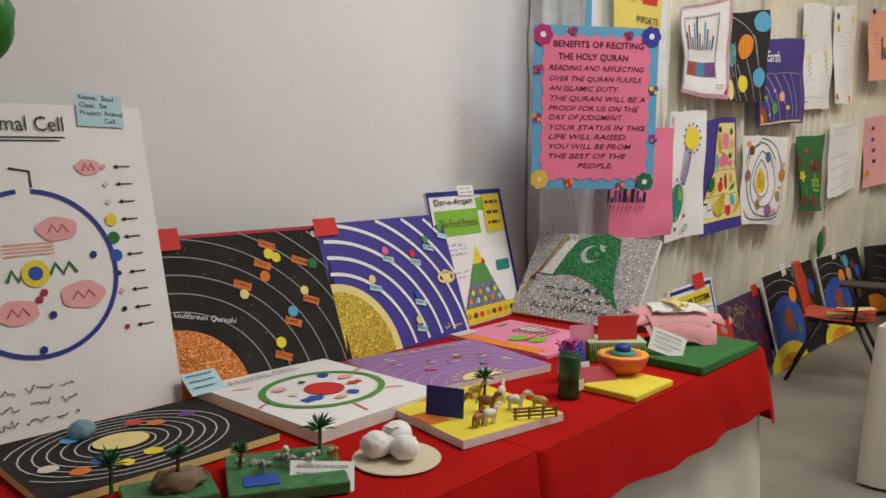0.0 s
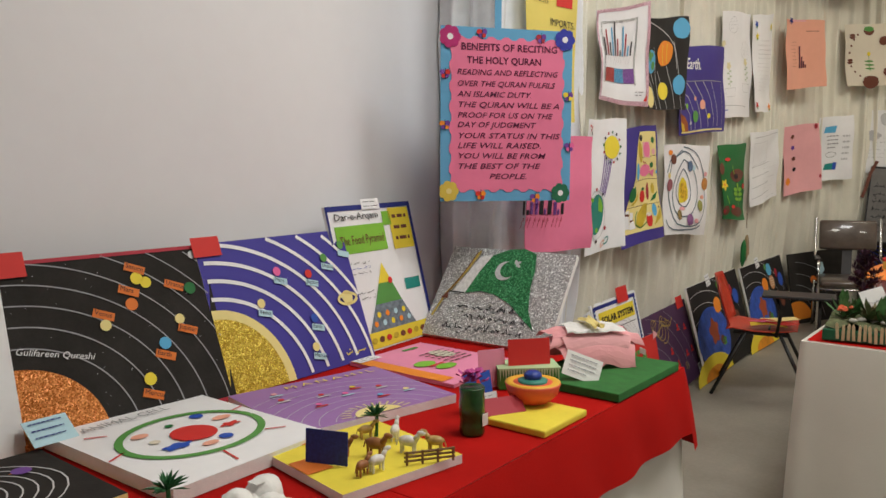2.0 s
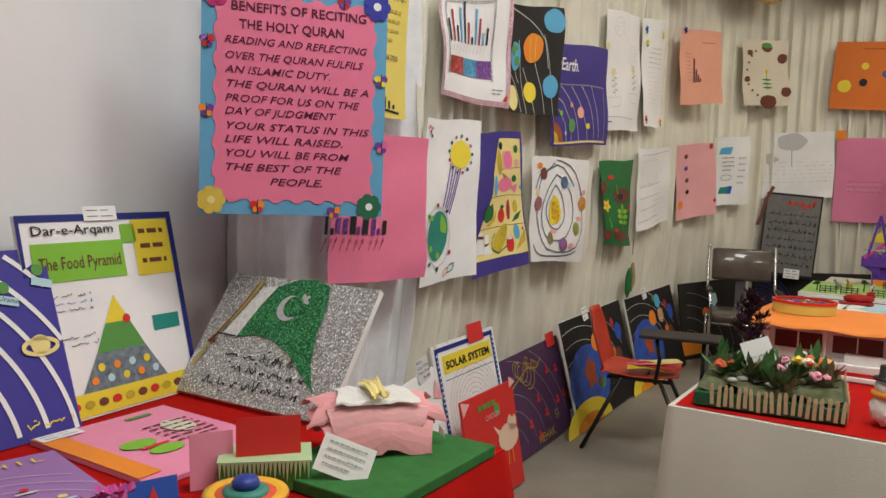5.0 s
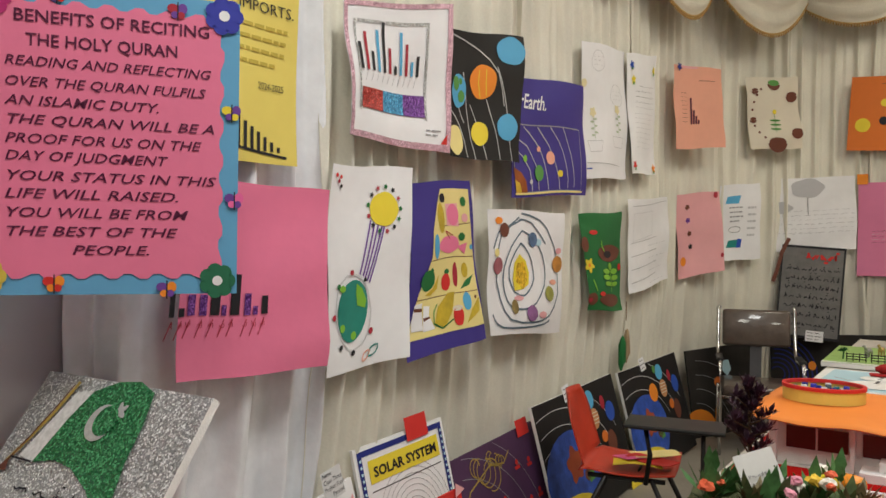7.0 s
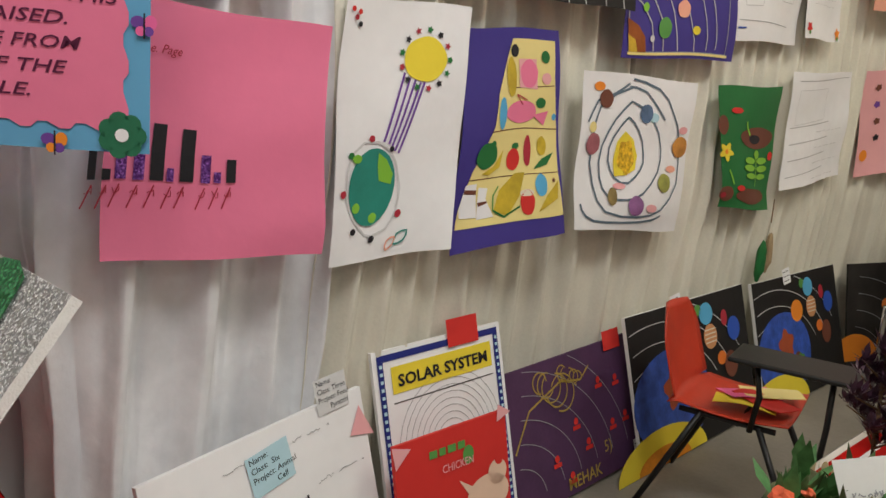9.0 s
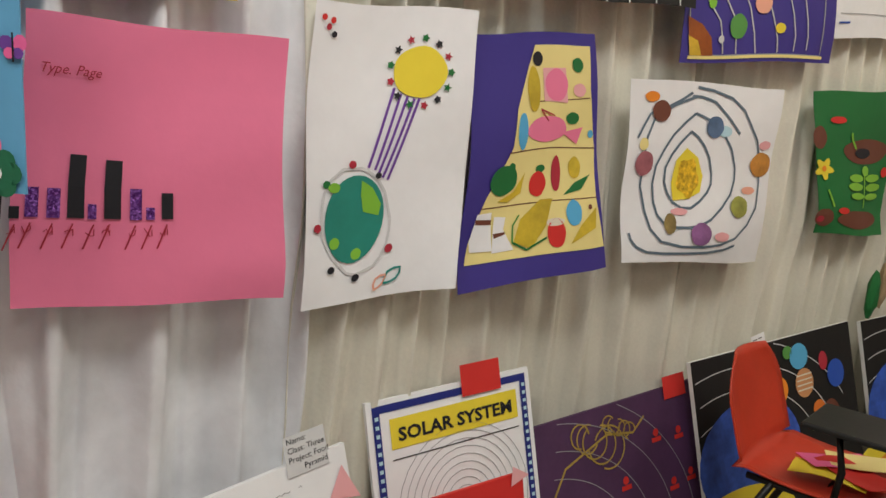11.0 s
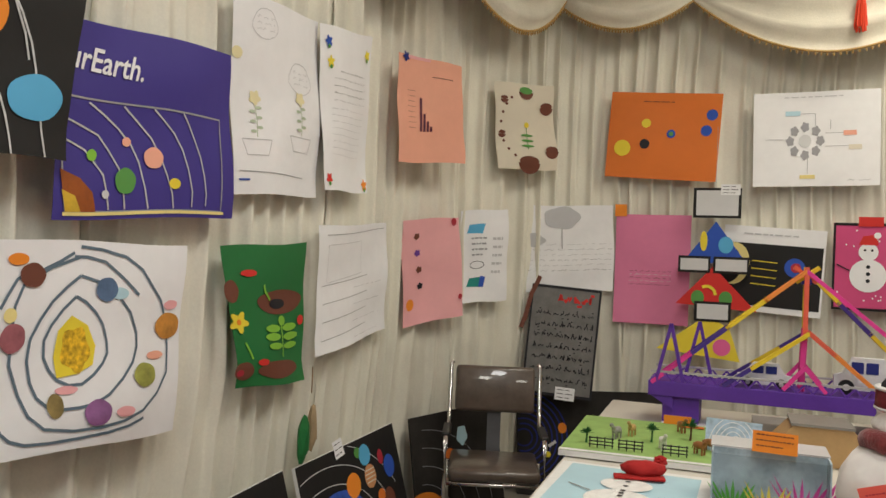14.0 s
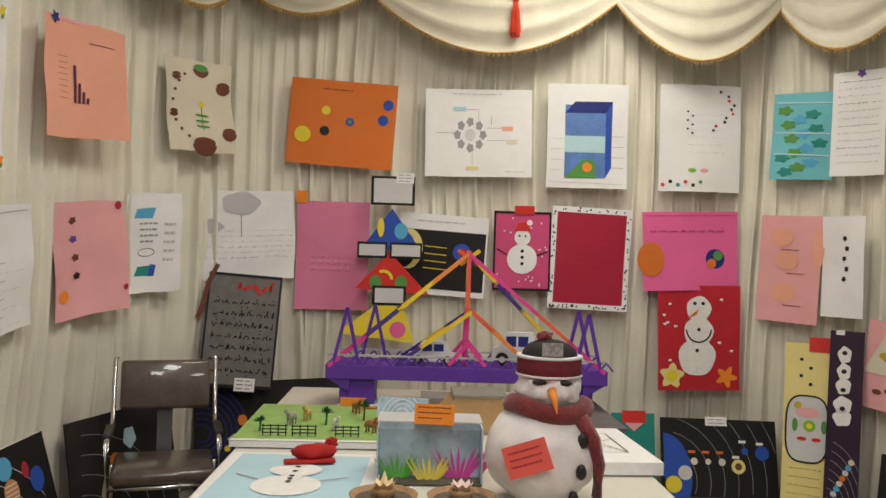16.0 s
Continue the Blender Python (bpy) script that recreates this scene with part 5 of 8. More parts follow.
for k in range(34):
    u, v = rr.uniform(.05, .95), rr.uniform(.05, .75)
    if abs(u - .5) > .24:
        s.ell(u, v, .024, FOAM, rv=.012, layer=2, n=8, wob=.2)
s.done()
s = Sheet("chart", hung(2.53, 9.42, 1.575, -40, 2), 0.40, 0.73, PINKL, "pale pink chart with pasted fruit drawings", "chart", curl=0.012, seed=30)
for u, v in ((.35, .2), (.45, .42), (.42, .72)):
    s.ell(u, v, .2, SALMON, rv=.09), s.line([(u, v + .12), (u + .3, v + .12)], .004, BROWN, layer=3)
s.ell(.95, .3, .1, SALMON, rv=.2)
s.done()
s = Sheet("chart", hung(2.76, 9.16, 1.60, -50, 0), 0.27, 0.66, WHITE, "narrow white chart with ink marks", "chart", curl=0.012, seed=31)
for k in range(5):
    s.ell(.55 + .06 * (k % 2), .22 + .1 * k, .05, INK, rv=.025, wob=.2)
s.done()


# ---------------------------------------------------------------- boards leaning on the north and west drapes
s = Sheet("board", leant(2.09, 9.38, 0.012, 0.53, 13, 0, 1), 0.80, 0.52, BLACK, "black painted solar system board with buttons and tags", "display board", thick=0.012)
s.ell(.02, .75, .24, BLUE, rv=.55, a0=-60, a1=90), s.ell(.1, .85, .07, YELLOW, layer=3), s.ell(.2, .7, .06, GREYP, layer=3)
for k in range(7):
    s.arc(.0, .8, .3 + .12 * k, .003, PENCIL, rv=.45 + .18 * k, a0=-20, a1=75)
for u, v, c, r in ((.28, .55, CREAM, .03), (.4, .55, CREAM, .025), (.52, .55, GREYP, .03), (.66, .6, YELLOWP, .06), (.87, .42, BLUE, .06), (.72, .4, BLUE, .03)):
    s.ell(u, v, r, c, layer=3), s.tag(u - .02, v - .12, .05, .018, ORANGE if u < .6 else WHITE, 0)
s.ell(.66, .6, .03, BROWN, layer=4), s.tag(.48, .03, .15, .06, WHITE, 2)
s.done()
s = Sheet("board", leant(2.55, 9.17, 0.012, 1.08, 8, -30, 0), 0.29, 1.08, YELLOWP, "tall yellow board with a drawn animal cell", "display board", thick=0.008)
s.poly([(.5 + .44 * math.copysign(abs(math.cos(a)) ** .6, math.cos(a)), .52 - .2 * math.copysign(abs(math.sin(a)) ** .6, math.sin(a))) for a in [2 * math.pi * k / 32 for k in range(32)]], GREYP)
s.line([(.5 + .44 * math.copysign(abs(math.cos(a)) ** .6, math.cos(a)), .52 - .2 * math.copysign(abs(math.sin(a)) ** .6, math.sin(a))) for a in [2 * math.pi * k / 32 for k in range(32)]], .012, INK, closed=True, layer=2)
s.ell(.55, .5, .13, LIME, layer=3), s.ell(.55, .5, .06, YELLOW, layer=4), s.ell(.5, .42, .25, PINKL, rv=.03, layer=3), s.ell(.25, .5, .06, LEAF, rv=.04, layer=3), s.ell(.85, .5, .06, LEAF, rv=.04, layer=3), s.ell(.3, .38, .08, MATS["ochre_paint"], layer=3)
s.ell(.4, .58, .1, RED, rv=.012, layer=3), s.ell(.7, .58, .1, RED, rv=.012, layer=3)
for k in range(4):
    s.scribble(.15, .76 + .05 * k, .8, .01, INK, 110 + k), s.ell(.35 + .2 * (k % 2), .1 + .05 * k, .04, INK, rv=.01, layer=3)
s.rect(.5, -.04, 1.0, .05, RED, "red_tag", 4)
s.done()
s = Sheet("board", leant(2.70, 9.02, 0.012, 1.18, 6, -40, 0), 0.20, 1.18, paper("dark_plum_board", (0.035, 0.018, 0.04)), "tall dark board with a cotton snowman figure", "display board", thick=0.008)
for v, r in ((.13, .2), (.22, .2), (.3, .22), (.4, .27), (.47, .27)):
    s.ell(.45, v, r, FOAM, rv=.045, layer=2, wob=.08)
for v in (.12, .22, .32, .42):
    s.ell(.45, v, .08, INK, rv=.012, layer=4)
for k in range(7):
    s.ell(.3 + .08 * k, .88 - .03 * k, .09, (GREYP, CYAN, CREAM, ORANGE)[k % 4], layer=3)
    s.arc(0, 1, .4 + .15 * k, .003, PENCIL, rv=.1 + .05 * k, a0=10, a1=80)
s.tag(.3, .01, .05, .03, WHITE, 1)
s.done()
s = Sheet("board", leant(2.98, 8.62, 0.012, 0.45, 10, -55, 0), 0.55, 0.45, BLACK, "black painted board with white tags on the floor", "display board", thick=0.01)
s.tag(.3, .15, .08, .07, WHITE, 3), s.ell(.05, .9, .14, YELLOW, rv=.3, a0=0, a1=90), s.ell(.3, .6, .03, WHITE, wob=.2), s.ell(.45, .7, .04, WHITE, wob=.2)
s.done()
s = Sheet("board", hung(3.0, 8.86, 0.97, -58, 6), 0.50, 0.56, PINKL, "food pyramid board with yellow pasted food", "display board", thick=0.01)
s.poly([(.3, .0), (.0, .6), (.95, .6), (.55, .0)], CREAM), s.ell(.45, .4, .25, MATS["ochre_paint"], rv=.12, wob=.15, layer=2), s.ell(.4, .12, .12, LEAF, rv=.07, layer=2), s.tag(.4, -.03, .1, .06, WHITE, 3)
for k in range(5):
    s.ell(.2 + .15 * k, .8 - .03 * (k % 2), .06, BROWN, rv=.03, layer=2)
s.done()
s = Sheet("board", leant(1.50, 9.40, 0.012, 0.55, 10, 0, 0), 0.30, 0.55, TEALG, "green paper pencil-shaped board with a red tip", "display board", thick=0.008)
s.rect(.25, -.03, .8, .12, RED, layer=3), s.poly([(.3, .12), (.52, .22), (.75, .12)], PINKL, layer=3), s.ell(.6, .9, .38, ORANGEB, rv=.2), s.ell(.15, .4, .1, GREYP), s.ell(.18, .6, .08, MAROON)
s.done()
s = Sheet("board", leant(-1.14, 9.27, 0.70, 0.74, 7, 12, 4), 0.47, 0.74, mat("slate_card", (0.16, 0.155, 0.15), 0.6, 0.2, 12), "grey board with black handwritten script rows and a red heading", "display board", thick=0.012)
for a in ((0, 0, 1, .025), (0, .975, 1, 1), (0, .02, .03, .98), (.97, .02, 1, .98)):
    s.rect(*a, INK, "frame")
s.scribble(.4, .12, .85, .05, RED, 3, width=.016)
for k in range(7):
    s.scribble(.1, .26 + .1 * k, .92, .035, INK, 40 + k, width=.006)
s.line([(.1, -.07), (.0, .1), (-.05, .3), (-.1, .42)], .03, BROWN, "bark_strip", 5), s.tag(.62, .97, .13, .085, WHITE, 3, layer=5)
s.done()
s = Sheet("board", leant(-0.95, 9.36, 0.012, 0.72, 6, 6, -3), 0.98, 0.72, CHARC, "large dark board behind the chair", "display board", thick=0.014)
for k in range(8):
    s.arc(.05, .45, .06 + .035 * k, .010, DKBLUE, rv=.08 + .05 * k)
s.ell(.32, .35, .03, ORANGEB, rv=.05, layer=3), s.tag(.42, .45, .06, .02, ORANGE, 0, turn=35), s.tag(.25, .5, .06, .02, GREYP, 0, turn=35), s.ell(.22, .6, .02, YELLOW, layer=3)
s.done()
s = Sheet("board", leant(-1.60, 8.68, 0.012, 0.64, 8, 65, -2), 0.78, 0.66, CHARC, "black solar system board with an orange paper sun", "display board", thick=0.014)
s.ell(.08, .93, .24, ORANGEB, rv=.26, a0=0, a1=180, n=30)
for k in range(4):
    s.arc(.05, 1, .35 + .15 * k, .003, PENCIL, rv=.4 + .16 * k, a0=5, a1=85)
s.ell(.55, .25, .06, PALEB, rv=.09, wob=.1), s.ell(.4, .4, .05, ORANGE), s.ell(.7, .5, .04, BLUE)
s.done()


def space_board(x, y, w, h, seed, rz, roll):
    s = Sheet("board", leant(x, y, 0.012, h, 15, rz, roll), w, h, BLACK, "black painted planets board with a blue globe and yellow sun", "display board", thick=0.018, group="painted planet boards", edge=FOAM)
    s.ell(.28, .62, .30, mat("globe_blue", (0.04, 0.10, 0.46), 0.4, 0.45, 14), rv=.34, n=30), s.ell(.3, .55, .08, mat("brick_paint", (0.4, 0.08, 0.03), 0.5), wob=.2, layer=3), s.ell(.45, .7, .04, LEAF, rv=.05, wob=.2, layer=3), s.ell(.42, .68, .04, BROWN, rv=.05, layer=3)
    s.ell(.16, 1.0, .34, YELLOW, rv=.24, a0=0, a1=180, n=24, layer=4), s.ell(.16, 1.0, .2, mat("orange_sun_paint", (0.75, 0.28, 0.02), 0.5, 0.3), rv=.12, a0=0, a1=180, layer=5)
    for k in range(4):
        s.arc(.2, .8, .38 + .13 * k, .004, GREYP, rv=.45 + .13 * k, a0=25, a1=120)
    for u, v, ru, rv, c in ((.46, .3, .07, .09, ORANGEB), (.64, .3, .06, .09, mat("stripe_tan", (0.6, 0.28, 0.12), 0.5)), (.62, .13, .06, .08, CYAN), (.86, .3, .06, .09, BLUE), (.55, .09, .03, .04, LEAF), (.78, .2, .03, .06, MAROON), (.8, .55, .06, .1, BROWN), (.72, .48, .04, .05, ORANGE)):
        s.ell(u, v, ru, c, rv=rv, layer=3)
    for k in range(4):
        s.line([(.59, .25 + .03 * k), (.69, .25 + .03 * k)], .006, CREAM, layer=4)
    s.tag(.38, .0, .09, .085, WHITE, 3, layer=5, turn=6)
    s.done()


space_board(-1.71, 6.48, 1.08, 0.66, 1, 91, -1)
space_board(-1.69, 7.59, 1.00, 0.67, 2, 88, -1)

s = Sheet("board", leant(-1.765, 5.63, 0.012, 0.55, 15, 91, -2), 0.80, 0.54, PLUM, "plum board with gold scroll lines and small red planets", "display board", thick=0.012)
GOLDP = mat("gold_paint", (0.5, 0.36, 0.08), 0.35, 0.2, 40, metal=0.3)
for k in range(5):
    s.arc(.25 + .04 * k, .14 + .03 * k, .05 + .01 * k, .006, GOLDP, a0=60 * k, a1=60 * k + 270, name="scroll")
    s.arc(.42 + .03 * k, .12 + .02 * k, .035, .005, GOLDP, a0=30 + 80 * k, a1=290 + 80 * k, name="scroll")
s.line([(.02, .55), (.15, .3), (.4, .18), (.56, .22), (.64, .14)], .008, GOLDP, "scroll")
for k in range(6):
    s.arc(.0, .9, .2 + .14 * k, .003, PENCIL, rv=.25 + .16 * k, a0=5, a1=80)
for u, v in ((.7, .27), (.85, .3), (.48, .5), (.56, .68), (.3, .7), (.78, .62), (.9, .6), (.4, .86)):
    s.ell(u, v, .018, RED, layer=3, n=10), s.rect(u - .03, v + .03, u + .03, v + .06, RED, layer=3)
s.text("MEHAK", .36, .96, .05, GOLDP, fit=.28, bold=.01), s.text("5)", .68, .82, .05, GOLDP), s.rect(.78, -.07, .93, .08, RED, "red_tag", 5), s.tag(.97, .9, .045, .07, WHITE, 2)
s.done()
s = Sheet("board", leant(-1.76, 4.93, 0.012, 0.72, 13, 89, -2), 0.57, 0.72, WHITE, "printed solar system poster with a yellow title band", "display board", thick=0.014)
for a in ((.03, .02, .97, .05), (.03, .95, .97, .98), (.03, .05, .07, .95), (.93, .05, .97, .95)):
    s.rect(*a, DKBLUE, "dotted_border")
for k in range(26):
    s.rect(.04, .06 + .034 * k, .06, .075 + .034 * k, PALEB, "border_dots", 3), s.rect(.94, .06 + .034 * k, .96, .075 + .034 * k, PALEB, "border_dots", 3)
s.rect(.12, .08, .9, .2, YELLOW, "title_band"), s.text("SOLAR SYSTEM", .16, .17, .038, INK, fit=.7, bold=.03), s.line([(.12, .24), (.9, .24)], .003, INK)
for k in range(9):
    s.arc(.52, .48, .08 + .04 * k, .002, PENCIL)
for k, c in enumerate((YELLOW, CYAN, YELLOW, PINKH, CYAN, PINKH, YELLOW)):
    s.rect(.72, .58 + .05 * k, .9, .615 + .05 * k, c, "caption", 3)
s.rect(.55, -.07, .8, .06, RED, "red_tag", 6)
s.done()
s = Sheet("board", leant(-1.62, 4.80, 0.012, 0.50, 10, 88, -2), 0.46, 0.50, RED, "red board with cut-out chickens and eggs", "display board", thick=0.012)
s.text("CHICKEN", .38, .26, .026, PINKL, fit=.28), s.bars(.28, .1, .62, 1, .06, LEAF, 3, .8)
EGG = paper("egg", (0.78, 0.55, 0.42))
s.ell(.17, .62, .15, EGG, rv=.2), s.ell(.78, .5, .2, EGG, rv=.13), s.ell(.88, .38, .09, EGG), s.poly([(.6, .45), (.52, .34), (.72, .46)], EGG), s.ell(.9, .3, .04, RED, layer=3), s.line([(.75, .62), (.74, .76)], .008, ORANGEB), s.line([(.83, .62), (.84, .76)], .008, ORANGEB), s.ell(.5, .82, .1, YELLOWP, rv=.12)
s.poly([(-.02, .0), (.0, .14), (.13, .04)], PINKL, layer=4), s.poly([(.92, -.05), (.9, .06), (1.04, .02)], PINKL, layer=4), s.ell(.62, .2, .05, LEAF, rv=.06, layer=2)
s.done()
s = Sheet("board", leant(-1.64, 4.22, 0.012, 0.64, 13, 99, -4), 0.72, 0.62, WHITE, "white animal cell board with name tags", "display board", thick=0.016)
s.text("ANIMAL", .28, .42, .045, INK, fit=.4), s.ell(.6, .5, .12, YELLOW, rv=.08), s.scribble(.7, .33, .95, .012, PENCIL, 5), s.scribble(.3, .1, .8, .012, PENCIL, 6), s.tag(.84, -.03, .12, .10, GREYP, 4, words=("Name:", "Class: Three", "Project: Food", "       Pyramid")), s.tag(.5, .16, .14, .11, PALEB, 4, turn=6, words=("Name:", "Class:  Six", "Project: Animal", "           Cell"))
s.poly([(.9, .2), (.97, .08), (1.03, .24)], PINKL, layer=3)
s.done()


# ---------------------------------------------------------------- boards standing on the red table
s = Sheet("board", leant(-2.0, 1.215, T1 + 0.004, 0.93, 12.5, 91, 0), 0.76, 0.93, WHITE, "large white animal cell board with foam pieces and labels", "display board", thick=0.012, edge=FOAM)
s.text("Animal Cell", .35, .085, .045, INK, fit=.33), s.line([(.33, .105), (.68, .105)], .004, INK), s.line([(.37, .115), (.66, .115)], .004, INK)
s.tag(.83, .015, .14, .10, PALEB, 3, layer=4, turn=-2, words=("Name:  Saad", "Class:  Six", "Project: Animal", "            Cell"))
s.arc(.5, .52, .30, .013, mat("blue_yarn", (0.03, 0.05, 0.28), 0.8), rv=.25, a0=95, a1=445, n=48, name="cell_wall")
s.line([(.46, .2), (.53, .21), (.53, .26)], .006, INK)
s.ell(.5, .52, .05, YELLOW), s.ell(.5, .52, .026, BLUE, layer=3), s.line([(.40 + .02 * k, .54 - .035 * (k % 2)) for k in range(5)], .01, GREEN, "zigzag"), s.line([(.55 + .025 * k, .53 - .035 * (k % 2)) for k in range(5)], .01, GREEN, "zigzag")
for k in range(4):
    s.line([(.4, .43 + .011 * k), (.58, .43 + .011 * k)], .004, SALMON)
for u, v, r in ((.6, .39, .075), (.66, .6, .085), (.42, .63, .075), (.75, .2, .05)):
    s.ell(u, v, r, PINKL, rv=r * .5, wob=.05), s.line([(u - r * .5 + r * .25 * k, v + .012 * (-1) ** k) for k in range(5)], .004, MAROON, layer=3)
for u, v in ((.72, .48), (.54, .65), (.49, .75), (.52, .58), (.5, .6)):
    s.ell(u, v, .014, DKBLUE if u > .53 or v > .7 else MAROON)
for k in range(10):
    v = .2 + .058 * k
    s.line([(.86, v), (.92, v)], .004, INK, "arrow"), s.poly([(.85, v), (.87, v - .008), (.87, v + .008)], INK, "arrow_head")
    s.ell(.81, v, .024 if k in (3, 4, 5) else .01, (PINKL, GREYP, GREYP, YELLOW, GREEN, BLUE, DKBLUE, PINKL, INK, MAROON)[k], layer=2)
[s.scribble(.3, .86 + .045 * k, .58, .02, INK, 9 + k, width=.003) for k in range(3)]
s.done()

s = Sheet("board", leant(-1.985, 1.92, T1 + 0.004, 0.53, 21, 86, 0), 0.66, 0.53, CHARC, "black solar system board with chalk orbits and a glitter sun", "display board", thick=0.014)
s.line([(0, .01), (1, .01)], .012, MAROON, "red_edge"), s.line([(0, .99), (1, .99)], .012, MAROON, "red_edge")
s.ell(.0, 1.0, .36, G_ORANGE, rv=.42, a0=0, a1=90, n=24)
for k in range(8):
    s.arc(.0, 1.05, .5 + .115 * k, .004, PENCIL, rv=.58 + .115 * k, a0=4, a1=100, n=40)
for u, v, c, r in ((.62, .17, YELLOW, .03), (.66, .2, YELLOW, .028), (.57, .32, ORANGE, .03), (.43, .42, YELLOWP, .026), (.88, .27, GREEN, .03), (.79, .45, YELLOWP, .025), (.69, .58, CYAN, .03), (.58, .77, YELLOW, .03), (.93, .06, GREYP, .02)):
    s.ell(u, v, r, c, layer=3, name="bead")
for u, v, word in ((.62, .11, "Saturn"), (.57, .24, "Mars"), (.43, .36, "Venus"), (.8, .24, "Uranus"), (.82, .52, "Jupiter"), (.68, .65, "Earth"), (.58, .86, "Mercury")):
    s.tag(u, v, .066, .026, ORANGE, 0, turn=-22, words=(word,))
s.text("Gulifareen Qureshi", .03, .5, .02, WHITE, fit=.33, shear=.2, turn=-14), s.rect(-.02, -.05, .14, .09, RED, "red_tag", 5)
rr = random.Random(8)
for k in range(60):
    s.ell(rr.uniform(.03, .97), rr.uniform(.03, .97), .002, FAINT, layer=1, n=5, name="speckles")
s.done()

s = Sheet("board", leant(-1.975, 2.585, T1 + 0.004, 0.53, 20, 91, 0), 0.70, 0.53, paper("royal_indigo", (0.055, 0.045, 0.30)), "indigo solar system board with white orbits and a gold glitter sun", "display board", thick=0.014, edge=FOAM)
s.ell(.0, 1.0, .40, YELLOWP, rv=.56, a0=0, a1=90, n=24), s.ell(.0, 1.0, .35, G_GOLD, rv=.5, a0=0, a1=90, n=24, layer=3)
for k in range(8):
    s.arc(.0, 1.05, .52 + .115 * k, .014, WHITE, rv=.68 + .12 * k, a0=3, a1=100, n=40)
for u, v, c, word in ((.45, .25, PINKH, "Mars"), (.66, .3, RED, "Jupiter"), (.3, .45, YELLOWP, "Venus"), (.8, .2, LEAF, "Uranus"), (.95, .12, LEAF, ""), (.62, .62, BLUE, "Earth"), (.58, .82, YELLOWP, "Mercury")):
    s.ell(u, v, .024, c, layer=4, name="bead"), s.tag(u + .01, v + .07, .06, .024, PALEB, 0, turn=-15, layer=4, words=(word,) if word else ())
s.arc(.9, .53, .07, .012, YELLOWP, rv=.04, layer=4), s.ell(.9, .52, .04, YELLOWP, layer=4), s.scribble(.78, .93, .97, .018, YELLOW, 4, width=.004), s.rect(-.02, -.04, .14, .09, RED, "red_tag", 5)
s.done()

s = Sheet("board", leant(-2.05, 3.145, T1 + 0.004, 0.61, 14, 94, 0), 0.56, 0.61, WHITE, "white food pyramid board edged with dark blue", "display board", thick=0.014)
for a in ((0, 0, 1, .035), (.965, .03, 1, 1), (0, .03, .02, 1)):
    s.rect(*a, DKBLUE, "blue_edging")
s.text("Dar-e-Arqam", .07, .1, .03, INK, fit=.5, bold=.005), s.rect(.06, .14, .62, .33, LIME), s.text("The Food Pyramid", .09, .27, .04, BROWN, fit=.5)
s.rect(.7, .04, .96, .34, YELLOW), s.rect(.62, .06, .72, .16, LIME), s.bars(.74, .09, .92, 3, .08, BROWN, 3, .3)
s.poly([(.5, .42), (.42, .56), (.58, .56)], YELLOW), s.poly([(.42, .56), (.34, .7), (.66, .7), (.58, .56)], LEAF), s.poly([(.34, .7), (.22, .88), (.78, .88), (.66, .7)], mat("slate_collage", (0.16, 0.2, 0.24), 0.5, 0.5, 40)), s.rect(.1, .88, .92, .99, YELLOW)
for k in range(9):
    s.ell(.3 + .05 * k, .8 + .03 * (-1) ** k, .022, (ORANGEB, YELLOW, PALEB)[k % 3], layer=3)
    s.ell(.16 + .085 * k, .935, .03, (RED, MATS["ochre_paint"], BROWN)[k % 3], rv=.02, layer=3)
s.ell(.56, .55, .025, RED, layer=3), s.rect(.74, .56, .93, .64, TEALG)
for k in range(5):
    s.scribble(.06, .4 + .035 * k + (.1 if k > 2 else 0), .36, .012, INK if k != 1 else BLUE, 70 + k)
s.tag(.5, .0, .12, .045, WHITE, 2, layer=5)
s.done()

s = Sheet("board", leant(-1.755, 3.335, T1 + 0.018, 0.45, 36, 2, 0), 0.63, 0.45, G_SILVER, "silver glitter board with a green flag and black script", "display board", thick=0.022, edge=FOAM)
fl = [(.24, .52), (.30, .26), (.36, .08), (.48, .0), (.6, -.02), (.7, .03), (.73, .2), (.74, .4), (.78, .62), (.86, .82), (.74, .7), (.62, .58), (.48, .5), (.36, .48)]
s.poly(fl[::-1], G_GREEN, "green_flag", 3)
s.poly([(.24, .52), (.14, .5), (.26, .1), (.36, .07), (.30, .26)][::-1], mat("flag_white_glitter", (0.7, 0.7, 0.7), 0.5, 0.2, 80), "white_band", 2)
s.ell(.5, .24, .075, SILVERP, layer=5, name="crescent"), s.ell(.525, .225, .062, G_GREEN, layer=6, name="crescent_gap"), s.ell(.575, .16, .03, SILVERP, layer=5, wob=.35, n=30, name="star")
s.line([(.25, .04), (.2, .25), (.14, .42), (.09, .55), (.04, .8)], .012, GOLDP, "cord", 5), s.line([(.23, .06), (.2, .2), (.15, .38), (.08, .6)], .005, BROWN, "cord", 6), s.line([(.1, .52), (.24, .52)], .005, INK, "cord", 6), s.poly([(.1, .52), (.06, .6), (.12, .6)], BROWN, "tassel", 6)
for k, (a, b, v) in enumerate(((.22, .72, .66), (.3, .8, .76), (.15, .78, .88))):
    s.scribble(a, v, b, .034, INK, 140 + k, width=.005)
s.done()


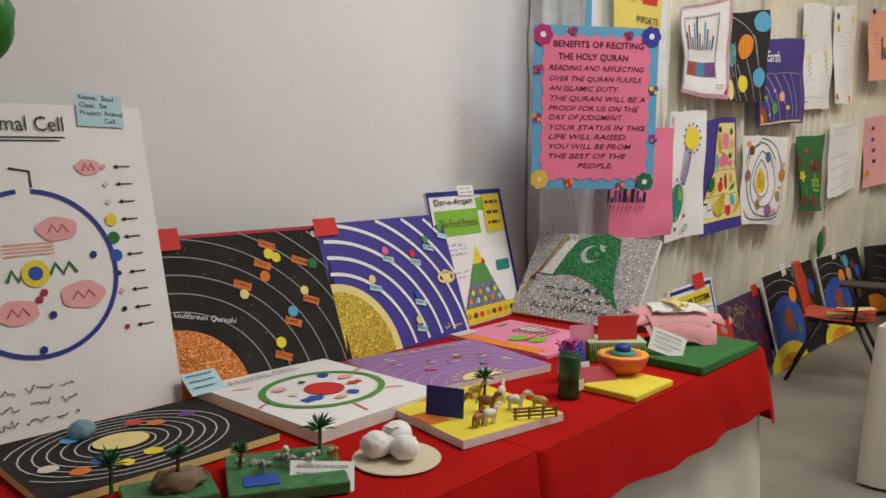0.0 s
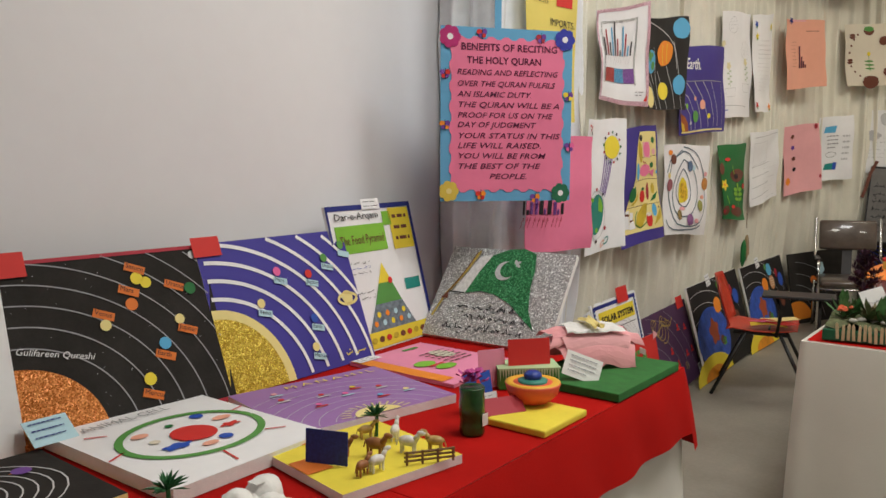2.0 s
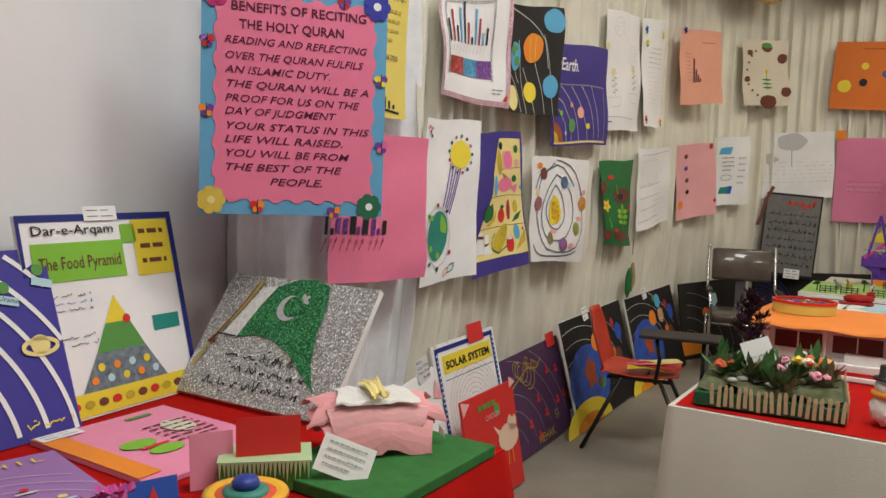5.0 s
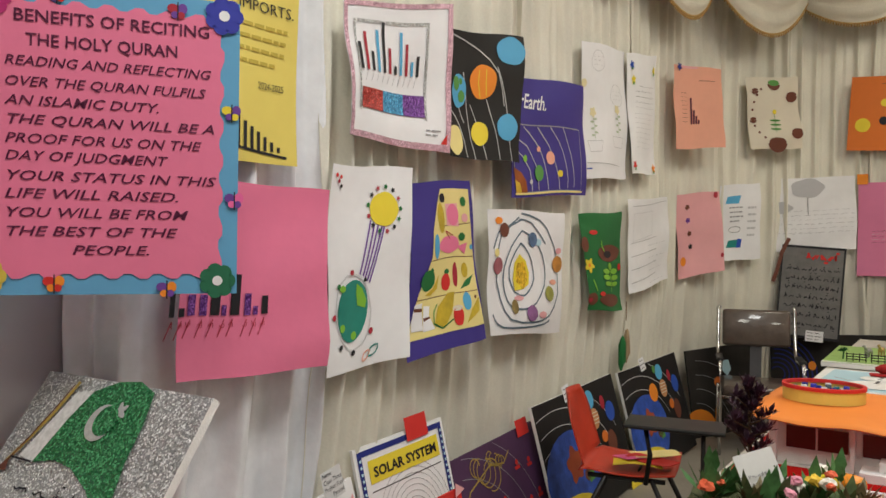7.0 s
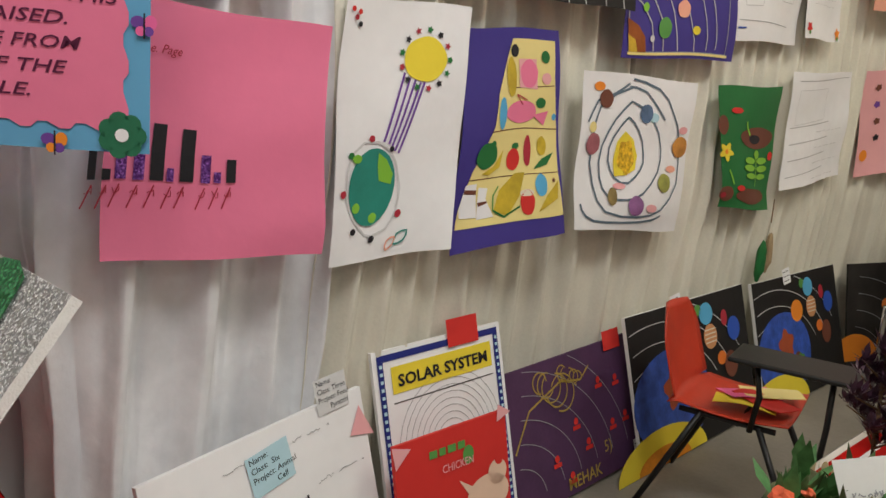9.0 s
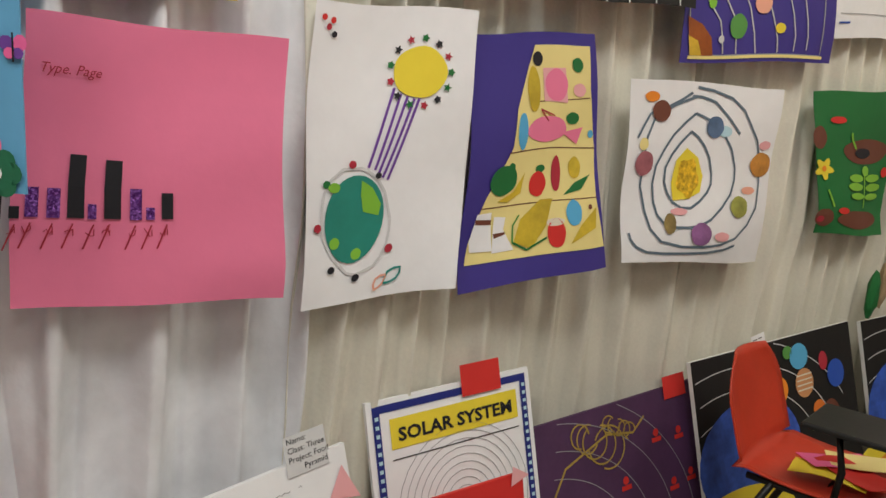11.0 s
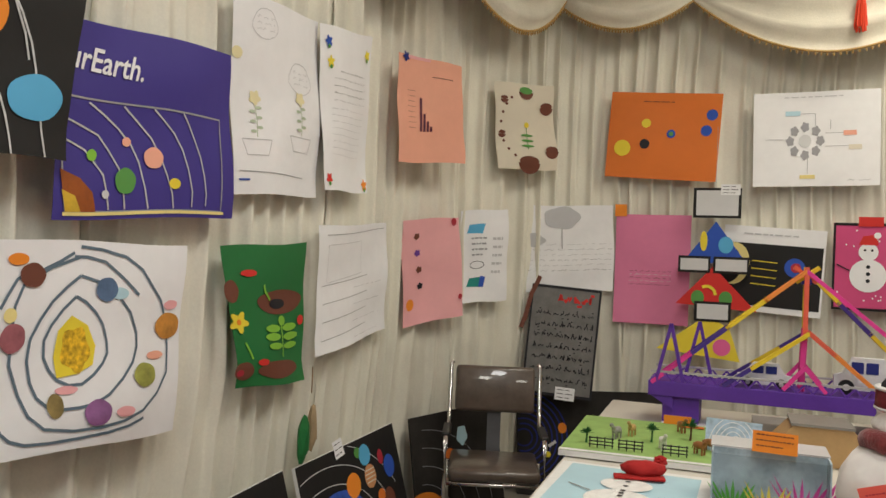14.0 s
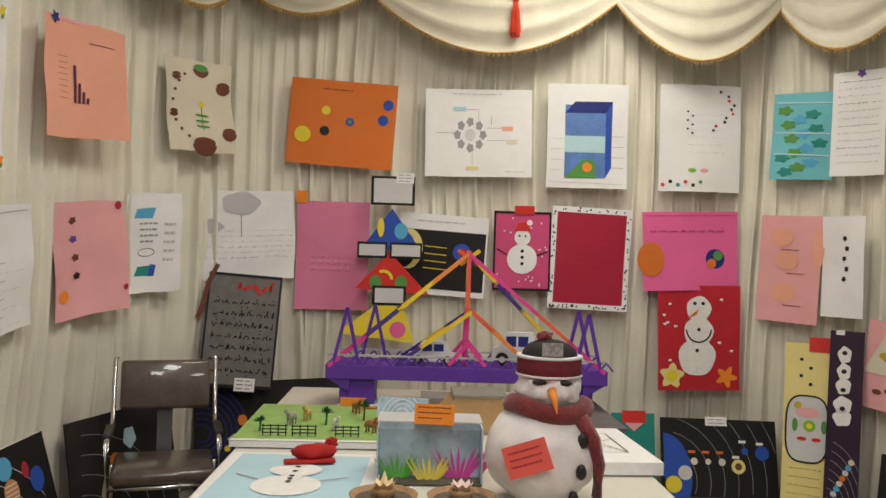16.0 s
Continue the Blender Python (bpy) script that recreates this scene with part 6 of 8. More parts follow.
# ---------------------------------------------------------------- flat boards and models on the red table
s = Sheet("board", laid(-1.645, 2.42, T1 + 0.03, 78), 0.57, 0.46, PURPLE, "purple solar system board with chalk orbits lying flat", "display board", thick=0.028, edge=FOAM)
for k in range(8):
    s.arc(.45, 1.08, .16 + .09 * k, .0025, FAINT, rv=.16 + .1 * k, a0=5, a1=175)
s.ell(.48, 1.0, .14, YELLOWP, rv=.14, a0=0, a1=180)
for k in range(13):
    a = radians(10 + 13 * k)
    s.line([(.48 + .16 * math.cos(a), 1 - .16 * math.sin(a)), (.48 + .22 * math.cos(a), 1 - .22 * math.sin(a))], .005, YELLOWP)
s.text("M A N A H I L", .3, .15, .03, YELLOW, fit=.62)
for u, v, c in ((.18, .35, RED), (.4, .42, RED), (.52, .5, PINKH), (.62, .4, YELLOW), (.75, .5, RED), (.3, .6, PINKH), (.66, .68, CYAN), (.84, .68, YELLOWP), (.2, .2, PINKL)):
    s.ell(u, v, .018, c, layer=3, name="bead"), s.rect(u - .04, v + .03, u + .04, v + .05, (RED, GREYP, PALEB)[int(u * 10) % 3], layer=2)
s.done()
s = Sheet("board", laid(-1.715, 2.985, T1 + 0.014, 90), 0.42, 0.5, paper("candy_pink", (0.82, 0.28, 0.45)), "pink board with green leaves lying flat", "display board", thick=0.012)
s.rect(.0, .0, .16, .9, ORANGEB), s.ell(.35, .5, .12, LIME, rv=.07), s.ell(.42, .66, .12, LIME, rv=.06), s.ell(.75, .4, .1, CREAM, rv=.12), s.rect(.3, .57, .5, .6, RED, layer=3), s.rect(.6, .08, .8, .12, LEAF), s.bars(.55, .3, .9, 6, .06, BROWN, 9, .3), s.tag(.15, .06, .12, .05, WHITE, 2)
s.done()
s = Sheet("board", laid(-1.71, 1.89, T1 + 0.038, 91), 0.49, 0.60, WHITE, "thick white foam animal cell board lying flat", "display board", thick=0.036, edge=FOAM)
s.text("ANIMAL CELL", .14, .14, .04, PENCIL, fit=.55), s.arc(.52, .52, .4, .022, LEAF, rv=.28, name="green_cell_wall", n=40)
s.ell(.52, .53, .13, RED), s.ell(.3, .38, .05, SALMON, rv=.03), s.ell(.7, .34, .04, BLUE), s.ell(.78, .45, .06, SALMON, rv=.03), s.ell(.74, .56, .06, RED, rv=.025, wob=.3), s.ell(.34, .62, .08, BLUE, rv=.035, wob=.2), s.ell(.5, .36, .025, GREEN), s.ell(.6, .68, .04, BLUE), s.ell(.48, .7, .05, SALMON, rv=.025), s.ell(.3, .5, .03, CREAM)
for a in ([(.0, .55), (.12, .5)], [(.9, .4), (1, .38)], [(.45, .82), (.42, .95)], [(.2, .25), (.1, .2)], [(.8, .75), (.9, .8)]):
    s.line(a, .006, RED)
s.done()
s = Sheet("board", laid(-1.735, 1.3, T1 + 0.024, 89), 0.60, 0.45, CHARC, "black board with a yellow sun and chalk orbits lying flat", "display board", thick=0.02, edge=YELLOWP)
for k in range(7):
    s.arc(.46, .48, .14 + .055 * k, .004, GREYP, rv=.15 + .055 * k)
s.ell(.46, .46, .12, YELLOWP, rv=.13, layer=3)
for u, v, c in ((.3, .25, CYAN), (.6, .22, RED), (.67, .32, ORANGE), (.2, .75, ORANGE), (.36, .8, YELLOW), (.5, .75, YELLOW), (.12, .6, CREAM), (.83, .3, VIOLET), (.3, .68, BLUE)):
    s.ell(u, v, .04, c, layer=4, name="half_bead"), s.poly([(u - .05, v), (u - .02, v + .02), (u - .01, v - .03)], ORANGE, layer=3)
s.done()
globe = tagged(part("globe_bead", blob_bm(0.035, (-1.86, 1.22, T1 + 0.045), (1, 1, 0.8), 0.02, 3), mat("globe_paint", (0.18, 0.32, 0.42), 0.45, 0.6, 25), smooth=True), "small painted globe bead on the orbit board", "model planet")

CARDW = mat("card_white", (0.75, 0.75, 0.73), 0.6, 0.05)
s = Sheet("name_card", leant(-1.93, 1.64, T1 + 0.041, 0.08, 55, 91, 0), 0.12, 0.09, PALEB, "pale blue name card on the foam board", "name card")
s.bars(.1, .15, .85, 3, .27, DKBLUE, 5, .18)
s.done()


def animal(x, y, z, rz, colour, size=1.0, kind="cow"):
    """A small plastic animal: barrel body, neck, head, four legs and a tail."""
    k = 0.03 * size
    root = thing("toy_animal", pose(x, y, z, 0, 0, rz), "small plastic farm animal standing on a model", "toy animal", "toy animals")
    m = mat("toy_" + colour, {"brown": (0.30, 0.12, 0.04), "white": (0.72, 0.70, 0.66), "tan": (0.50, 0.33, 0.12), "grey": (0.3, 0.29, 0.27)}[colour], 0.4, 0.25, 60)
    bm = blob_bm(k * 0.55, (0, 0, k * 0.95), (1.5, 0.75, 0.8), 0.08, x * 9, 2)
    tube_bm([(k * 0.6, 0, k * 1.1), (k * 0.95, 0, k * 1.6)], [k * 0.25, k * 0.17], 7, bm)
    part("body", bm, m, root, smooth=True)
    part("head", blob_bm(k * 0.26, (k * 1.1, 0, k * 1.65), (1.4, 0.8, 0.8), 0.05, 1, 2), m, root, smooth=True)
    for sx in (-0.5, 0.5):
        for sy in (-0.2, 0.2):
            part("leg", tube_bm([(sx * k, sy * k, 0), (sx * k, sy * k, k * 0.9)], k * 0.11, 6), m, root)
    part("tail", tube_bm([(-k * 0.8, 0, k * 1.1), (-k * 1.0, 0, k * 0.5)], k * 0.05, 5), m, root)


PALM = mat("plastic_palm", (0.03, 0.14, 0.05), 0.45, 0.3, 40)
BARK = mat("brown_bark", (0.14, 0.08, 0.04), 0.7, 0.3, 60)


def palm(x, y, z, h, seed):
    root = thing("toy_tree", pose(x, y, z), "small green plastic tree standing on a model", "toy tree", "toy trees")
    part("trunk", tube_bm([(0, 0, 0), (0.003, 0, h * 0.5), (0, 0.002, h * 0.7)], [0.006, 0.005, 0.004], 7), PALM if seed % 2 else BARK, root)
    r = random.Random(seed)
    bm = bmesh.new()
    for k in range(46):
        a, e, ln = r.uniform(0, 6.28), r.uniform(0.1, 1.4), h * r.uniform(0.3, 0.5)
        d = Vector((math.cos(a) * math.cos(e), math.sin(a) * math.cos(e), math.sin(e)))
        b = Vector((0, 0, h * 0.55))
        sd = d.cross(Vector((0.3, 0.2, 1))).normalized() * 0.0035
        p1, p2 = b + d * ln * 0.6, b + d * ln - Vector((0, 0, ln * 0.12))
        v = [bm.verts.new(q) for q in (b + sd * 0.4, b - sd * 0.4, p1 - sd, p2, p1 + sd)]
        bm.faces.new(v)
    part("leaves", bm, PALM, root)


# yellow farm model
s = Sheet("farm_model", laid(-1.25, 2.10, T1 + 0.026, 80), 0.37, 0.37, mat("yellow_sponge", (0.80, 0.66, 0.06), 0.7, 0.08), "yellow-topped foam base of a farm model", "model", thick=0.024, edge=FOAM)
s.ell(.35, .02, .15, ORANGEB, rv=.1, layer=1), s.rect(.0, .35, .2, .6, ORANGE)
s.done()
yz = T1 + 0.029
s = Sheet("blue_card", leant(-1.26, 1.985, yz, 0.085, 4, 20, 0), 0.115, 0.085, mat("blue_glitter_card", (0.015, 0.03, 0.22), 0.5, 0.3, 120), "dark blue card standing on the farm model", "card", thick=0.003)
s.done()
for x, y, rz, c, sz in ((-1.27, 2.05, 40, "brown", 1.0), (-1.20, 2.10, 10, "brown", 1.2), (-1.13, 2.03, 80, "white", 1.0), (-1.15, 2.17, 20, "white", 1.1), (-1.10, 2.22, 200, "tan", 1.0), (-1.24, 2.22, 120, "white", 1.0), (-1.31, 2.18, 60, "tan", 0.9), (-1.14, 1.99, 95, "brown", 0.9)):
    animal(x, y, yz, rz, c, sz)
palm(-1.30, 2.21, yz, 0.10, 3)


def rail_fence(x, y, z, rz, w, h, material, label="small brown rail fence on a model", n=3):
    root = thing("toy_fence", pose(x, y, z, 0, 0, rz), label, "toy fence", "toy fences")
    for k in range(4):
        part("post", box_bm(0.005, 0.005, h, ((k / 3 - 0.5) * w, 0, 0)), material, root)
    for k in range(n):
        part("rail", tube_bm([(-w / 2 - 0.006, 0.004, h * (0.25 + 0.3 * k)), (0, 0.003, h * (0.27 + 0.3 * k)), (w / 2 + 0.006, 0.004, h * (0.25 + 0.3 * k))], 0.003, 6), material, root)


TWIG = mat("twig_brown", (0.22, 0.13, 0.06), 0.7, 0.3, 50)
rail_fence(-1.06, 2.15, yz, 55, 0.12, 0.035, TWIG)

# cotton balls on a card plate
root = thing("cotton_plate", pose(-1.185, 1.725, T1 + 0.003), "cream card plate with cotton balls", "model")
part("plate", lathe_bm([(0.112, 0), (0.114, 0.002), (0.112, 0.004)], 40), mat("cream_card", (0.66, 0.58, 0.44), 0.7, 0.06), root)
for x, y, r in ((-0.035, -0.04, 0.038), (-0.035, 0.035, 0.042), (0.03, 0.0, 0.036), (-0.03, 0.0, 0.03)):
    part("cotton_ball", blob_bm(r, (x, y, r * 0.92 + 0.003), (1, 1, 0.9), 0.08, x * 50 + y, 3), COTTON, root, smooth=True)
part("paper_slip", box_bm(0.03, 0.025, 0.002, (-0.03, 0.01, 0.074)), CARDW, root)

# green bottle vase
root = thing("bottle_vase", pose(-1.15, 2.45, T1), "green painted bottle vase with pink paper flowers", "vase")
part("bottle", lathe_bm([(0.034, 0), (0.037, 0.008), (0.036, 0.03), (0.034, 0.045), (0.037, 0.06), (0.037, 0.1), (0.035, 0.115), (0.037, 0.135), (0.035, 0.14), (0.032, 0.136)], 28), mat("dark_green_gloss", (0.012, 0.07, 0.015), 0.25, 0.3, 30, coat=0.4), root, smooth=True)
part("paper_label", box_bm(0.002, 0.026, 0.034, (0.0385, 0.01, 0.03)), CARDW, root)
bm = bmesh.new()
rr = random.Random(5)
for k in range(16):
    a, r = rr.uniform(0, 6.28), rr.uniform(0.005, 0.04)
    p = Vector((r * math.cos(a), r * math.sin(a), 0.145 + rr.uniform(0, 0.03)))
    for j in range(4):
        b = rr.uniform(0, 6.28)
        q = [bm.verts.new(p + Vector((0.016 * math.cos(b + w) * s1, 0.016 * math.sin(b + w) * s1, z1))) for w, s1, z1 in ((0, 0.1, 0), (0.5, 1, 0.008), (0, 1.3, 0.014), (-0.5, 1, 0.006))]
        bm.faces.new(q)
part("flowers", bm, mat("magenta_tissue", (0.55, 0.05, 0.30), 0.6, 0.3), root, "pink paper flowers")

# bowl on a yellow sponge
SPONGE = MATS["yellow_sponge"]
tagged(part("yellow_sponge", box_bm(0.20, 0.25, 0.022, (-1.06, 2.66, T1 + 0.001), 0.005), SPONGE), "folded yellow sheet under the bowl", "sheet")
root = thing("model_bowl", pose(-1.13, 2.745, T1 + 0.024), "orange bowl model with yellow inside and a blue ball", "model")
part("bowl", lathe_bm([(0.035, 0), (0.05, 0.004), (0.078, 0.03), (0.088, 0.062), (0.086, 0.066)], 36), mat("coral_clay", (0.72, 0.10, 0.05), 0.45, 0.12), root, smooth=True)
part("filling", lathe_bm([(0.084, 0.058), (0.086, 0.067), (0.07, 0.07), (0.05, 0.06), (0.02, 0.058)], 36), mat("yellow_clay", (0.82, 0.45, 0.04), 0.45, 0.1), root, smooth=True)
part("blue_ring", lathe_bm([(0.045, 0.058), (0.047, 0.072), (0.03, 0.078), (0.012, 0.07)], 24), mat("green_clay", (0.05, 0.25, 0.2), 0.45), root, smooth=True)
part("blue_ball", blob_bm(0.026, (0, 0, 0.085), (1.1, 1.1, 0.7), 0.03, 2), mat("blue_clay", (0.02, 0.05, 0.30), 0.4), root, smooth=True)
s = Sheet("red_card", leant(-1.13, 2.60, T1 + 0.024, 0.06, 50, 60, 0), 0.13, 0.06, MAROON, "dark red folded card before the bowl", "card", thick=0.003)
s.done()
s = Sheet("blue_card", leant(-1.22, 2.60, T1 + 0.004, 0.13, 15, 70, 0), 0.10, 0.13, BLUE, "blue and red card standing behind the vase", "card", thick=0.003)
s.poly([(.5, .1), (.1, .95), (.9, .95)], RED), s.poly([(.5, .3), (.25, .85), (.75, .85)], BLUE, layer=2), s.tag(.75, .6, .07, .022, WHITE, 1)
s.done()

# grass box with a red card
root = thing("grass_box", pose(-1.29, 2.96, T1 + 0.003, 0, 0, 43), "green paper grass box with a white scalloped rim", "model")
part("box", box_bm(0.21, 0.12, 0.07, (0, 0, 0), 0.004), mat("grass_green", (0.05, 0.22, 0.03), 0.6, 0.35, 40), root)
bm = bmesh.new()
for k in range(22):
    x = -0.1 + 0.0095 * k
    v = [bm.verts.new(p) for p in ((x - 0.004, -0.0625, 0.072), (x + 0.004, -0.0625, 0.072), (x + 0.002 * math.sin(k), -0.0635, 0.03 + 0.012 * math.sin(k * 2.3)))]
    bm.faces.new(v)
part("paper_grass", bm, mat("pale_green_paper", (0.45, 0.62, 0.35), 0.6), root)
part("lid", box_bm(0.215, 0.125, 0.004, (0, 0, 0.0705)), mat("pale_green_paper", (0.45, 0.62, 0.35), 0.6), root)
s = Sheet("red_card", leant(-1.27, 2.95, T1 + 0.078, 0.09, 8, 50, 0), 0.15, 0.09, RED, "plain red card standing on the grass box", "card", thick=0.002)
s.done()
s = Sheet("pink_card", leant(-1.36, 2.86, T1 + 0.004, 0.13, 8, 60, 0), 0.10, 0.13, paper("candy_pink2", (0.78, 0.3, 0.42)), "pink card standing beside the grass box", "card", thick=0.002)
s.done()

# green slab with the pink paper model
part_slab = tagged(part("green_slab", box_bm(0.37, 0.50, 0.03, (-1.125, 3.21, T1 + 0.002), 0.004), mat("green_felt", (0.025, 0.15, 0.03), 0.8, 0.2, 25)), "green felt-covered slab at the table's end", "base board")
root = thing("paper_model", pose(-1.21, 3.27, T1 + 0.033, 0, 0, 140), "crumpled pink and white paper pyramid model", "paper model")


def folded_paper(w, d, hgt, drop, seed, lift=0.0):
    """A creased sheet laid over a ridge: flat on top, with flaps that hang down on two sides."""
    bm = bmesh.new()
    n = 18
    g = [[bm.verts.new((0, 0, 0)) for j in range(n + 1)] for i in range(n + 1)]
    for i in range(n + 1):
        for j in range(n + 1):
            u, t2 = 2 * i / n - 1, 2 * j / n - 1
            fall = max(0.0, abs(u) - 0.45) / 0.55
            crease = 0.5 * noise.noise(Vector((u * 1.8 + seed, t2 * 1.8, seed))) + 0.35 * abs(noise.noise(Vector((u * 4 + seed, t2 * 4 - u * 2, seed + 5))))
            x = w / 2 * u * (1 - 0.35 * fall) + 0.015 * crease
            y = d / 2 * t2 * (1 + 0.12 * math.sin(3 * u + seed))
            g[i][j].co = (x, y, lift + max(0.001, hgt - drop * fall - 0.25 * hgt * t2 * t2 * (seed % 2) + 0.045 * crease * (0.4 + fall)))
    for i in range(n):
        for j in range(n):
            bm.faces.new((g[i][j], g[i + 1][j], g[i + 1][j + 1], g[i][j + 1]))
    return bm


TISSUE = paper("tissue_pink", (0.80, 0.36, 0.38))
part("pink_sheet", folded_paper(0.36, 0.30, 0.095, 0.09, 1.0), TISSUE, root)
part("pink_sheet", folded_paper(0.30, 0.24, 0.105, 0.07, 2.3, 0.012), PINKL, root)
part("pink_sheet", folded_paper(0.22, 0.33, 0.108, 0.03, 4.6, 0.016), TISSUE, root)
part("white_sheet", folded_paper(0.24, 0.20, 0.012, 0.02, 3.7, 0.125), CARDW, root)
part("yellow_sheet", folded_paper(0.26, 0.05, 0.01, 0.012, 6.2, 0.142), YELLOWP, root)
for k in range(4):
    part("label_slip", box_bm(0.045, 0.002, 0.02, (-0.12 + 0.075 * k, -0.155 + 0.004 * k, 0.05 + 0.014 * (k % 2))), RED if k % 2 else CARDW, root)
s = Sheet("name_card", leant(-1.10, 3.03, T1 + 0.034, 0.09, 30, 48, 24), 0.13, 0.09, CARDW, "white printed name card leaning on the paper model", "name card")
s.bars(.12, .15, .85, 4, .2, PENCIL, 5, .22)
s.done()

# green diorama near the table edge
root = thing("diorama", pose(-1.285, 1.455, T1 + 0.002, 0, 0, 60), "green diorama tray with toy trees and animals", "model")
part("tray", box_bm(0.27, 0.24, 0.03, (0, 0, 0), 0.004), mat("diorama_green", (0.05, 0.18, 0.06), 0.6, 0.4, 30), root)
part("pond", box_bm(0.08, 0.06, 0.003, (-0.06, -0.06, 0.03)), BLUE, root)
for k in range(7):
    part("stone", blob_bm(0.011, (-0.1 + 0.03 * k, 0.06 - 0.02 * (k % 3), 0.036), (1.2, 1, 0.8), 0.2, k, 1), mat("pebble", (0.4, 0.38, 0.34), 0.7, 0.3), root)
dz = T1 + 0.033
palm(-1.30, 1.57, dz, 0.11, 11)
palm(-1.36, 1.38, dz, 0.07, 12)
for x, y, c in ((-1.25, 1.50, "white"), (-1.29, 1.46, "grey"), (-1.33, 1.49, "white"), (-1.24, 1.56, "tan"), (-1.30, 1.40, "grey")):
    animal(x, y, dz, 300 * x, c, 0.75)
s = Sheet("name_card", leant(-1.165, 1.475, T1 + 0.002, 0.08, 55, 58, 8), 0.15, 0.085, CARDW, "white printed card leaning on the diorama", "name card")
s.bars(.1, .15, .9, 3, .25, PENCIL, 5, .2)
s.done()
root = thing("diorama", pose(-1.40, 1.22, T1 + 0.002, 0, 0, 70), "brown clay island with a palm tree", "model")
part("base", box_bm(0.20, 0.14, 0.02, (0, 0, 0), 0.004), MATS["diorama_green"], root)
part("mound", blob_bm(0.045, (0.02, 0, 0.035), (1.3, 1, 0.6), 0.2, 4), mat("brown_clay", (0.2, 0.14, 0.09), 0.8, 0.3), root, smooth=True)
palm(-1.385, 1.235, T1 + 0.055, 0.08, 14)
palm(-1.47, 1.12, T1 + 0.02, 0.12, 17)


# ---------------------------------------------------------------- things on the near white table
T2 = T1 + 0.006
root = thing("garden_model", pose(-0.44, 4.55, T2, 0, 0, 7), "model garden tray behind a wooden stick fence", "model")
part("tray", box_bm(0.46, 0.46, 0.05, (0, 0, 0), 0.006), mat("tray_green", (0.012, 0.09, 0.04), 0.4, 0.2, 20), root)
bm = bmesh.new()
n = 18
g = [[bm.verts.new((0.44 * (i / n - 0.5), 0.44 * (j / n - 0.5), 0.05 + 0.035 * max(0, noise.noise(Vector((i * 0.35, j * 0.3, 4))) + 0.35))) for j in range(n + 1)] for i in range(n + 1)]
for i in range(n):
    for j in range(n):
        bm.faces.new((g[i][j], g[i + 1][j], g[i + 1][j + 1], g[i][j + 1]))
part("soil", bm, mat("mossy_soil", (0.09, 0.10, 0.045), 0.9, 0.5, 40), root, smooth=True)
STICK = mat("ice_lolly_stick", (0.55, 0.42, 0.25), 0.65, 0.15, 30)


def picket_mesh():
    bm = bmesh.new()
    prof = [(-0.006, 0), (0.006, 0), (0.006, 0.062), (0.0035, 0.069), (0, 0.071), (-0.0035, 0.069), (-0.006, 0.062)]
    f = [bm.verts.new((x, -0.0012, z)) for x, z in prof]
    b = [bm.verts.new((x, 0.0012, z)) for x, z in prof]
    bm.faces.new(f), bm.faces.new(b[::-1])
    for k in range(7):
        bm.faces.new((f[k], b[k], b[(k + 1) % 7], f[(k + 1) % 7]))
    me = bpy.data.meshes.new("picket")
    bm.to_mesh(me)
    bm.free()
    me.materials.append(STICK)
    return me


PICKET = picket_mesh()
spots = [(-0.19 + 0.0205 * k, -0.236, 0) for k in range(1, 21)] + [(0.234, -0.22 + 0.0215 * k, 90) for k in range(21)] + [(-0.19 + 0.0205 * k, 0.236, 0) for k in range(19)]
rr = random.Random(2)
for x, y, rz in spots:
    ob = new("picket", PICKET)
    ob.parent = root
    ob.matrix_basis = pose(x, y, 0.008 + rr.uniform(-0.003, 0.005), rr.uniform(-3, 3), rr.uniform(-4, 4), rz)


def leaf_tuft(bm, at, n, size, r, up=0.5):
    for _ in range(n):
        a, e = r.uniform(0, 6.28), r.uniform(0.0, 1.4) * up
        d = Vector((math.cos(a) * math.cos(e), math.sin(a) * math.cos(e), math.sin(e) + 0.25))
        ln = size * r.uniform(0.6, 1.2)
        sd = d.cross(Vector((0.1, 0.3, 1))).normalized() * ln * 0.22
        p = Vector(at) + d * ln * r.uniform(0, 0.5)
        bm.faces.new([bm.verts.new(q) for q in (p, p + d * ln * 0.5 + sd, p + d * ln, p + d * ln * 0.5 - sd)])


for name, colour, count, size, ups in (("bush", (0.09, 0.13, 0.05), 30, 0.05, 1.0), ("shrub", (0.24, 0.20, 0.11), 30, 0.045, 0.9), ("grass_tuft", (0.07, 0.19, 0.06), 18, 0.065, 1.3)):
    for k in range(8):
        bm = bmesh.new()
        leaf_tuft(bm, (rr.uniform(-0.21, 0.18), rr.uniform(-0.2, 0.2), 0.068), count, size, rr, ups)
        part(name, bm, mat("garden_" + name, colour, 0.6, 0.4, 30), root)
for k in range(16):
    c = (("coral_petal", (0.7, 0.12, 0.05)), ("pink_petal", (0.75, 0.3, 0.4)), ("white_petal", (0.75, 0.72, 0.65)), ("yellow_petal", (0.75, 0.5, 0.05)))[k % 4]
    part("flower", blob_bm(0.012 + 0.004 * (k % 3), (rr.uniform(-0.17, 0.17), rr.uniform(-0.19, 0.19), 0.11 + 0.03 * rr.random()), (1, 1, 0.7), 0.35, k, 2), mat(c[0], c[1], 0.6, 0.2, 50), root)
for k in range(8):
    part("pebble", blob_bm(0.014, (-0.12 + 0.03 * k, -0.12 + 0.04 * (k % 4), 0.075), (1.3, 1, 0.7), 0.15, k, 2), mat("pebble", (0.4, 0.38, 0.34), 0.7, 0.3), root, smooth=True)
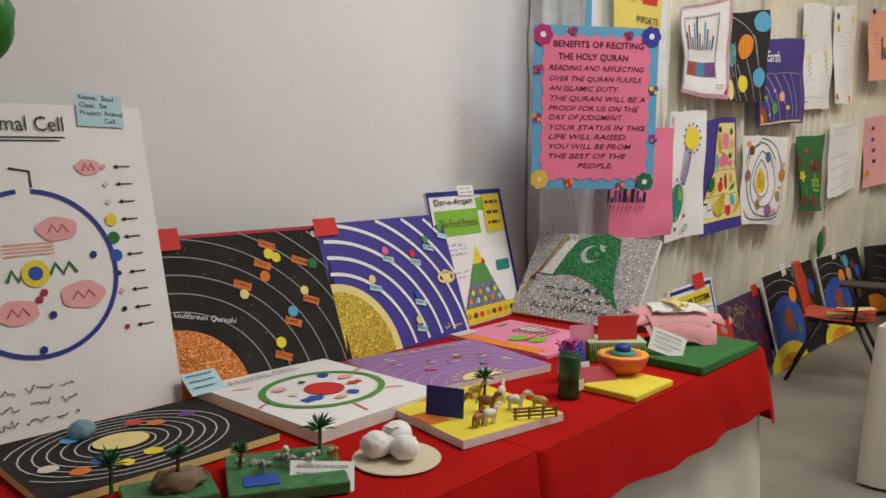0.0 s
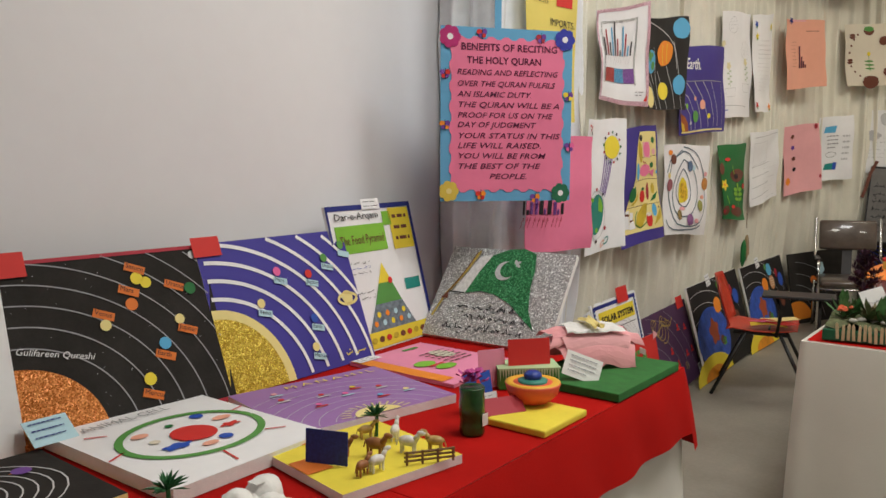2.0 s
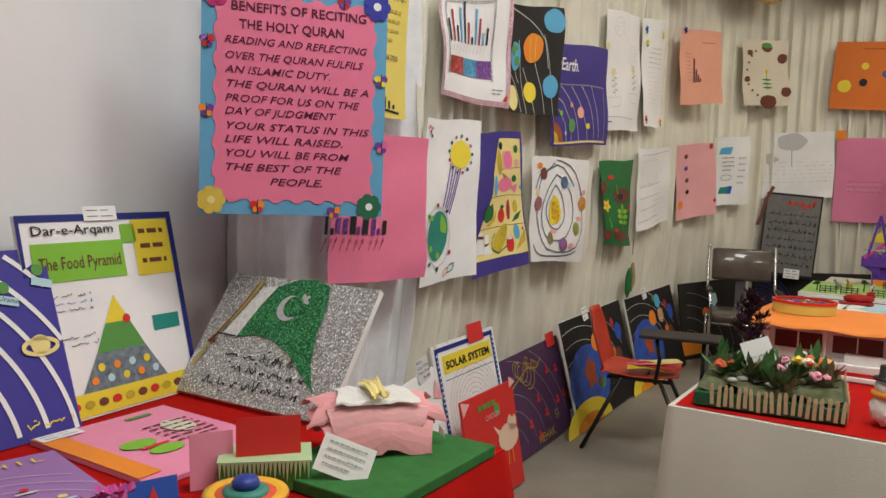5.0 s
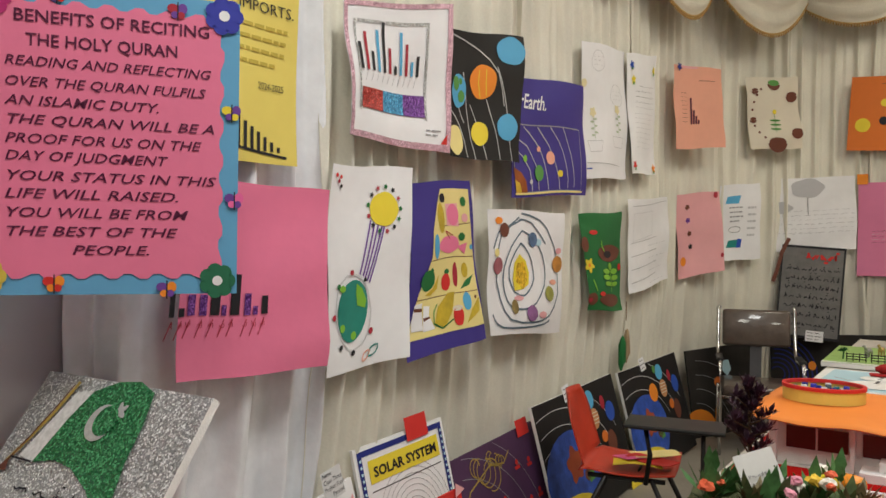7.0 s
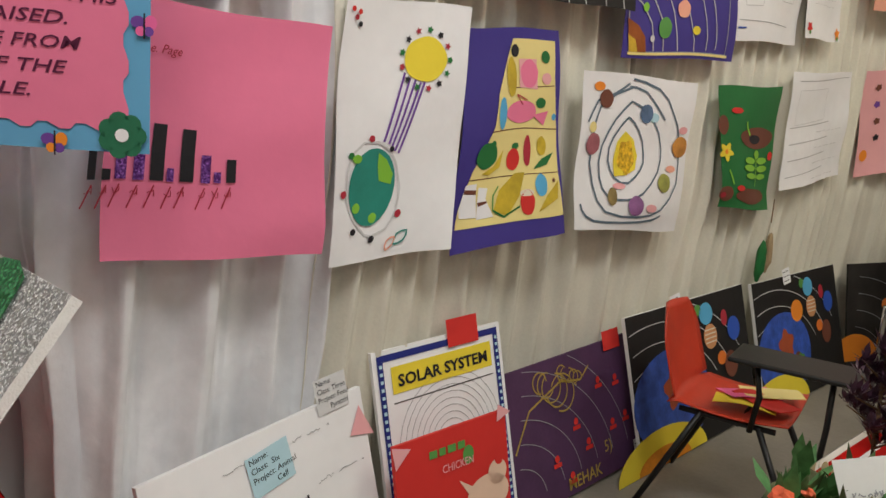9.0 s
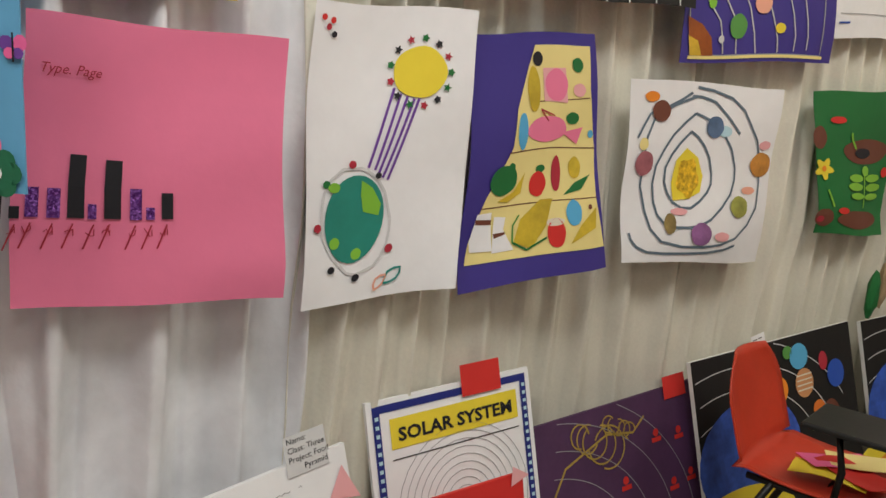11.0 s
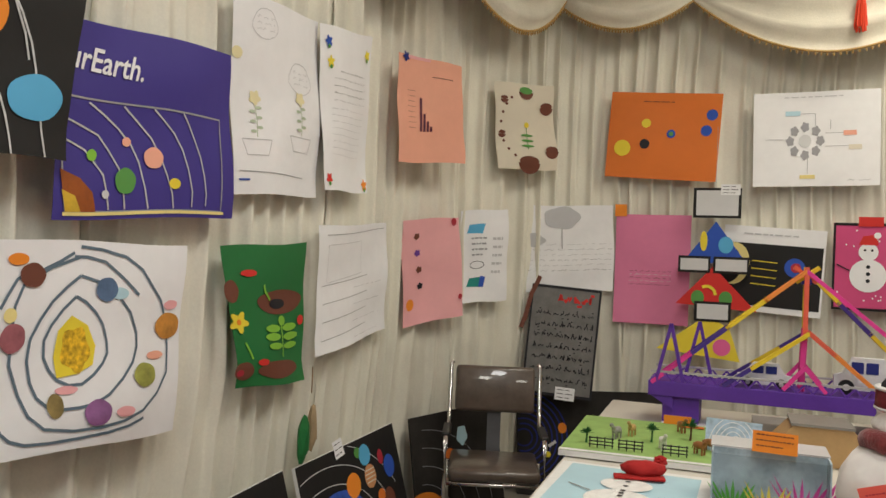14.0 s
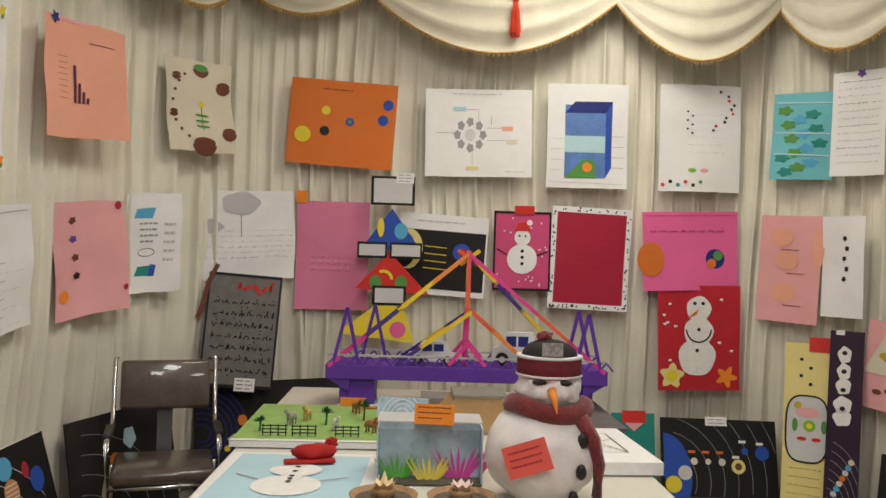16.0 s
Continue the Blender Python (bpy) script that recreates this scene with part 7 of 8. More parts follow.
s = Sheet("cone_card", leant(-0.47, 4.52, T2 + 0.06, 0.15, 18, 20, -20), 0.10, 0.15, CARDW, "white card leaning in the model garden", "name card", thick=0.002)
s.scribble(.2, .4, .8, .01, PENCIL, 4), s.scribble(.2, .55, .8, .01, PENCIL, 5)
s.done()
for x, y, nm, c in ((-0.30, 4.76, "toy_block", (0.8, 0.28, 0.03)), (-0.36, 4.72, "toy_bee", (0.75, 0.6, 0.03))):
    tagged(part(nm, blob_bm(0.028, (x, y, T2 + 0.10), (1.3, 0.9, 0.9), 0.12, x * 7, 2), mat(nm + "_plastic", c, 0.35, 0.2, 40), smooth=True), "bright plastic toy in the model garden", "toy")

# purple artificial tree
root = thing("artificial_tree", pose(-0.585, 4.86, T2), "dark purple artificial tree in a small pot", "artificial plant")
part("pot", lathe_bm([(0.03, 0), (0.036, 0.05), (0.038, 0.055)], 20), mat("tray_green", (0.012, 0.09, 0.04)), root, smooth=True)
part("trunk", tube_bm([(0, 0, 0.04), (0.004, 0, 0.12), (-0.003, 0.003, 0.24)], [0.008, 0.006, 0.003], 8), BARK, root, smooth=True)
r2 = random.Random(7)
for k in range(16):
    z = 0.12 + 0.012 * k
    a = k * 2.4
    ln = 0.075 * (1 - abs(k - 6) / 13)
    part("branch", tube_bm([(0, 0, z - 0.02), (ln * 0.9 * math.cos(a), ln * 0.9 * math.sin(a), z + 0.01)], [0.003, 0.0015], 5), BARK, root)
    bm = bmesh.new()
    for j in range(7):
        f = 0.25 + 0.13 * j
        leaf_tuft(bm, (ln * f * math.cos(a), ln * f * math.sin(a), z - 0.015 + 0.03 * f), 9, 0.024, r2, 1.0)
    part("leaves", bm, mat("purple_leaf", (0.055, 0.022, 0.045), 0.5, 0.5, 60), root)

# cotton snowman on a bottle
root = thing("cotton_snowman", pose(-0.085, 4.44, T2), "small cotton snowman bottle with an orange scarf and black hat", "ornament")
part("body", blob_bm(0.045, (0, 0, 0.052), (1, 1, 1.2), 0.12, 3), COTTON, root, smooth=True)
part("head", blob_bm(0.035, (0, 0, 0.125), (1, 1, 0.9), 0.1, 5), COTTON, root, smooth=True)
part("scarf", lathe_bm([(0.036, 0.09), (0.046, 0.096), (0.044, 0.108), (0.034, 0.112)], 20), mat("orange_felt", (0.8, 0.3, 0.04), 0.8, 0.2), root, smooth=True)
part("hat", lathe_bm([(0.042, 0.148), (0.042, 0.153), (0.026, 0.155), (0.024, 0.19), (0.02, 0.192)], 20), BLACKM, root, smooth=True)
s = Sheet("dark_box", leant(0.03, 4.52, T2, 0.09, 2, 5, 0), 0.16, 0.09, mat("bottle_green_card", (0.03, 0.07, 0.06), 0.5), "dark green box beside the cotton snowman", "box", thick=0.06)
s.rect(.1, .2, .9, .45, LEAF), s.bars(.15, .6, .85, 2, .15, GREYP, 3)
s.done()

# house model with an orange roof
root = thing("house_model", pose(-0.12, 5.36, T2, 0, 0, 0), "white model house with an orange paper roof", "model")
part("base_board", box_bm(1.05, 0.72, 0.02, (0, 0, 0), 0.004), FOAM, root)
part("red_mat", box_bm(1.02, 0.12, 0.003, (0, -0.29, 0.02)), REDCLOTH, root)
part("wall", box_bm(0.95, 0.5, 0.15, (0, 0.06, 0.02), 0.004), FOAM, root)
for k in range(4):
    w = part("window", box_bm(0.18, 0.004, 0.07, (-0.33 + 0.22 * k, -0.1925, 0.075)), mat("maroon_pane", (0.12, 0.02, 0.02), 0.3), root)
    part("mullion", box_bm(0.006, 0.003, 0.07, (-0.33 + 0.22 * k, -0.196, 0.075)), FOAM, w)
for k in range(2):
    part("step", box_bm(0.5 - 0.1 * k, 0.1, 0.03, (0.05, -0.24 + 0.03 * k, 0.021 + 0.03 * k), 0.003), FOAM, root)
for k in range(5):
    part("column", box_bm(0.012, 0.012, 0.15, (-0.45 + 0.225 * k, -0.22, 0.021)), FOAM, root)
bm = bmesh.new()
n = 30
g = [[bm.verts.new((1.06 * (i / n - 0.5), 0.64 * (j / 16 - 0.5) + 0.03, 0.18 + 0.004 * math.sin(i * 0.9) * (j < 3) + 0.01 * math.sin(j * 0.2) - 0.006 * (j == 0))) for j in range(17)] for i in range(n + 1)]
for i in range(n):
    for j in range(16):
        bm.faces.new((g[i][j], g[i + 1][j], g[i + 1][j + 1], g[i][j + 1]))
roof = part("roof", bm, paper("roof_orange", (0.80, 0.24, 0.04)), root, smooth=True)
roof.modifiers.new("sheet", "SOLIDIFY").thickness = 0.003
RZ = T2 + 0.192
root = thing("bead_basket", pose(-0.47, 5.42, RZ, 0, 0, 8), "oval yellow card basket with a red rim full of beads", "basket")


def oval(rx, ry, z0, z1, thick):
    bm = bmesh.new()
    n = 40
    rings = []
    for r, z in ((0, z0), (0, z1), (-thick, z1), (-thick, z0)):
        rings.append([bm.verts.new(((rx + r) * math.cos(2 * math.pi * k / n), (ry + r) * math.sin(2 * math.pi * k / n), z)) for k in range(n)])
    for a in range(4):
        for k in range(n):
            bm.faces.new((rings[a][k], rings[a][(k + 1) % n], rings[(a + 1) % 4][(k + 1) % n], rings[(a + 1) % 4][k]))
    return bm


part("side", oval(0.13, 0.105, 0, 0.05, 0.004), paper("basket_yellow", (0.72, 0.55, 0.12)), root, smooth=False)
part("rim", oval(0.133, 0.108, 0.042, 0.054, 0.012), RED, root)
part("bottom", lathe_bm([(0.1, 0.0), (0.1, 0.006)], 24), CARDW, root)
for k in range(44):
    c = ((0.02, 0.03, 0.22), (0.1, 0.12, 0.14), (0.6, 0.6, 0.6), (0.03, 0.16, 0.2), (0.05, 0.05, 0.45))[k % 5]
    a, r = k * 2.4, 0.09 * (k / 44) ** 0.5
    part("bead", box_bm(0.02, 0.014, 0.014, (1.1 * r * math.cos(a), r * math.sin(a), 0.008 + 0.012 * (k % 3)), 0.003), mat("bead_%s" % "navy slate white teal blue".split()[k % 5], c, 0.25), root)
s = Sheet("yellow_card", laid(0.05, 5.25, RZ + 0.004, 10), 0.34, 0.22, YELLOW, "folded yellow card lying on the model roof", "card", thick=0.003)
s.done()
for k in range(3):
    s = Sheet("paper_sheet", laid(-0.3 + 0.5 * k, 6.1, T2 + 0.004 + 0.003 * k, 4 * k), 0.42, 0.3, WHITE, "loose white paper sheet on the table", "paper", thick=0.002)
    s.bars(.1, .15, .9, 5, .14, FAINT, k, .3)
    s.done()


# ---------------------------------------------------------------- things on the far white table
T3 = T1 + 0.003
s = Sheet("farm_board", laid(-0.45, 7.94, T3 + 0.028, 1), 0.70, 0.84, mat("farm_green", (0.30, 0.48, 0.14), 0.6, 0.15, 12), "light green farm model board on white foam", "model", thick=0.026, edge=FOAM)
s.rect(.0, .96, 1.0, 1.0, FOAM), s.tag(.8, .08, .1, .05, ORANGE, 1)
s.done()
for k in range(3):
    rail_fence(-0.62 + 0.13 * k + (0.06 if k == 2 else 0), 7.62, T3 + 0.030, 3, 0.10, 0.05, BLACKM, "small black rail fence on the farm model")
palm(-0.70, 7.70, T3 + 0.03, 0.08, 21)
palm(-0.25, 7.98, T3 + 0.03, 0.12, 22)
palm(-0.42, 7.86, T3 + 0.03, 0.10, 23)
for x, y, c in ((-0.58, 7.85, "grey"), (-0.52, 7.95, "tan"), (-0.20, 7.72, "brown"), (-0.16, 7.8, "brown"), (-0.3, 8.15, "brown"), (-0.36, 7.74, "white")):
    animal(x, y, T3 + 0.03, 200 * x, c, 1.4)
tagged(part("orange_tag", box_bm(0.14, 0.004, 0.045, (-0.33, 8.34, T3 + 0.03)), ORANGEB), "orange name tag on the farm model", "name tag")
tagged(part("foam_sheet", box_bm(0.40, 0.24, 0.02, (-0.22, 8.32 + 0.18, T3 + 0.001), 0.003), FOAM), "white foam sheet under the bridge", "foam")

s = Sheet("snowman_sheet", laid(-0.45, 7.05, T3 + 0.012, -2), 0.52, 0.62, PALEB, "pale blue sheet with a cotton snowman picture", "picture", thick=0.01, edge=FOAM)
s.ell(.5, .7, .24, COTTON, rv=.2, layer=2), s.ell(.5, .38, .19, COTTON, rv=.14, layer=3), s.line([(.28, .6), (.1, .5)], .006, BROWN, layer=3), s.line([(.72, .6), (.9, .52)], .006, BROWN, layer=3)
for v in (.32, .42, .52, .58, .64):
    s.ell(.5, v, .02, INK, layer=5, n=10)
s.done()
root = thing("felt_hat", pose(-0.41, 7.22, T3 + 0.02, 0, 0, 12), "red felt hat glued on the snowman picture", "hat")
part("brim", box_bm(0.20, 0.05, 0.012, (0, 0, 0), 0.005), mat("red_felt", (0.40, 0.015, 0.015), 0.85, 0.2), root)
part("crown", blob_bm(0.075, (0.02, 0.05, 0.03), (1.2, 0.8, 0.4), 0.12, 3), MATS["red_felt"], root, smooth=True)
part("bobble", blob_bm(0.025, (0.09, 0.09, 0.05), (1, 1, 1), 0.3, 4), MATS["red_felt"], root)
tagged(part("foam_sheet", box_bm(0.62, 0.72, 0.008, (-0.44, 7.05, T3 + 0.0005), 0.002), FOAM), "white foam sheet under the snowman picture", "foam")

# aquarium box
root = thing("aquarium_model", pose(0.055, 7.14, T3), "clear-fronted aquarium box with paper sea plants", "model")
part("back", box_bm(0.38, 0.006, 0.2, (0, -0.03, 0.006)), mat("aquarium_blue", (0.36, 0.46, 0.52), 0.6, 0.45, 9), root)
part("floor", box_bm(0.39, 0.26, 0.006, (0, 0, 0)), mat("aquarium_bed", (0.10, 0.09, 0.06), 0.8, 0.4, 40), root)
for x in (-0.193, 0.193):
    part("side", box_bm(0.006, 0.25, 0.205, (x, 0, 0.003)), MATS["aquarium_blue"], root)
glass = bpy.data.materials.new("clear_film")
glass.use_nodes = True
gb = glass.node_tree.nodes["Principled BSDF"]
gb.inputs["Transmission Weight"].default_value, gb.inputs["Roughness"].default_value, gb.inputs["IOR"].default_value = 1.0, 0.08, 1.1
ob = part("front_film", box_bm(0.38, 0.002, 0.2, (0, -0.128, 0.004)), glass, root)
ob.visible_shadow = False
part("lid", box_bm(0.40, 0.17, 0.006, (0, 0.05, 0.208)), mat("lid_white", (0.62, 0.63, 0.64), 0.25, 0.08), root)
for x, y, c, nm in ((-0.12, -0.06, (0.10, 0.42, 0.05), "green"), (0.0, -0.08, (0.75, 0.6, 0.08), "yellow"), (0.11, -0.05, (0.62, 0.06, 0.32), "pink"), (0.16, -0.02, (0.62, 0.06, 0.32), "pink")):
    bm = bmesh.new()
    for k in range(9):
        a = (k - 4) * 0.24
        hgt = 0.085 + 0.025 * math.sin(k * 2.2) + (0.03 if nm == "pink" else 0)
        p = [(x + 0.004 * (k - 4), y + 0.006 * (k % 3), 0.006)]
        v = [bm.verts.new(q) for q in ((x + 0.009 * (k - 4) - 0.006, y + 0.007 * (k % 3), 0.006), (x + 0.009 * (k - 4) + 0.006, y + 0.007 * (k % 3), 0.006), (x + 0.009 * (k - 4) + math.sin(a) * hgt * 0.5 + 0.006, y + 0.007 * (k % 3), hgt * 0.6), (x + 0.009 * (k - 4) + math.sin(a) * hgt * 0.8, y + 0.007 * (k % 3), hgt), (x + 0.009 * (k - 4) + math.sin(a) * hgt * 0.45 - 0.006, y + 0.007 * (k % 3), hgt * 0.6))]
        bm.faces.new(v)
    part("sea_plant", bm, mat("sea_plant_" + nm, c, 0.6), root)
s = Sheet("name_card", leant(0.07, 7.06, T3 + 0.215, 0.07, 10, 2, 2), 0.15, 0.075, ORANGEB, "orange name card on the aquarium box", "name card", thick=0.002)
s.bars(.08, .14, .9, 3, .26, BROWN, 6, .2)
s.done()

# two clay dishes with paper lotus lamps
for x, c in ((-0.10, (0.72, 0.58, 0.33)), (0.155, (0.72, 0.55, 0.5))):
    root = thing("clay_dish", pose(x, 6.70, T3), "brown clay dish with a paper lotus", "dish", "clay dishes")
    part("dish", lathe_bm([(0.055, 0), (0.085, 0.02), (0.112, 0.055), (0.114, 0.06), (0.107, 0.058), (0.075, 0.03)], 32), mat("terracotta", (0.33, 0.2, 0.1), 0.6, 0.25, 20), root, smooth=True)
    part("gravel", lathe_bm([(0.098, 0.046), (0.06, 0.05), (0.01, 0.052)], 24), mat("dish_gravel", (0.13, 0.10, 0.07), 0.8, 0.6, 90, 1.0, 120), root)
    part("cup", lathe_bm([(0.03, 0.045), (0.042, 0.075), (0.038, 0.078), (0.02, 0.07)], 20), MATS["terracotta"], root, smooth=True)
    for k in range(8):
        a = 2 * math.pi * k / 8
        bm = bmesh.new()
        d, sd = Vector((math.cos(a), math.sin(a), 0)), Vector((-math.sin(a), math.cos(a), 0))
        v = [bm.verts.new(q) for q in (d * 0.008 + Vector((0, 0, 0.075)), d * 0.028 + sd * 0.014 + Vector((0, 0, 0.09)), d * 0.04 + Vector((0, 0, 0.125 if x < 0 and k == 2 else 0.105)), d * 0.028 - sd * 0.014 + Vector((0, 0, 0.09)))]
        bm.faces.new(v)
        part("petal", bm, mat("lotus_%d" % (x > 0), c, 0.6, 0.1), root)

# the large snowman
root = thing("snowman", pose(0.44, 6.86, T3, 0, 0, -4), "large white stuffed snowman with a cap and dark red scarf", "snowman")
WRAP = mat("white_wrap", (0.72, 0.70, 0.68), 0.7, 0.08, 12, 0.6, 28)
part("body", blob_bm(0.2, (0, 0, 0.172), (0.98, 0.9, 0.9), 0.035, 2, 4), WRAP, root, smooth=True)
part("head", blob_bm(0.108, (0.02, 0, 0.40), (1.05, 1, 0.85), 0.07, 6, 4), COTTON, root, smooth=True)
part("nose", tube_bm([(0.02, -0.1, 0.40), (0.028, -0.13, 0.375), (0.035, -0.15, 0.33)], [0.016, 0.013, 0.002], 10), mat("carrot", (0.78, 0.27, 0.05), 0.6), root, smooth=True)
for x in (-0.02, 0.065):
    part("eye", blob_bm(0.014, (x, -0.098, 0.425), (1.8, 0.6, 0.7), 0.05, 1, 2), BLACKM, root, smooth=True)
for x, z, y in ((0.125, 0.24, -0.13), (0.12, 0.14, -0.148), (0.10, 0.045, -0.125)):
    part("button", blob_bm(0.024, (x, y, z), (0.75, 0.5, 1.1), 0.1, z, 2), BLACKM, root, smooth=True)
SCARF = mat("scarf_wool", (0.16, 0.02, 0.022), 0.85, 0.35, 30, 1.0, 110, sheen=0.3)
ring = [(0.02 + 0.125 * math.cos(a), 0.115 * math.sin(a), 0.318 + 0.02 * math.sin(a * 2 + 1) - 0.02 * math.sin(a)) for a in [2 * math.pi * k / 28 for k in range(28)]]
part("scarf", tube_bm(ring, 0.034, 10, closed=True), SCARF, root, smooth=True)
part("scarf_tail", tube_bm([(0.12, -0.09, 0.31), (0.165, -0.11, 0.24), (0.185, -0.11, 0.16), (0.18, -0.105, 0.05)], [0.03, 0.024, 0.022, 0.018], 8), SCARF, root, smooth=True)
part("cap_band", lathe_bm([(0.108, 0.435), (0.114, 0.445), (0.112, 0.50), (0.104, 0.505)], 32, at=(0.02, 0, 0)), mat("cap_maroon", (0.13, 0.012, 0.018), 0.8, 0.2, 60), root, smooth=True)
part("cap_crown", blob_bm(0.105, (0.02, 0, 0.50), (0.95, 0.95, 0.62), 0.03, 3), mat("cap_black", (0.015, 0.014, 0.016), 0.85, 0.2, 60), root, smooth=True)
for z in (0.437, 0.50):
    part("cap_stripe", lathe_bm([(0.1135, z), (0.1165, z + 0.003), (0.1165, z + 0.007), (0.1135, z + 0.01)], 32, at=(0.02, 0, 0)), mat("cap_stripe_white", (0.6, 0.6, 0.6), 0.8), root)
part("cap_badge", box_bm(0.07, 0.006, 0.045, (0.02, -0.104, 0.515)), mat("cap_badge_grey", (0.28, 0.28, 0.25), 0.7, 0.6, 90), root)
part("pompom", blob_bm(0.02, (0.0, 0, 0.575), (1.4, 1.2, 0.8), 0.4, 3, 2), SCARF, root)
s = Sheet("name_card", pose(0.365, 6.675, T3 + 0.19, 0, 0, -14) @ pose(0, 0, 0, -6, -20, 0), 0.15, 0.105, paper("coral_card", (0.72, 0.12, 0.09)), "coral red name card pinned to the snowman", "name card")
s.bars(.12, .2, .85, 3, .22, MAROON, 4, .2)
s.done()

# sheets and boards behind the snowman
s = Sheet("line_drawing", laid(0.74, 7.5, T3 + 0.052, 3), 0.46, 0.62, WHITE, "thick white pad with a black line drawing", "drawing", thick=0.05, edge=FOAM)
s.line([(.25, .2), (.8, .2), (.8, .75), (.25, .75)], .006, INK, closed=True), s.line([(.25, .2), (.8, .75)], .004, INK), s.line([(.5, .3), (.8, .75), (.3, .6)], .004, INK), s.line([(.25, .75), (.8, .35)], .004, INK)
s.done()
tagged(part("grey_board", box_bm(0.50, 0.9, 0.02, (0.80, 8.42, T3 + 0.001), 0.003), mat("grey_felt_board", (0.13, 0.12, 0.12), 0.75, 0.25, 12)), "dark grey board lying on the table", "board")
s = Sheet("penguin_picture", leant(-0.06, 7.83, T3 + 0.002, 0.17, 12, 1, 2), 0.24, 0.17, mat("swirl_blue", (0.42, 0.55, 0.68), 0.6, 0.4, 22), "blue and white drawing standing behind the aquarium", "picture", thick=0.006)
s.ell(.55, .8, .16, WHITE, rv=.4)
for k in range(4):
    s.arc(.5, .8, .2 + .08 * k, .004, WHITE, rv=.5 + .12 * k, a0=10, a1=170)
s.done()
root = thing("cardboard_box", pose(0.31, 8.0, T3, 0, 0, 0), "brown cardboard model box with cut corners", "box")
bm = bmesh.new()
pr = [(-0.2, 0), (0.2, 0), (0.2, 0.08), (0.12, 0.17), (-0.12, 0.17), (-0.2, 0.08)]
f = [bm.verts.new((x, -0.12, z)) for x, z in pr]
b = [bm.verts.new((x, 0.12, z)) for x, z in pr]
bm.faces.new(f), bm.faces.new(b[::-1])
for k in range(6):
    bm.faces.new((f[k], b[k], b[(k + 1) % 6], f[(k + 1) % 6]))
part("carton", bm, mat("cardboard", (0.46, 0.29, 0.13), 0.7, 0.12, 6), root)
part("grey_roof", box_bm(0.26, 0.26, 0.012, (0, 0, 0.171)), mat("grey_card", (0.24, 0.22, 0.2), 0.7), root)
part("grey_box", box_bm(0.16, 0.2, 0.12, (-0.2, 0.24, 0), 0.004), mat("grey_card", (0.24, 0.22, 0.2), 0.7), root)

# the stick bridge
VIO = mat("violet_card", (0.115, 0.035, 0.36), 0.55, 0.12, 10)
root = thing("bridge_model", pose(0.28, 8.55, T3, 0, 0, -1.5), "purple card bridge model with coloured lolly-stick cables", "model bridge")


def stick(a, b, material, name="stick", r=0.009):
    a, b = Vector(a), Vector(b)
    d = b - a
    m = Matrix.Translation((a + b) / 2) @ d.to_track_quat("X", "Z").to_matrix().to_4x4() @ Matrix.Diagonal((d.length, r * 2.6, r * 2.2, 1))
    bm = bmesh.new()
    bmesh.ops.create_cube(bm, size=1, matrix=m)
    part(name, bm, material, root)


part("deck", box_bm(1.54, 0.30, 0.08, (0, 0, 0.16), 0.004), VIO, root)
for x in (-0.60, 0.60):
    part("pier", box_bm(0.19, 0.24, 0.161, (x, 0, 0), 0.004), VIO, root)
for x in (-0.70, 0.70):
    bm = bmesh.new()
    q = [(-0.06, 0.162), (0.06, 0.162), (0.06 if x < 0 else -0.06, 0.09)]
    f = [bm.verts.new((x + a, -0.14, z)) for a, z in q]
    b = [bm.verts.new((x + a, 0.14, z)) for a, z in q]
    bm.faces.new(f), bm.faces.new(b[::-1])
    for k in range(3):
        bm.faces.new((f[k], b[k], b[(k + 1) % 3], f[(k + 1) % 3]))
    part("bracket", bm, VIO, root)
STK = {"y": mat("stick_yellow", (0.80, 0.58, 0.03), 0.6), "o": mat("stick_orange", (0.82, 0.26, 0.05), 0.6), "p": mat("stick_pink", (0.78, 0.05, 0.32), 0.6), "v": mat("stick_violet", (0.06, 0.03, 0.24), 0.6), "r": mat("stick_coral", (0.75, 0.12, 0.07), 0.6)}
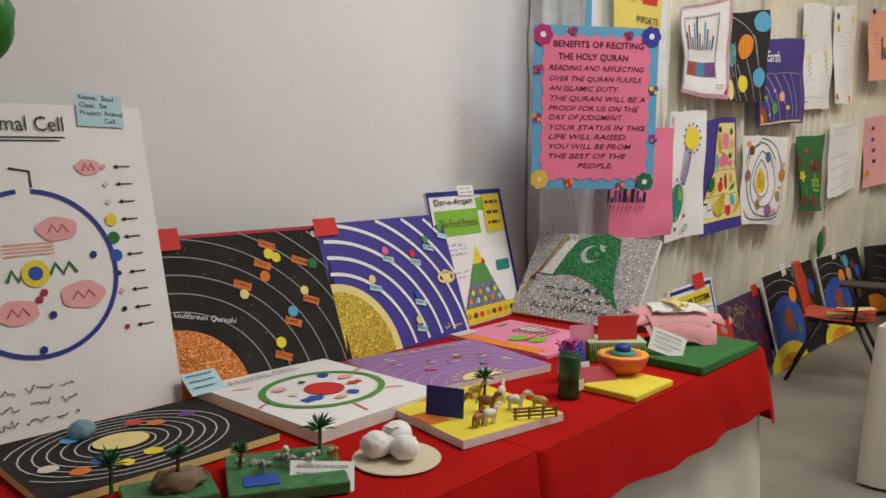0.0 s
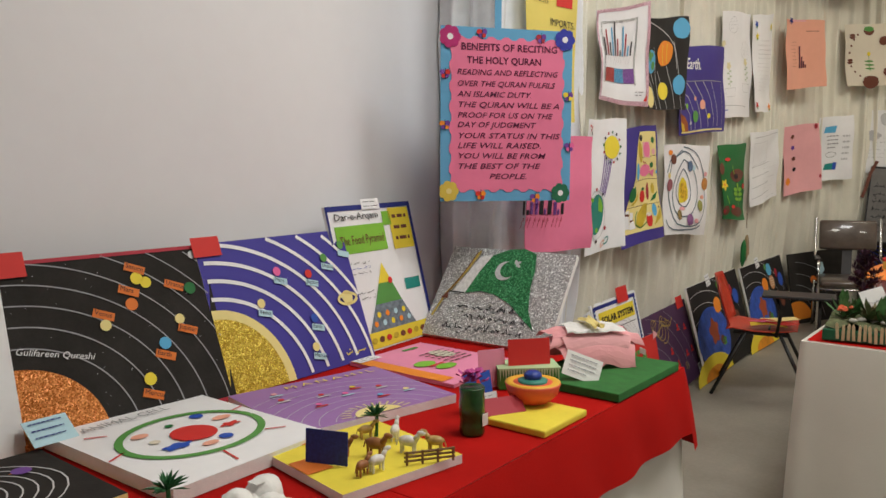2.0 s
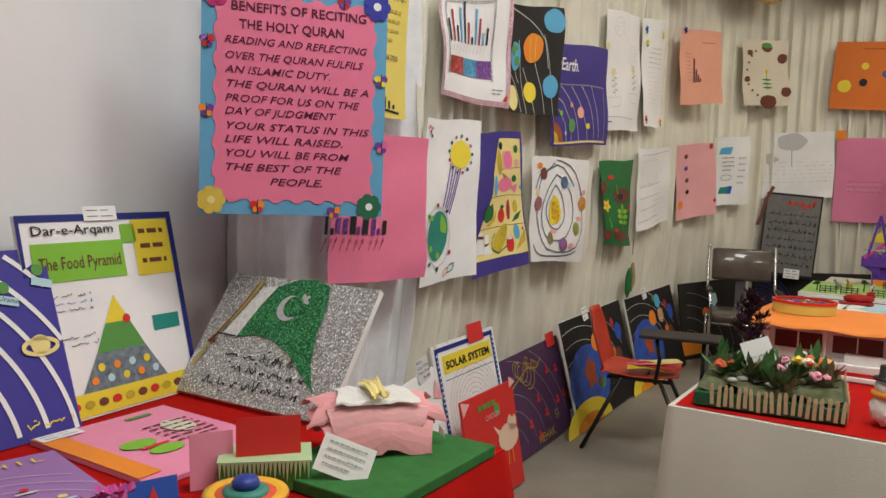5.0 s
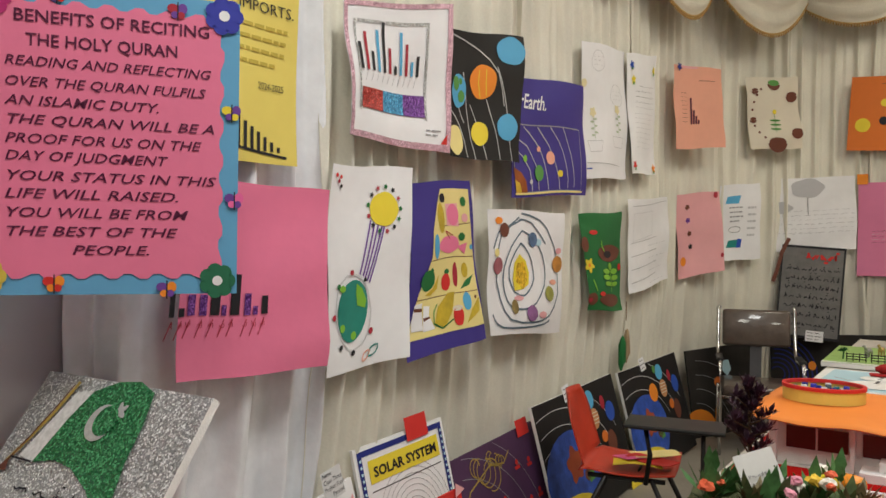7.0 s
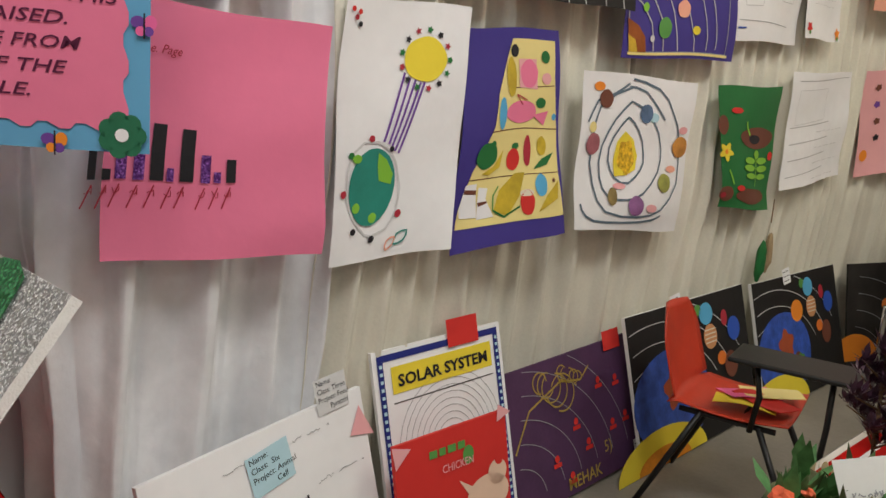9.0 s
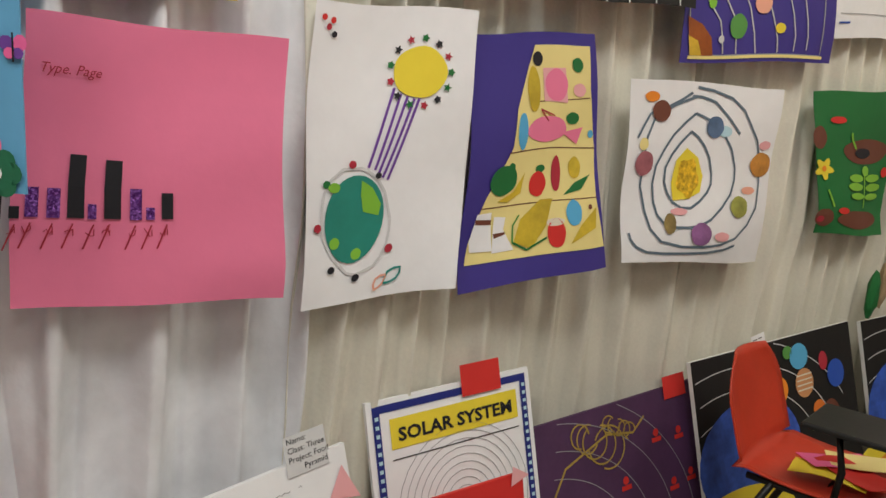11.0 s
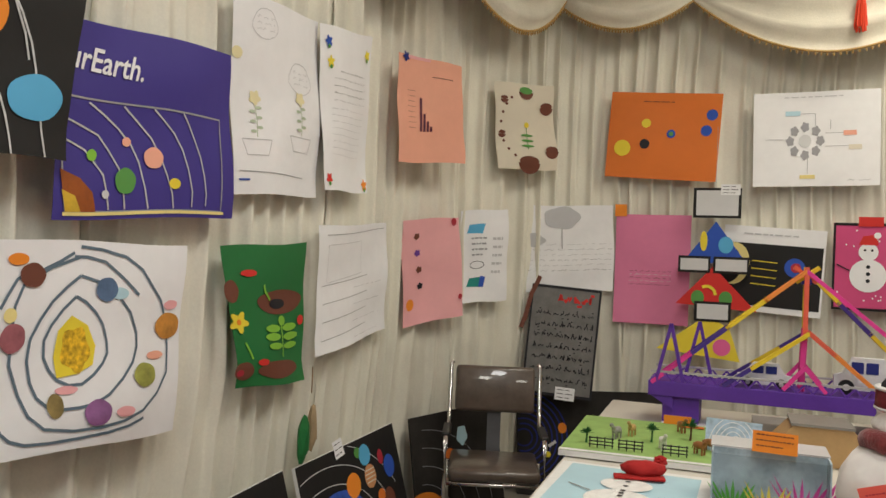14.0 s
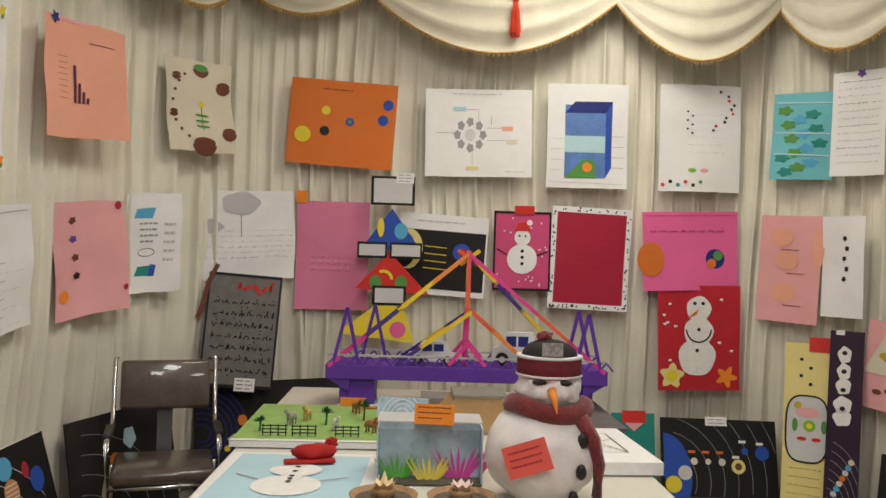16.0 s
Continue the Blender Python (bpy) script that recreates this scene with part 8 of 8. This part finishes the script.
for y in (-0.14, 0.14):
    top = Vector((0.0, y * 0.3, 0.86))
    for end, cols in ((-0.74, "oyvp"), (0.74, "pprp") if y < 0 else (0.62, "yvyr")):
        e = Vector((end, y, 0.24))
        for k, c in enumerate(cols):
            stick(top.lerp(e, k / 4), top.lerp(e, (k + 1.08) / 4), STK[c])
    mid = Vector((0.02, y * 0.6, 0.54))
    for end, cols in ((-0.38, "vyv" if y > 0 else "yyv"), (0.36, "roo")):
        e = Vector((end, y, 0.25))
        for k, c in enumerate(cols):
            stick(mid.lerp(e, k / 3), mid.lerp(e, (k + 1.08) / 3), STK[c])
    stick((-0.01, y * 0.5, 0.24), (0.0, y * 0.3, 0.56), STK["p"]), stick((0.0, y * 0.35, 0.5), (0.0, y * 0.3, 0.88), STK["y" if y > 0 else "r"])
    stick((-0.1, y, 0.25), (-0.0, y, 0.37), STK["p"]), stick((0.1, y, 0.25), (0.0, y, 0.37), STK["p"])
    for x in ((-0.66, 0.66) if y < 0 else (-0.53, 0.655)):
        stick((x - 0.07, y, 0.24), (x, y, 0.55), VIO, "frame_stick", 0.008), stick((x + 0.07, y, 0.24), (x, y, 0.55), VIO, "frame_stick", 0.008)
    stick((-0.76, y, 0.29), (0.76, y, 0.29), mat("rail_grey", (0.45, 0.44, 0.46), 0.5), "handrail", 0.005)
    for k in range(20):
        x = -0.72 + 0.076 * k
        stick((x, y, 0.24), (x + 0.038, y, 0.285), VIO, "lattice", 0.004), stick((x + 0.076, y, 0.24), (x + 0.038, y, 0.285), VIO, "lattice", 0.004)
stick((-0.05, -0.02, 0.80), (0.06, 0.0, 0.88), STK["y"]), stick((0.05, 0.02, 0.80), (-0.06, 0.0, 0.88), STK["r"])
part("crown", box_bm(0.05, 0.05, 0.03, (0.0, 0, 0.79), 0.004), mat("crown_blue", (0.03, 0.03, 0.3), 0.5), root)


def paper_car(x, y, z, w, h, tall):
    root = thing("paper_car", pose(x, y, z), "white cut-out paper car standing on the bridge", "toy car", "paper cars")
    prof = [(-0.5, 0.12), (0.5, 0.12), (0.5, 0.5), (0.38, 0.55), (0.25 if not tall else 0.32, 1.0), (-0.2, 1.0), (-0.36, 0.58), (-0.5, 0.5)]
    bm = bmesh.new()
    f = [bm.verts.new((a * w, -0.02, b * h)) for a, b in prof]
    k2 = [bm.verts.new((a * w, 0.02, b * h)) for a, b in prof]
    bm.faces.new(f), bm.faces.new(k2[::-1])
    for k in range(len(prof)):
        bm.faces.new((f[k], k2[k], k2[(k + 1) % len(prof)], f[(k + 1) % len(prof)]))
    part("body", bm, mat("car_paper", (0.72, 0.73, 0.76), 0.5), root)
    part("window", box_bm(w * 0.2, 0.003, h * 0.3, (-w * 0.12, -0.022, h * 0.58)), DKBLUE, root)
    part("window", box_bm(w * 0.2, 0.003, h * 0.3, (w * 0.12, -0.022, h * 0.58)), DKBLUE, root)
    for sx in (-0.3, 0.3):
        bm = bmesh.new()
        bmesh.ops.create_cone(bm, cap_ends=True, segments=16, radius1=h * 0.2, radius2=h * 0.2, depth=0.012, matrix=Matrix.Translation((sx * w, -0.026, h * 0.2)) @ Matrix.Rotation(radians(90), 4, "X"))
        wh = part("wheel", bm, BLACKM, root)
        bm = bmesh.new()
        bmesh.ops.create_cone(bm, cap_ends=True, segments=12, radius1=h * 0.09, radius2=h * 0.09, depth=0.004, matrix=Matrix.Translation((sx * w, -0.034, h * 0.2)) @ Matrix.Rotation(radians(90), 4, "X"))
        part("rim", bm, GREYP, wh)


paper_car(0.09, 8.5, T3 + 0.241, 0.27, 0.13, False)
paper_car(0.56, 8.52, T3 + 0.241, 0.28, 0.19, True)

# hung food pyramid of four cut-outs
s = Sheet("food_pyramid", hung(-0.2, 9.50, 1.60, 0, 0), 0.46, 1.10, mat("clear_thread", (0.5, 0.48, 0.44), 0.5), "hanging paper food pyramid in coloured triangles", "paper model", thick=0.001)
root = s.root
for ob in list(root.children):
    bpy.data.objects.remove(ob)
s.poly([(.2, .02), (.2, .2), (.85, .2), (.85, .02)], BLACK, "black_card", 3), s.poly([(.24, .035), (.24, .185), (.81, .185), (.81, .035)], GREYP, "label_panel", 4), s.tag(.7, .03, .12, .07, WHITE, 3, layer=5)
s.poly([(.52, .22), (.08, .47), (.95, .47)], BLUE, "blue_triangle", 3), s.ell(.36, .34, .05, YELLOW, rv=.06, layer=5), s.ell(.66, .36, .1, CYAN, rv=.05, layer=5), s.rect(.02, .43, .46, .53, BLACK, layer=4), s.rect(.5, .43, .98, .53, BLACK, layer=4), s.rect(.05, .445, .43, .515, GREYP, "label_panel", 5), s.rect(.53, .445, .95, .515, GREYP, "label_panel", 5)
s.poly([(.5, .49), (.0, .72), (1.1, .75)], RED, "red_triangle", 2), s.ell(.3, .68, .09, LEAF, rv=.045, layer=5), s.ell(.68, .68, .09, LEAF, rv=.045, layer=5), s.arc(.42, .66, .12, .02, YELLOW, a0=0, a1=120, layer=6), s.rect(.26, .7, .76, .82, BLACK, layer=6), s.rect(.3, .715, .72, .805, GREYP, "label_panel", 7)
s.poly([(.45, .78), (-.25, 1.0), (.9, 1.05), (.75, .86)], YELLOW, "yellow_cut_out", 3), s.ell(.65, .97, .12, PINKH, layer=5)
s.line([(.5, -.35), (.5, .05)], .002, PENCIL, "thread", 1)
s.done()


# ---------------------------------------------------------------- chairs
def steel_chair(m):
    root = thing("visitor_chair", m, "steel-framed visitor chair with plastic-wrapped brown vinyl", "chair")
    V = mat("brown_vinyl", (0.10, 0.075, 0.06), 0.3, 0.25, 14, 0.5, 30, coat=0.6)
    part("seat", box_bm(0.50, 0.46, 0.07, (0, 0, 0.41), 0.025), V, root, smooth=True)
    bm = box_bm(0.47, 0.05, 0.27, (0, 0, 0), 0.022)
    bmesh.ops.transform(bm, matrix=pose(0, 0.25, 0.70, -12, 0, 0), verts=bm.verts)
    part("backrest", bm, V, root, "brown vinyl backrest in clear plastic", True)
    for sx in (-1, 1):
        x = sx * 0.265
        part("side_frame", tube_bm([(x, -0.24, 0.0), (x, -0.25, 0.40), (x, -0.24, 0.62), (x, -0.2, 0.64), (x, 0.1, 0.62), (x, 0.21, 0.64), (x, 0.26, 0.75), (x, 0.31, 0.97), (x * 0.95, 0.31, 0.985)], 0.012, 10), STEEL, root, "bright steel side tube", True)
        part("rear_leg", tube_bm([(x, 0.26, 0.0), (x, 0.2, 0.42)], 0.012, 10), STEEL, root, smooth=True)
        part("armrest", box_bm(0.045, 0.26, 0.025, (x, -0.06, 0.64), 0.008), BLACKM, root)
    part("front_bar", tube_bm([(-0.265, -0.22, 0.40), (0.265, -0.22, 0.40)], 0.011, 8), STEEL, root, smooth=True)
    part("rear_bar", tube_bm([(-0.265, 0.2, 0.40), (0.265, 0.2, 0.40)], 0.011, 8), STEEL, root, smooth=True)
    part("back_post", box_bm(0.08, 0.006, 0.3, (0, 0.27, 0.42)), mat("smoke_film", (0.12, 0.12, 0.13), 0.25), root)


steel_chair(pose(-1.31, 8.30, 0, 0, 0, 17))


def writing_chair(m):
    root = thing("writing_chair", m, "red plastic writing chair on black legs with a tablet arm", "chair")
    R = mat("red_plastic", (0.50, 0.045, 0.02), 0.35, 0.1, 8, 0.05)
    bm = bmesh.new()
    n, mseg = 14, 22
    grid = []
    for j in range(mseg + 1):
        f = j / mseg
        if f < 0.5:
            y, z = -0.22 + 0.42 * (f / 0.5), 0.435 - 0.02 * math.sin(math.pi * f / 0.5)
        else:
            g2 = (f - 0.5) / 0.5
            y, z = 0.20 + 0.10 * g2, 0.435 + 0.33 * g2 ** 1.1
        wdt = 0.21 - 0.03 * max(0, (f - 0.8) / 0.2) ** 2 * 3
        grid.append([bm.verts.new((wdt * (2 * i / n - 1), y - (0.035 * (2 * i / n - 1) ** 2 if f > 0.5 else 0), z + (0.02 * (2 * i / n - 1) ** 2 if f < 0.5 else 0))) for i in range(n + 1)])
    for j in range(mseg):
        for i in range(n):
            bm.faces.new((grid[j][i], grid[j][i + 1], grid[j + 1][i + 1], grid[j + 1][i]))
    shell = part("shell", bm, R, root, smooth=True)
    shell.modifiers.new("plastic", "SOLIDIFY").thickness = 0.006
    for sx in (-1, 1):
        part("front_leg", tube_bm([(sx * 0.23, -0.32, 0), (sx * 0.19, -0.12, 0.42)], 0.012, 8), BLACKM, root, smooth=True)
        part("rear_leg", tube_bm([(sx * 0.23, 0.28, 0), (sx * 0.19, 0.08, 0.42)], 0.012, 8), BLACKM, root, smooth=True)
        part("seat_rail", tube_bm([(sx * 0.19, -0.18, 0.415), (sx * 0.19, 0.16, 0.415)], 0.011, 8), BLACKM, root, smooth=True)
    part("cross_bar", tube_bm([(-0.19, -0.05, 0.41), (0.19, -0.05, 0.41)], 0.010, 8), BLACKM, root, smooth=True)
    part("tablet_post", tube_bm([(-0.23, -0.1, 0.41), (-0.25, -0.12, 0.55), (-0.25, -0.1, 0.665)], 0.011, 8), BLACKM, root, smooth=True)
    part("tablet_post", tube_bm([(-0.23, -0.32, 0.2), (-0.25, -0.34, 0.5), (-0.25, -0.34, 0.665)], 0.010, 8), BLACKM, root, smooth=True)
    part("tablet", box_bm(0.22, 0.42, 0.018, (-0.20, -0.22, 0.667), 0.006), BLACKM, root, "black writing tablet")
    return root


writing_chair(pose(-1.38, 6.0, 0, 0, 0, 103))
for k, (x, y, c, rz) in enumerate(((-1.32, 5.94, YELLOW, 20), (-1.35, 6.04, PINKH, 60), (-1.27, 6.0, RED, -15), (-1.29, 6.09, YELLOWP, 40))):
    s = Sheet("paper_sheet", laid(x, y, 0.455 + 0.005 * k, rz), 0.22, 0.12, c, "crumpled coloured paper lying on the red chair", "paper", thick=0.002, curl=0.006, seed=k)
    s.done()

# hanging craft strip on the west drapes
root = thing("hanging_craft", pose(-1.87, 7.2, 0.97), "dark green hanging paper craft with beige ends", "decoration")
part("thread", tube_bm([(0, 0, 0), (0, 0, 0.12)], 0.003, 5), TWIG, root)
part("leaf", blob_bm(0.05, (0, -0.06, -0.2), (0.4, 0.9, 2.2), 0.15, 3, 2), GREEN, root)
part("tail", blob_bm(0.04, (0, 0.02, -0.16), (0.5, 0.7, 2.6), 0.2, 5, 2), mat("beige_felt", (0.36, 0.26, 0.15), 0.8, 0.3), root)

# hanging green paper leaves near the entrance
root = thing("hanging_leaves", pose(-1.06, 0.80, 1.72), "green paper leaves hanging on a thread from the ceiling", "decoration")
part("thread", tube_bm([(0, 0, 0.02), (0.01, 0.0, 1.2), (0, 0, 2.26)], 0.002, 5), TWIG, root)
for x, y, z, sc in ((0, 0, -0.01, 1.0), (0.045, 0.115, 0.075, 0.55)):
    part("leaf", blob_bm(0.05 * sc, (x, y, z), (0.75, 0.75, 1.15), 0.08, 3 + x, 3), mat("leaf_green_gloss", (0.03, 0.22, 0.03), 0.4, 0.25, 25), root, smooth=True)
part("stalk", tube_bm([(0, 0, 0.03), (0.02, 0.06, 0.1), (0.045, 0.115, 0.09)], 0.003, 5), TWIG, root)
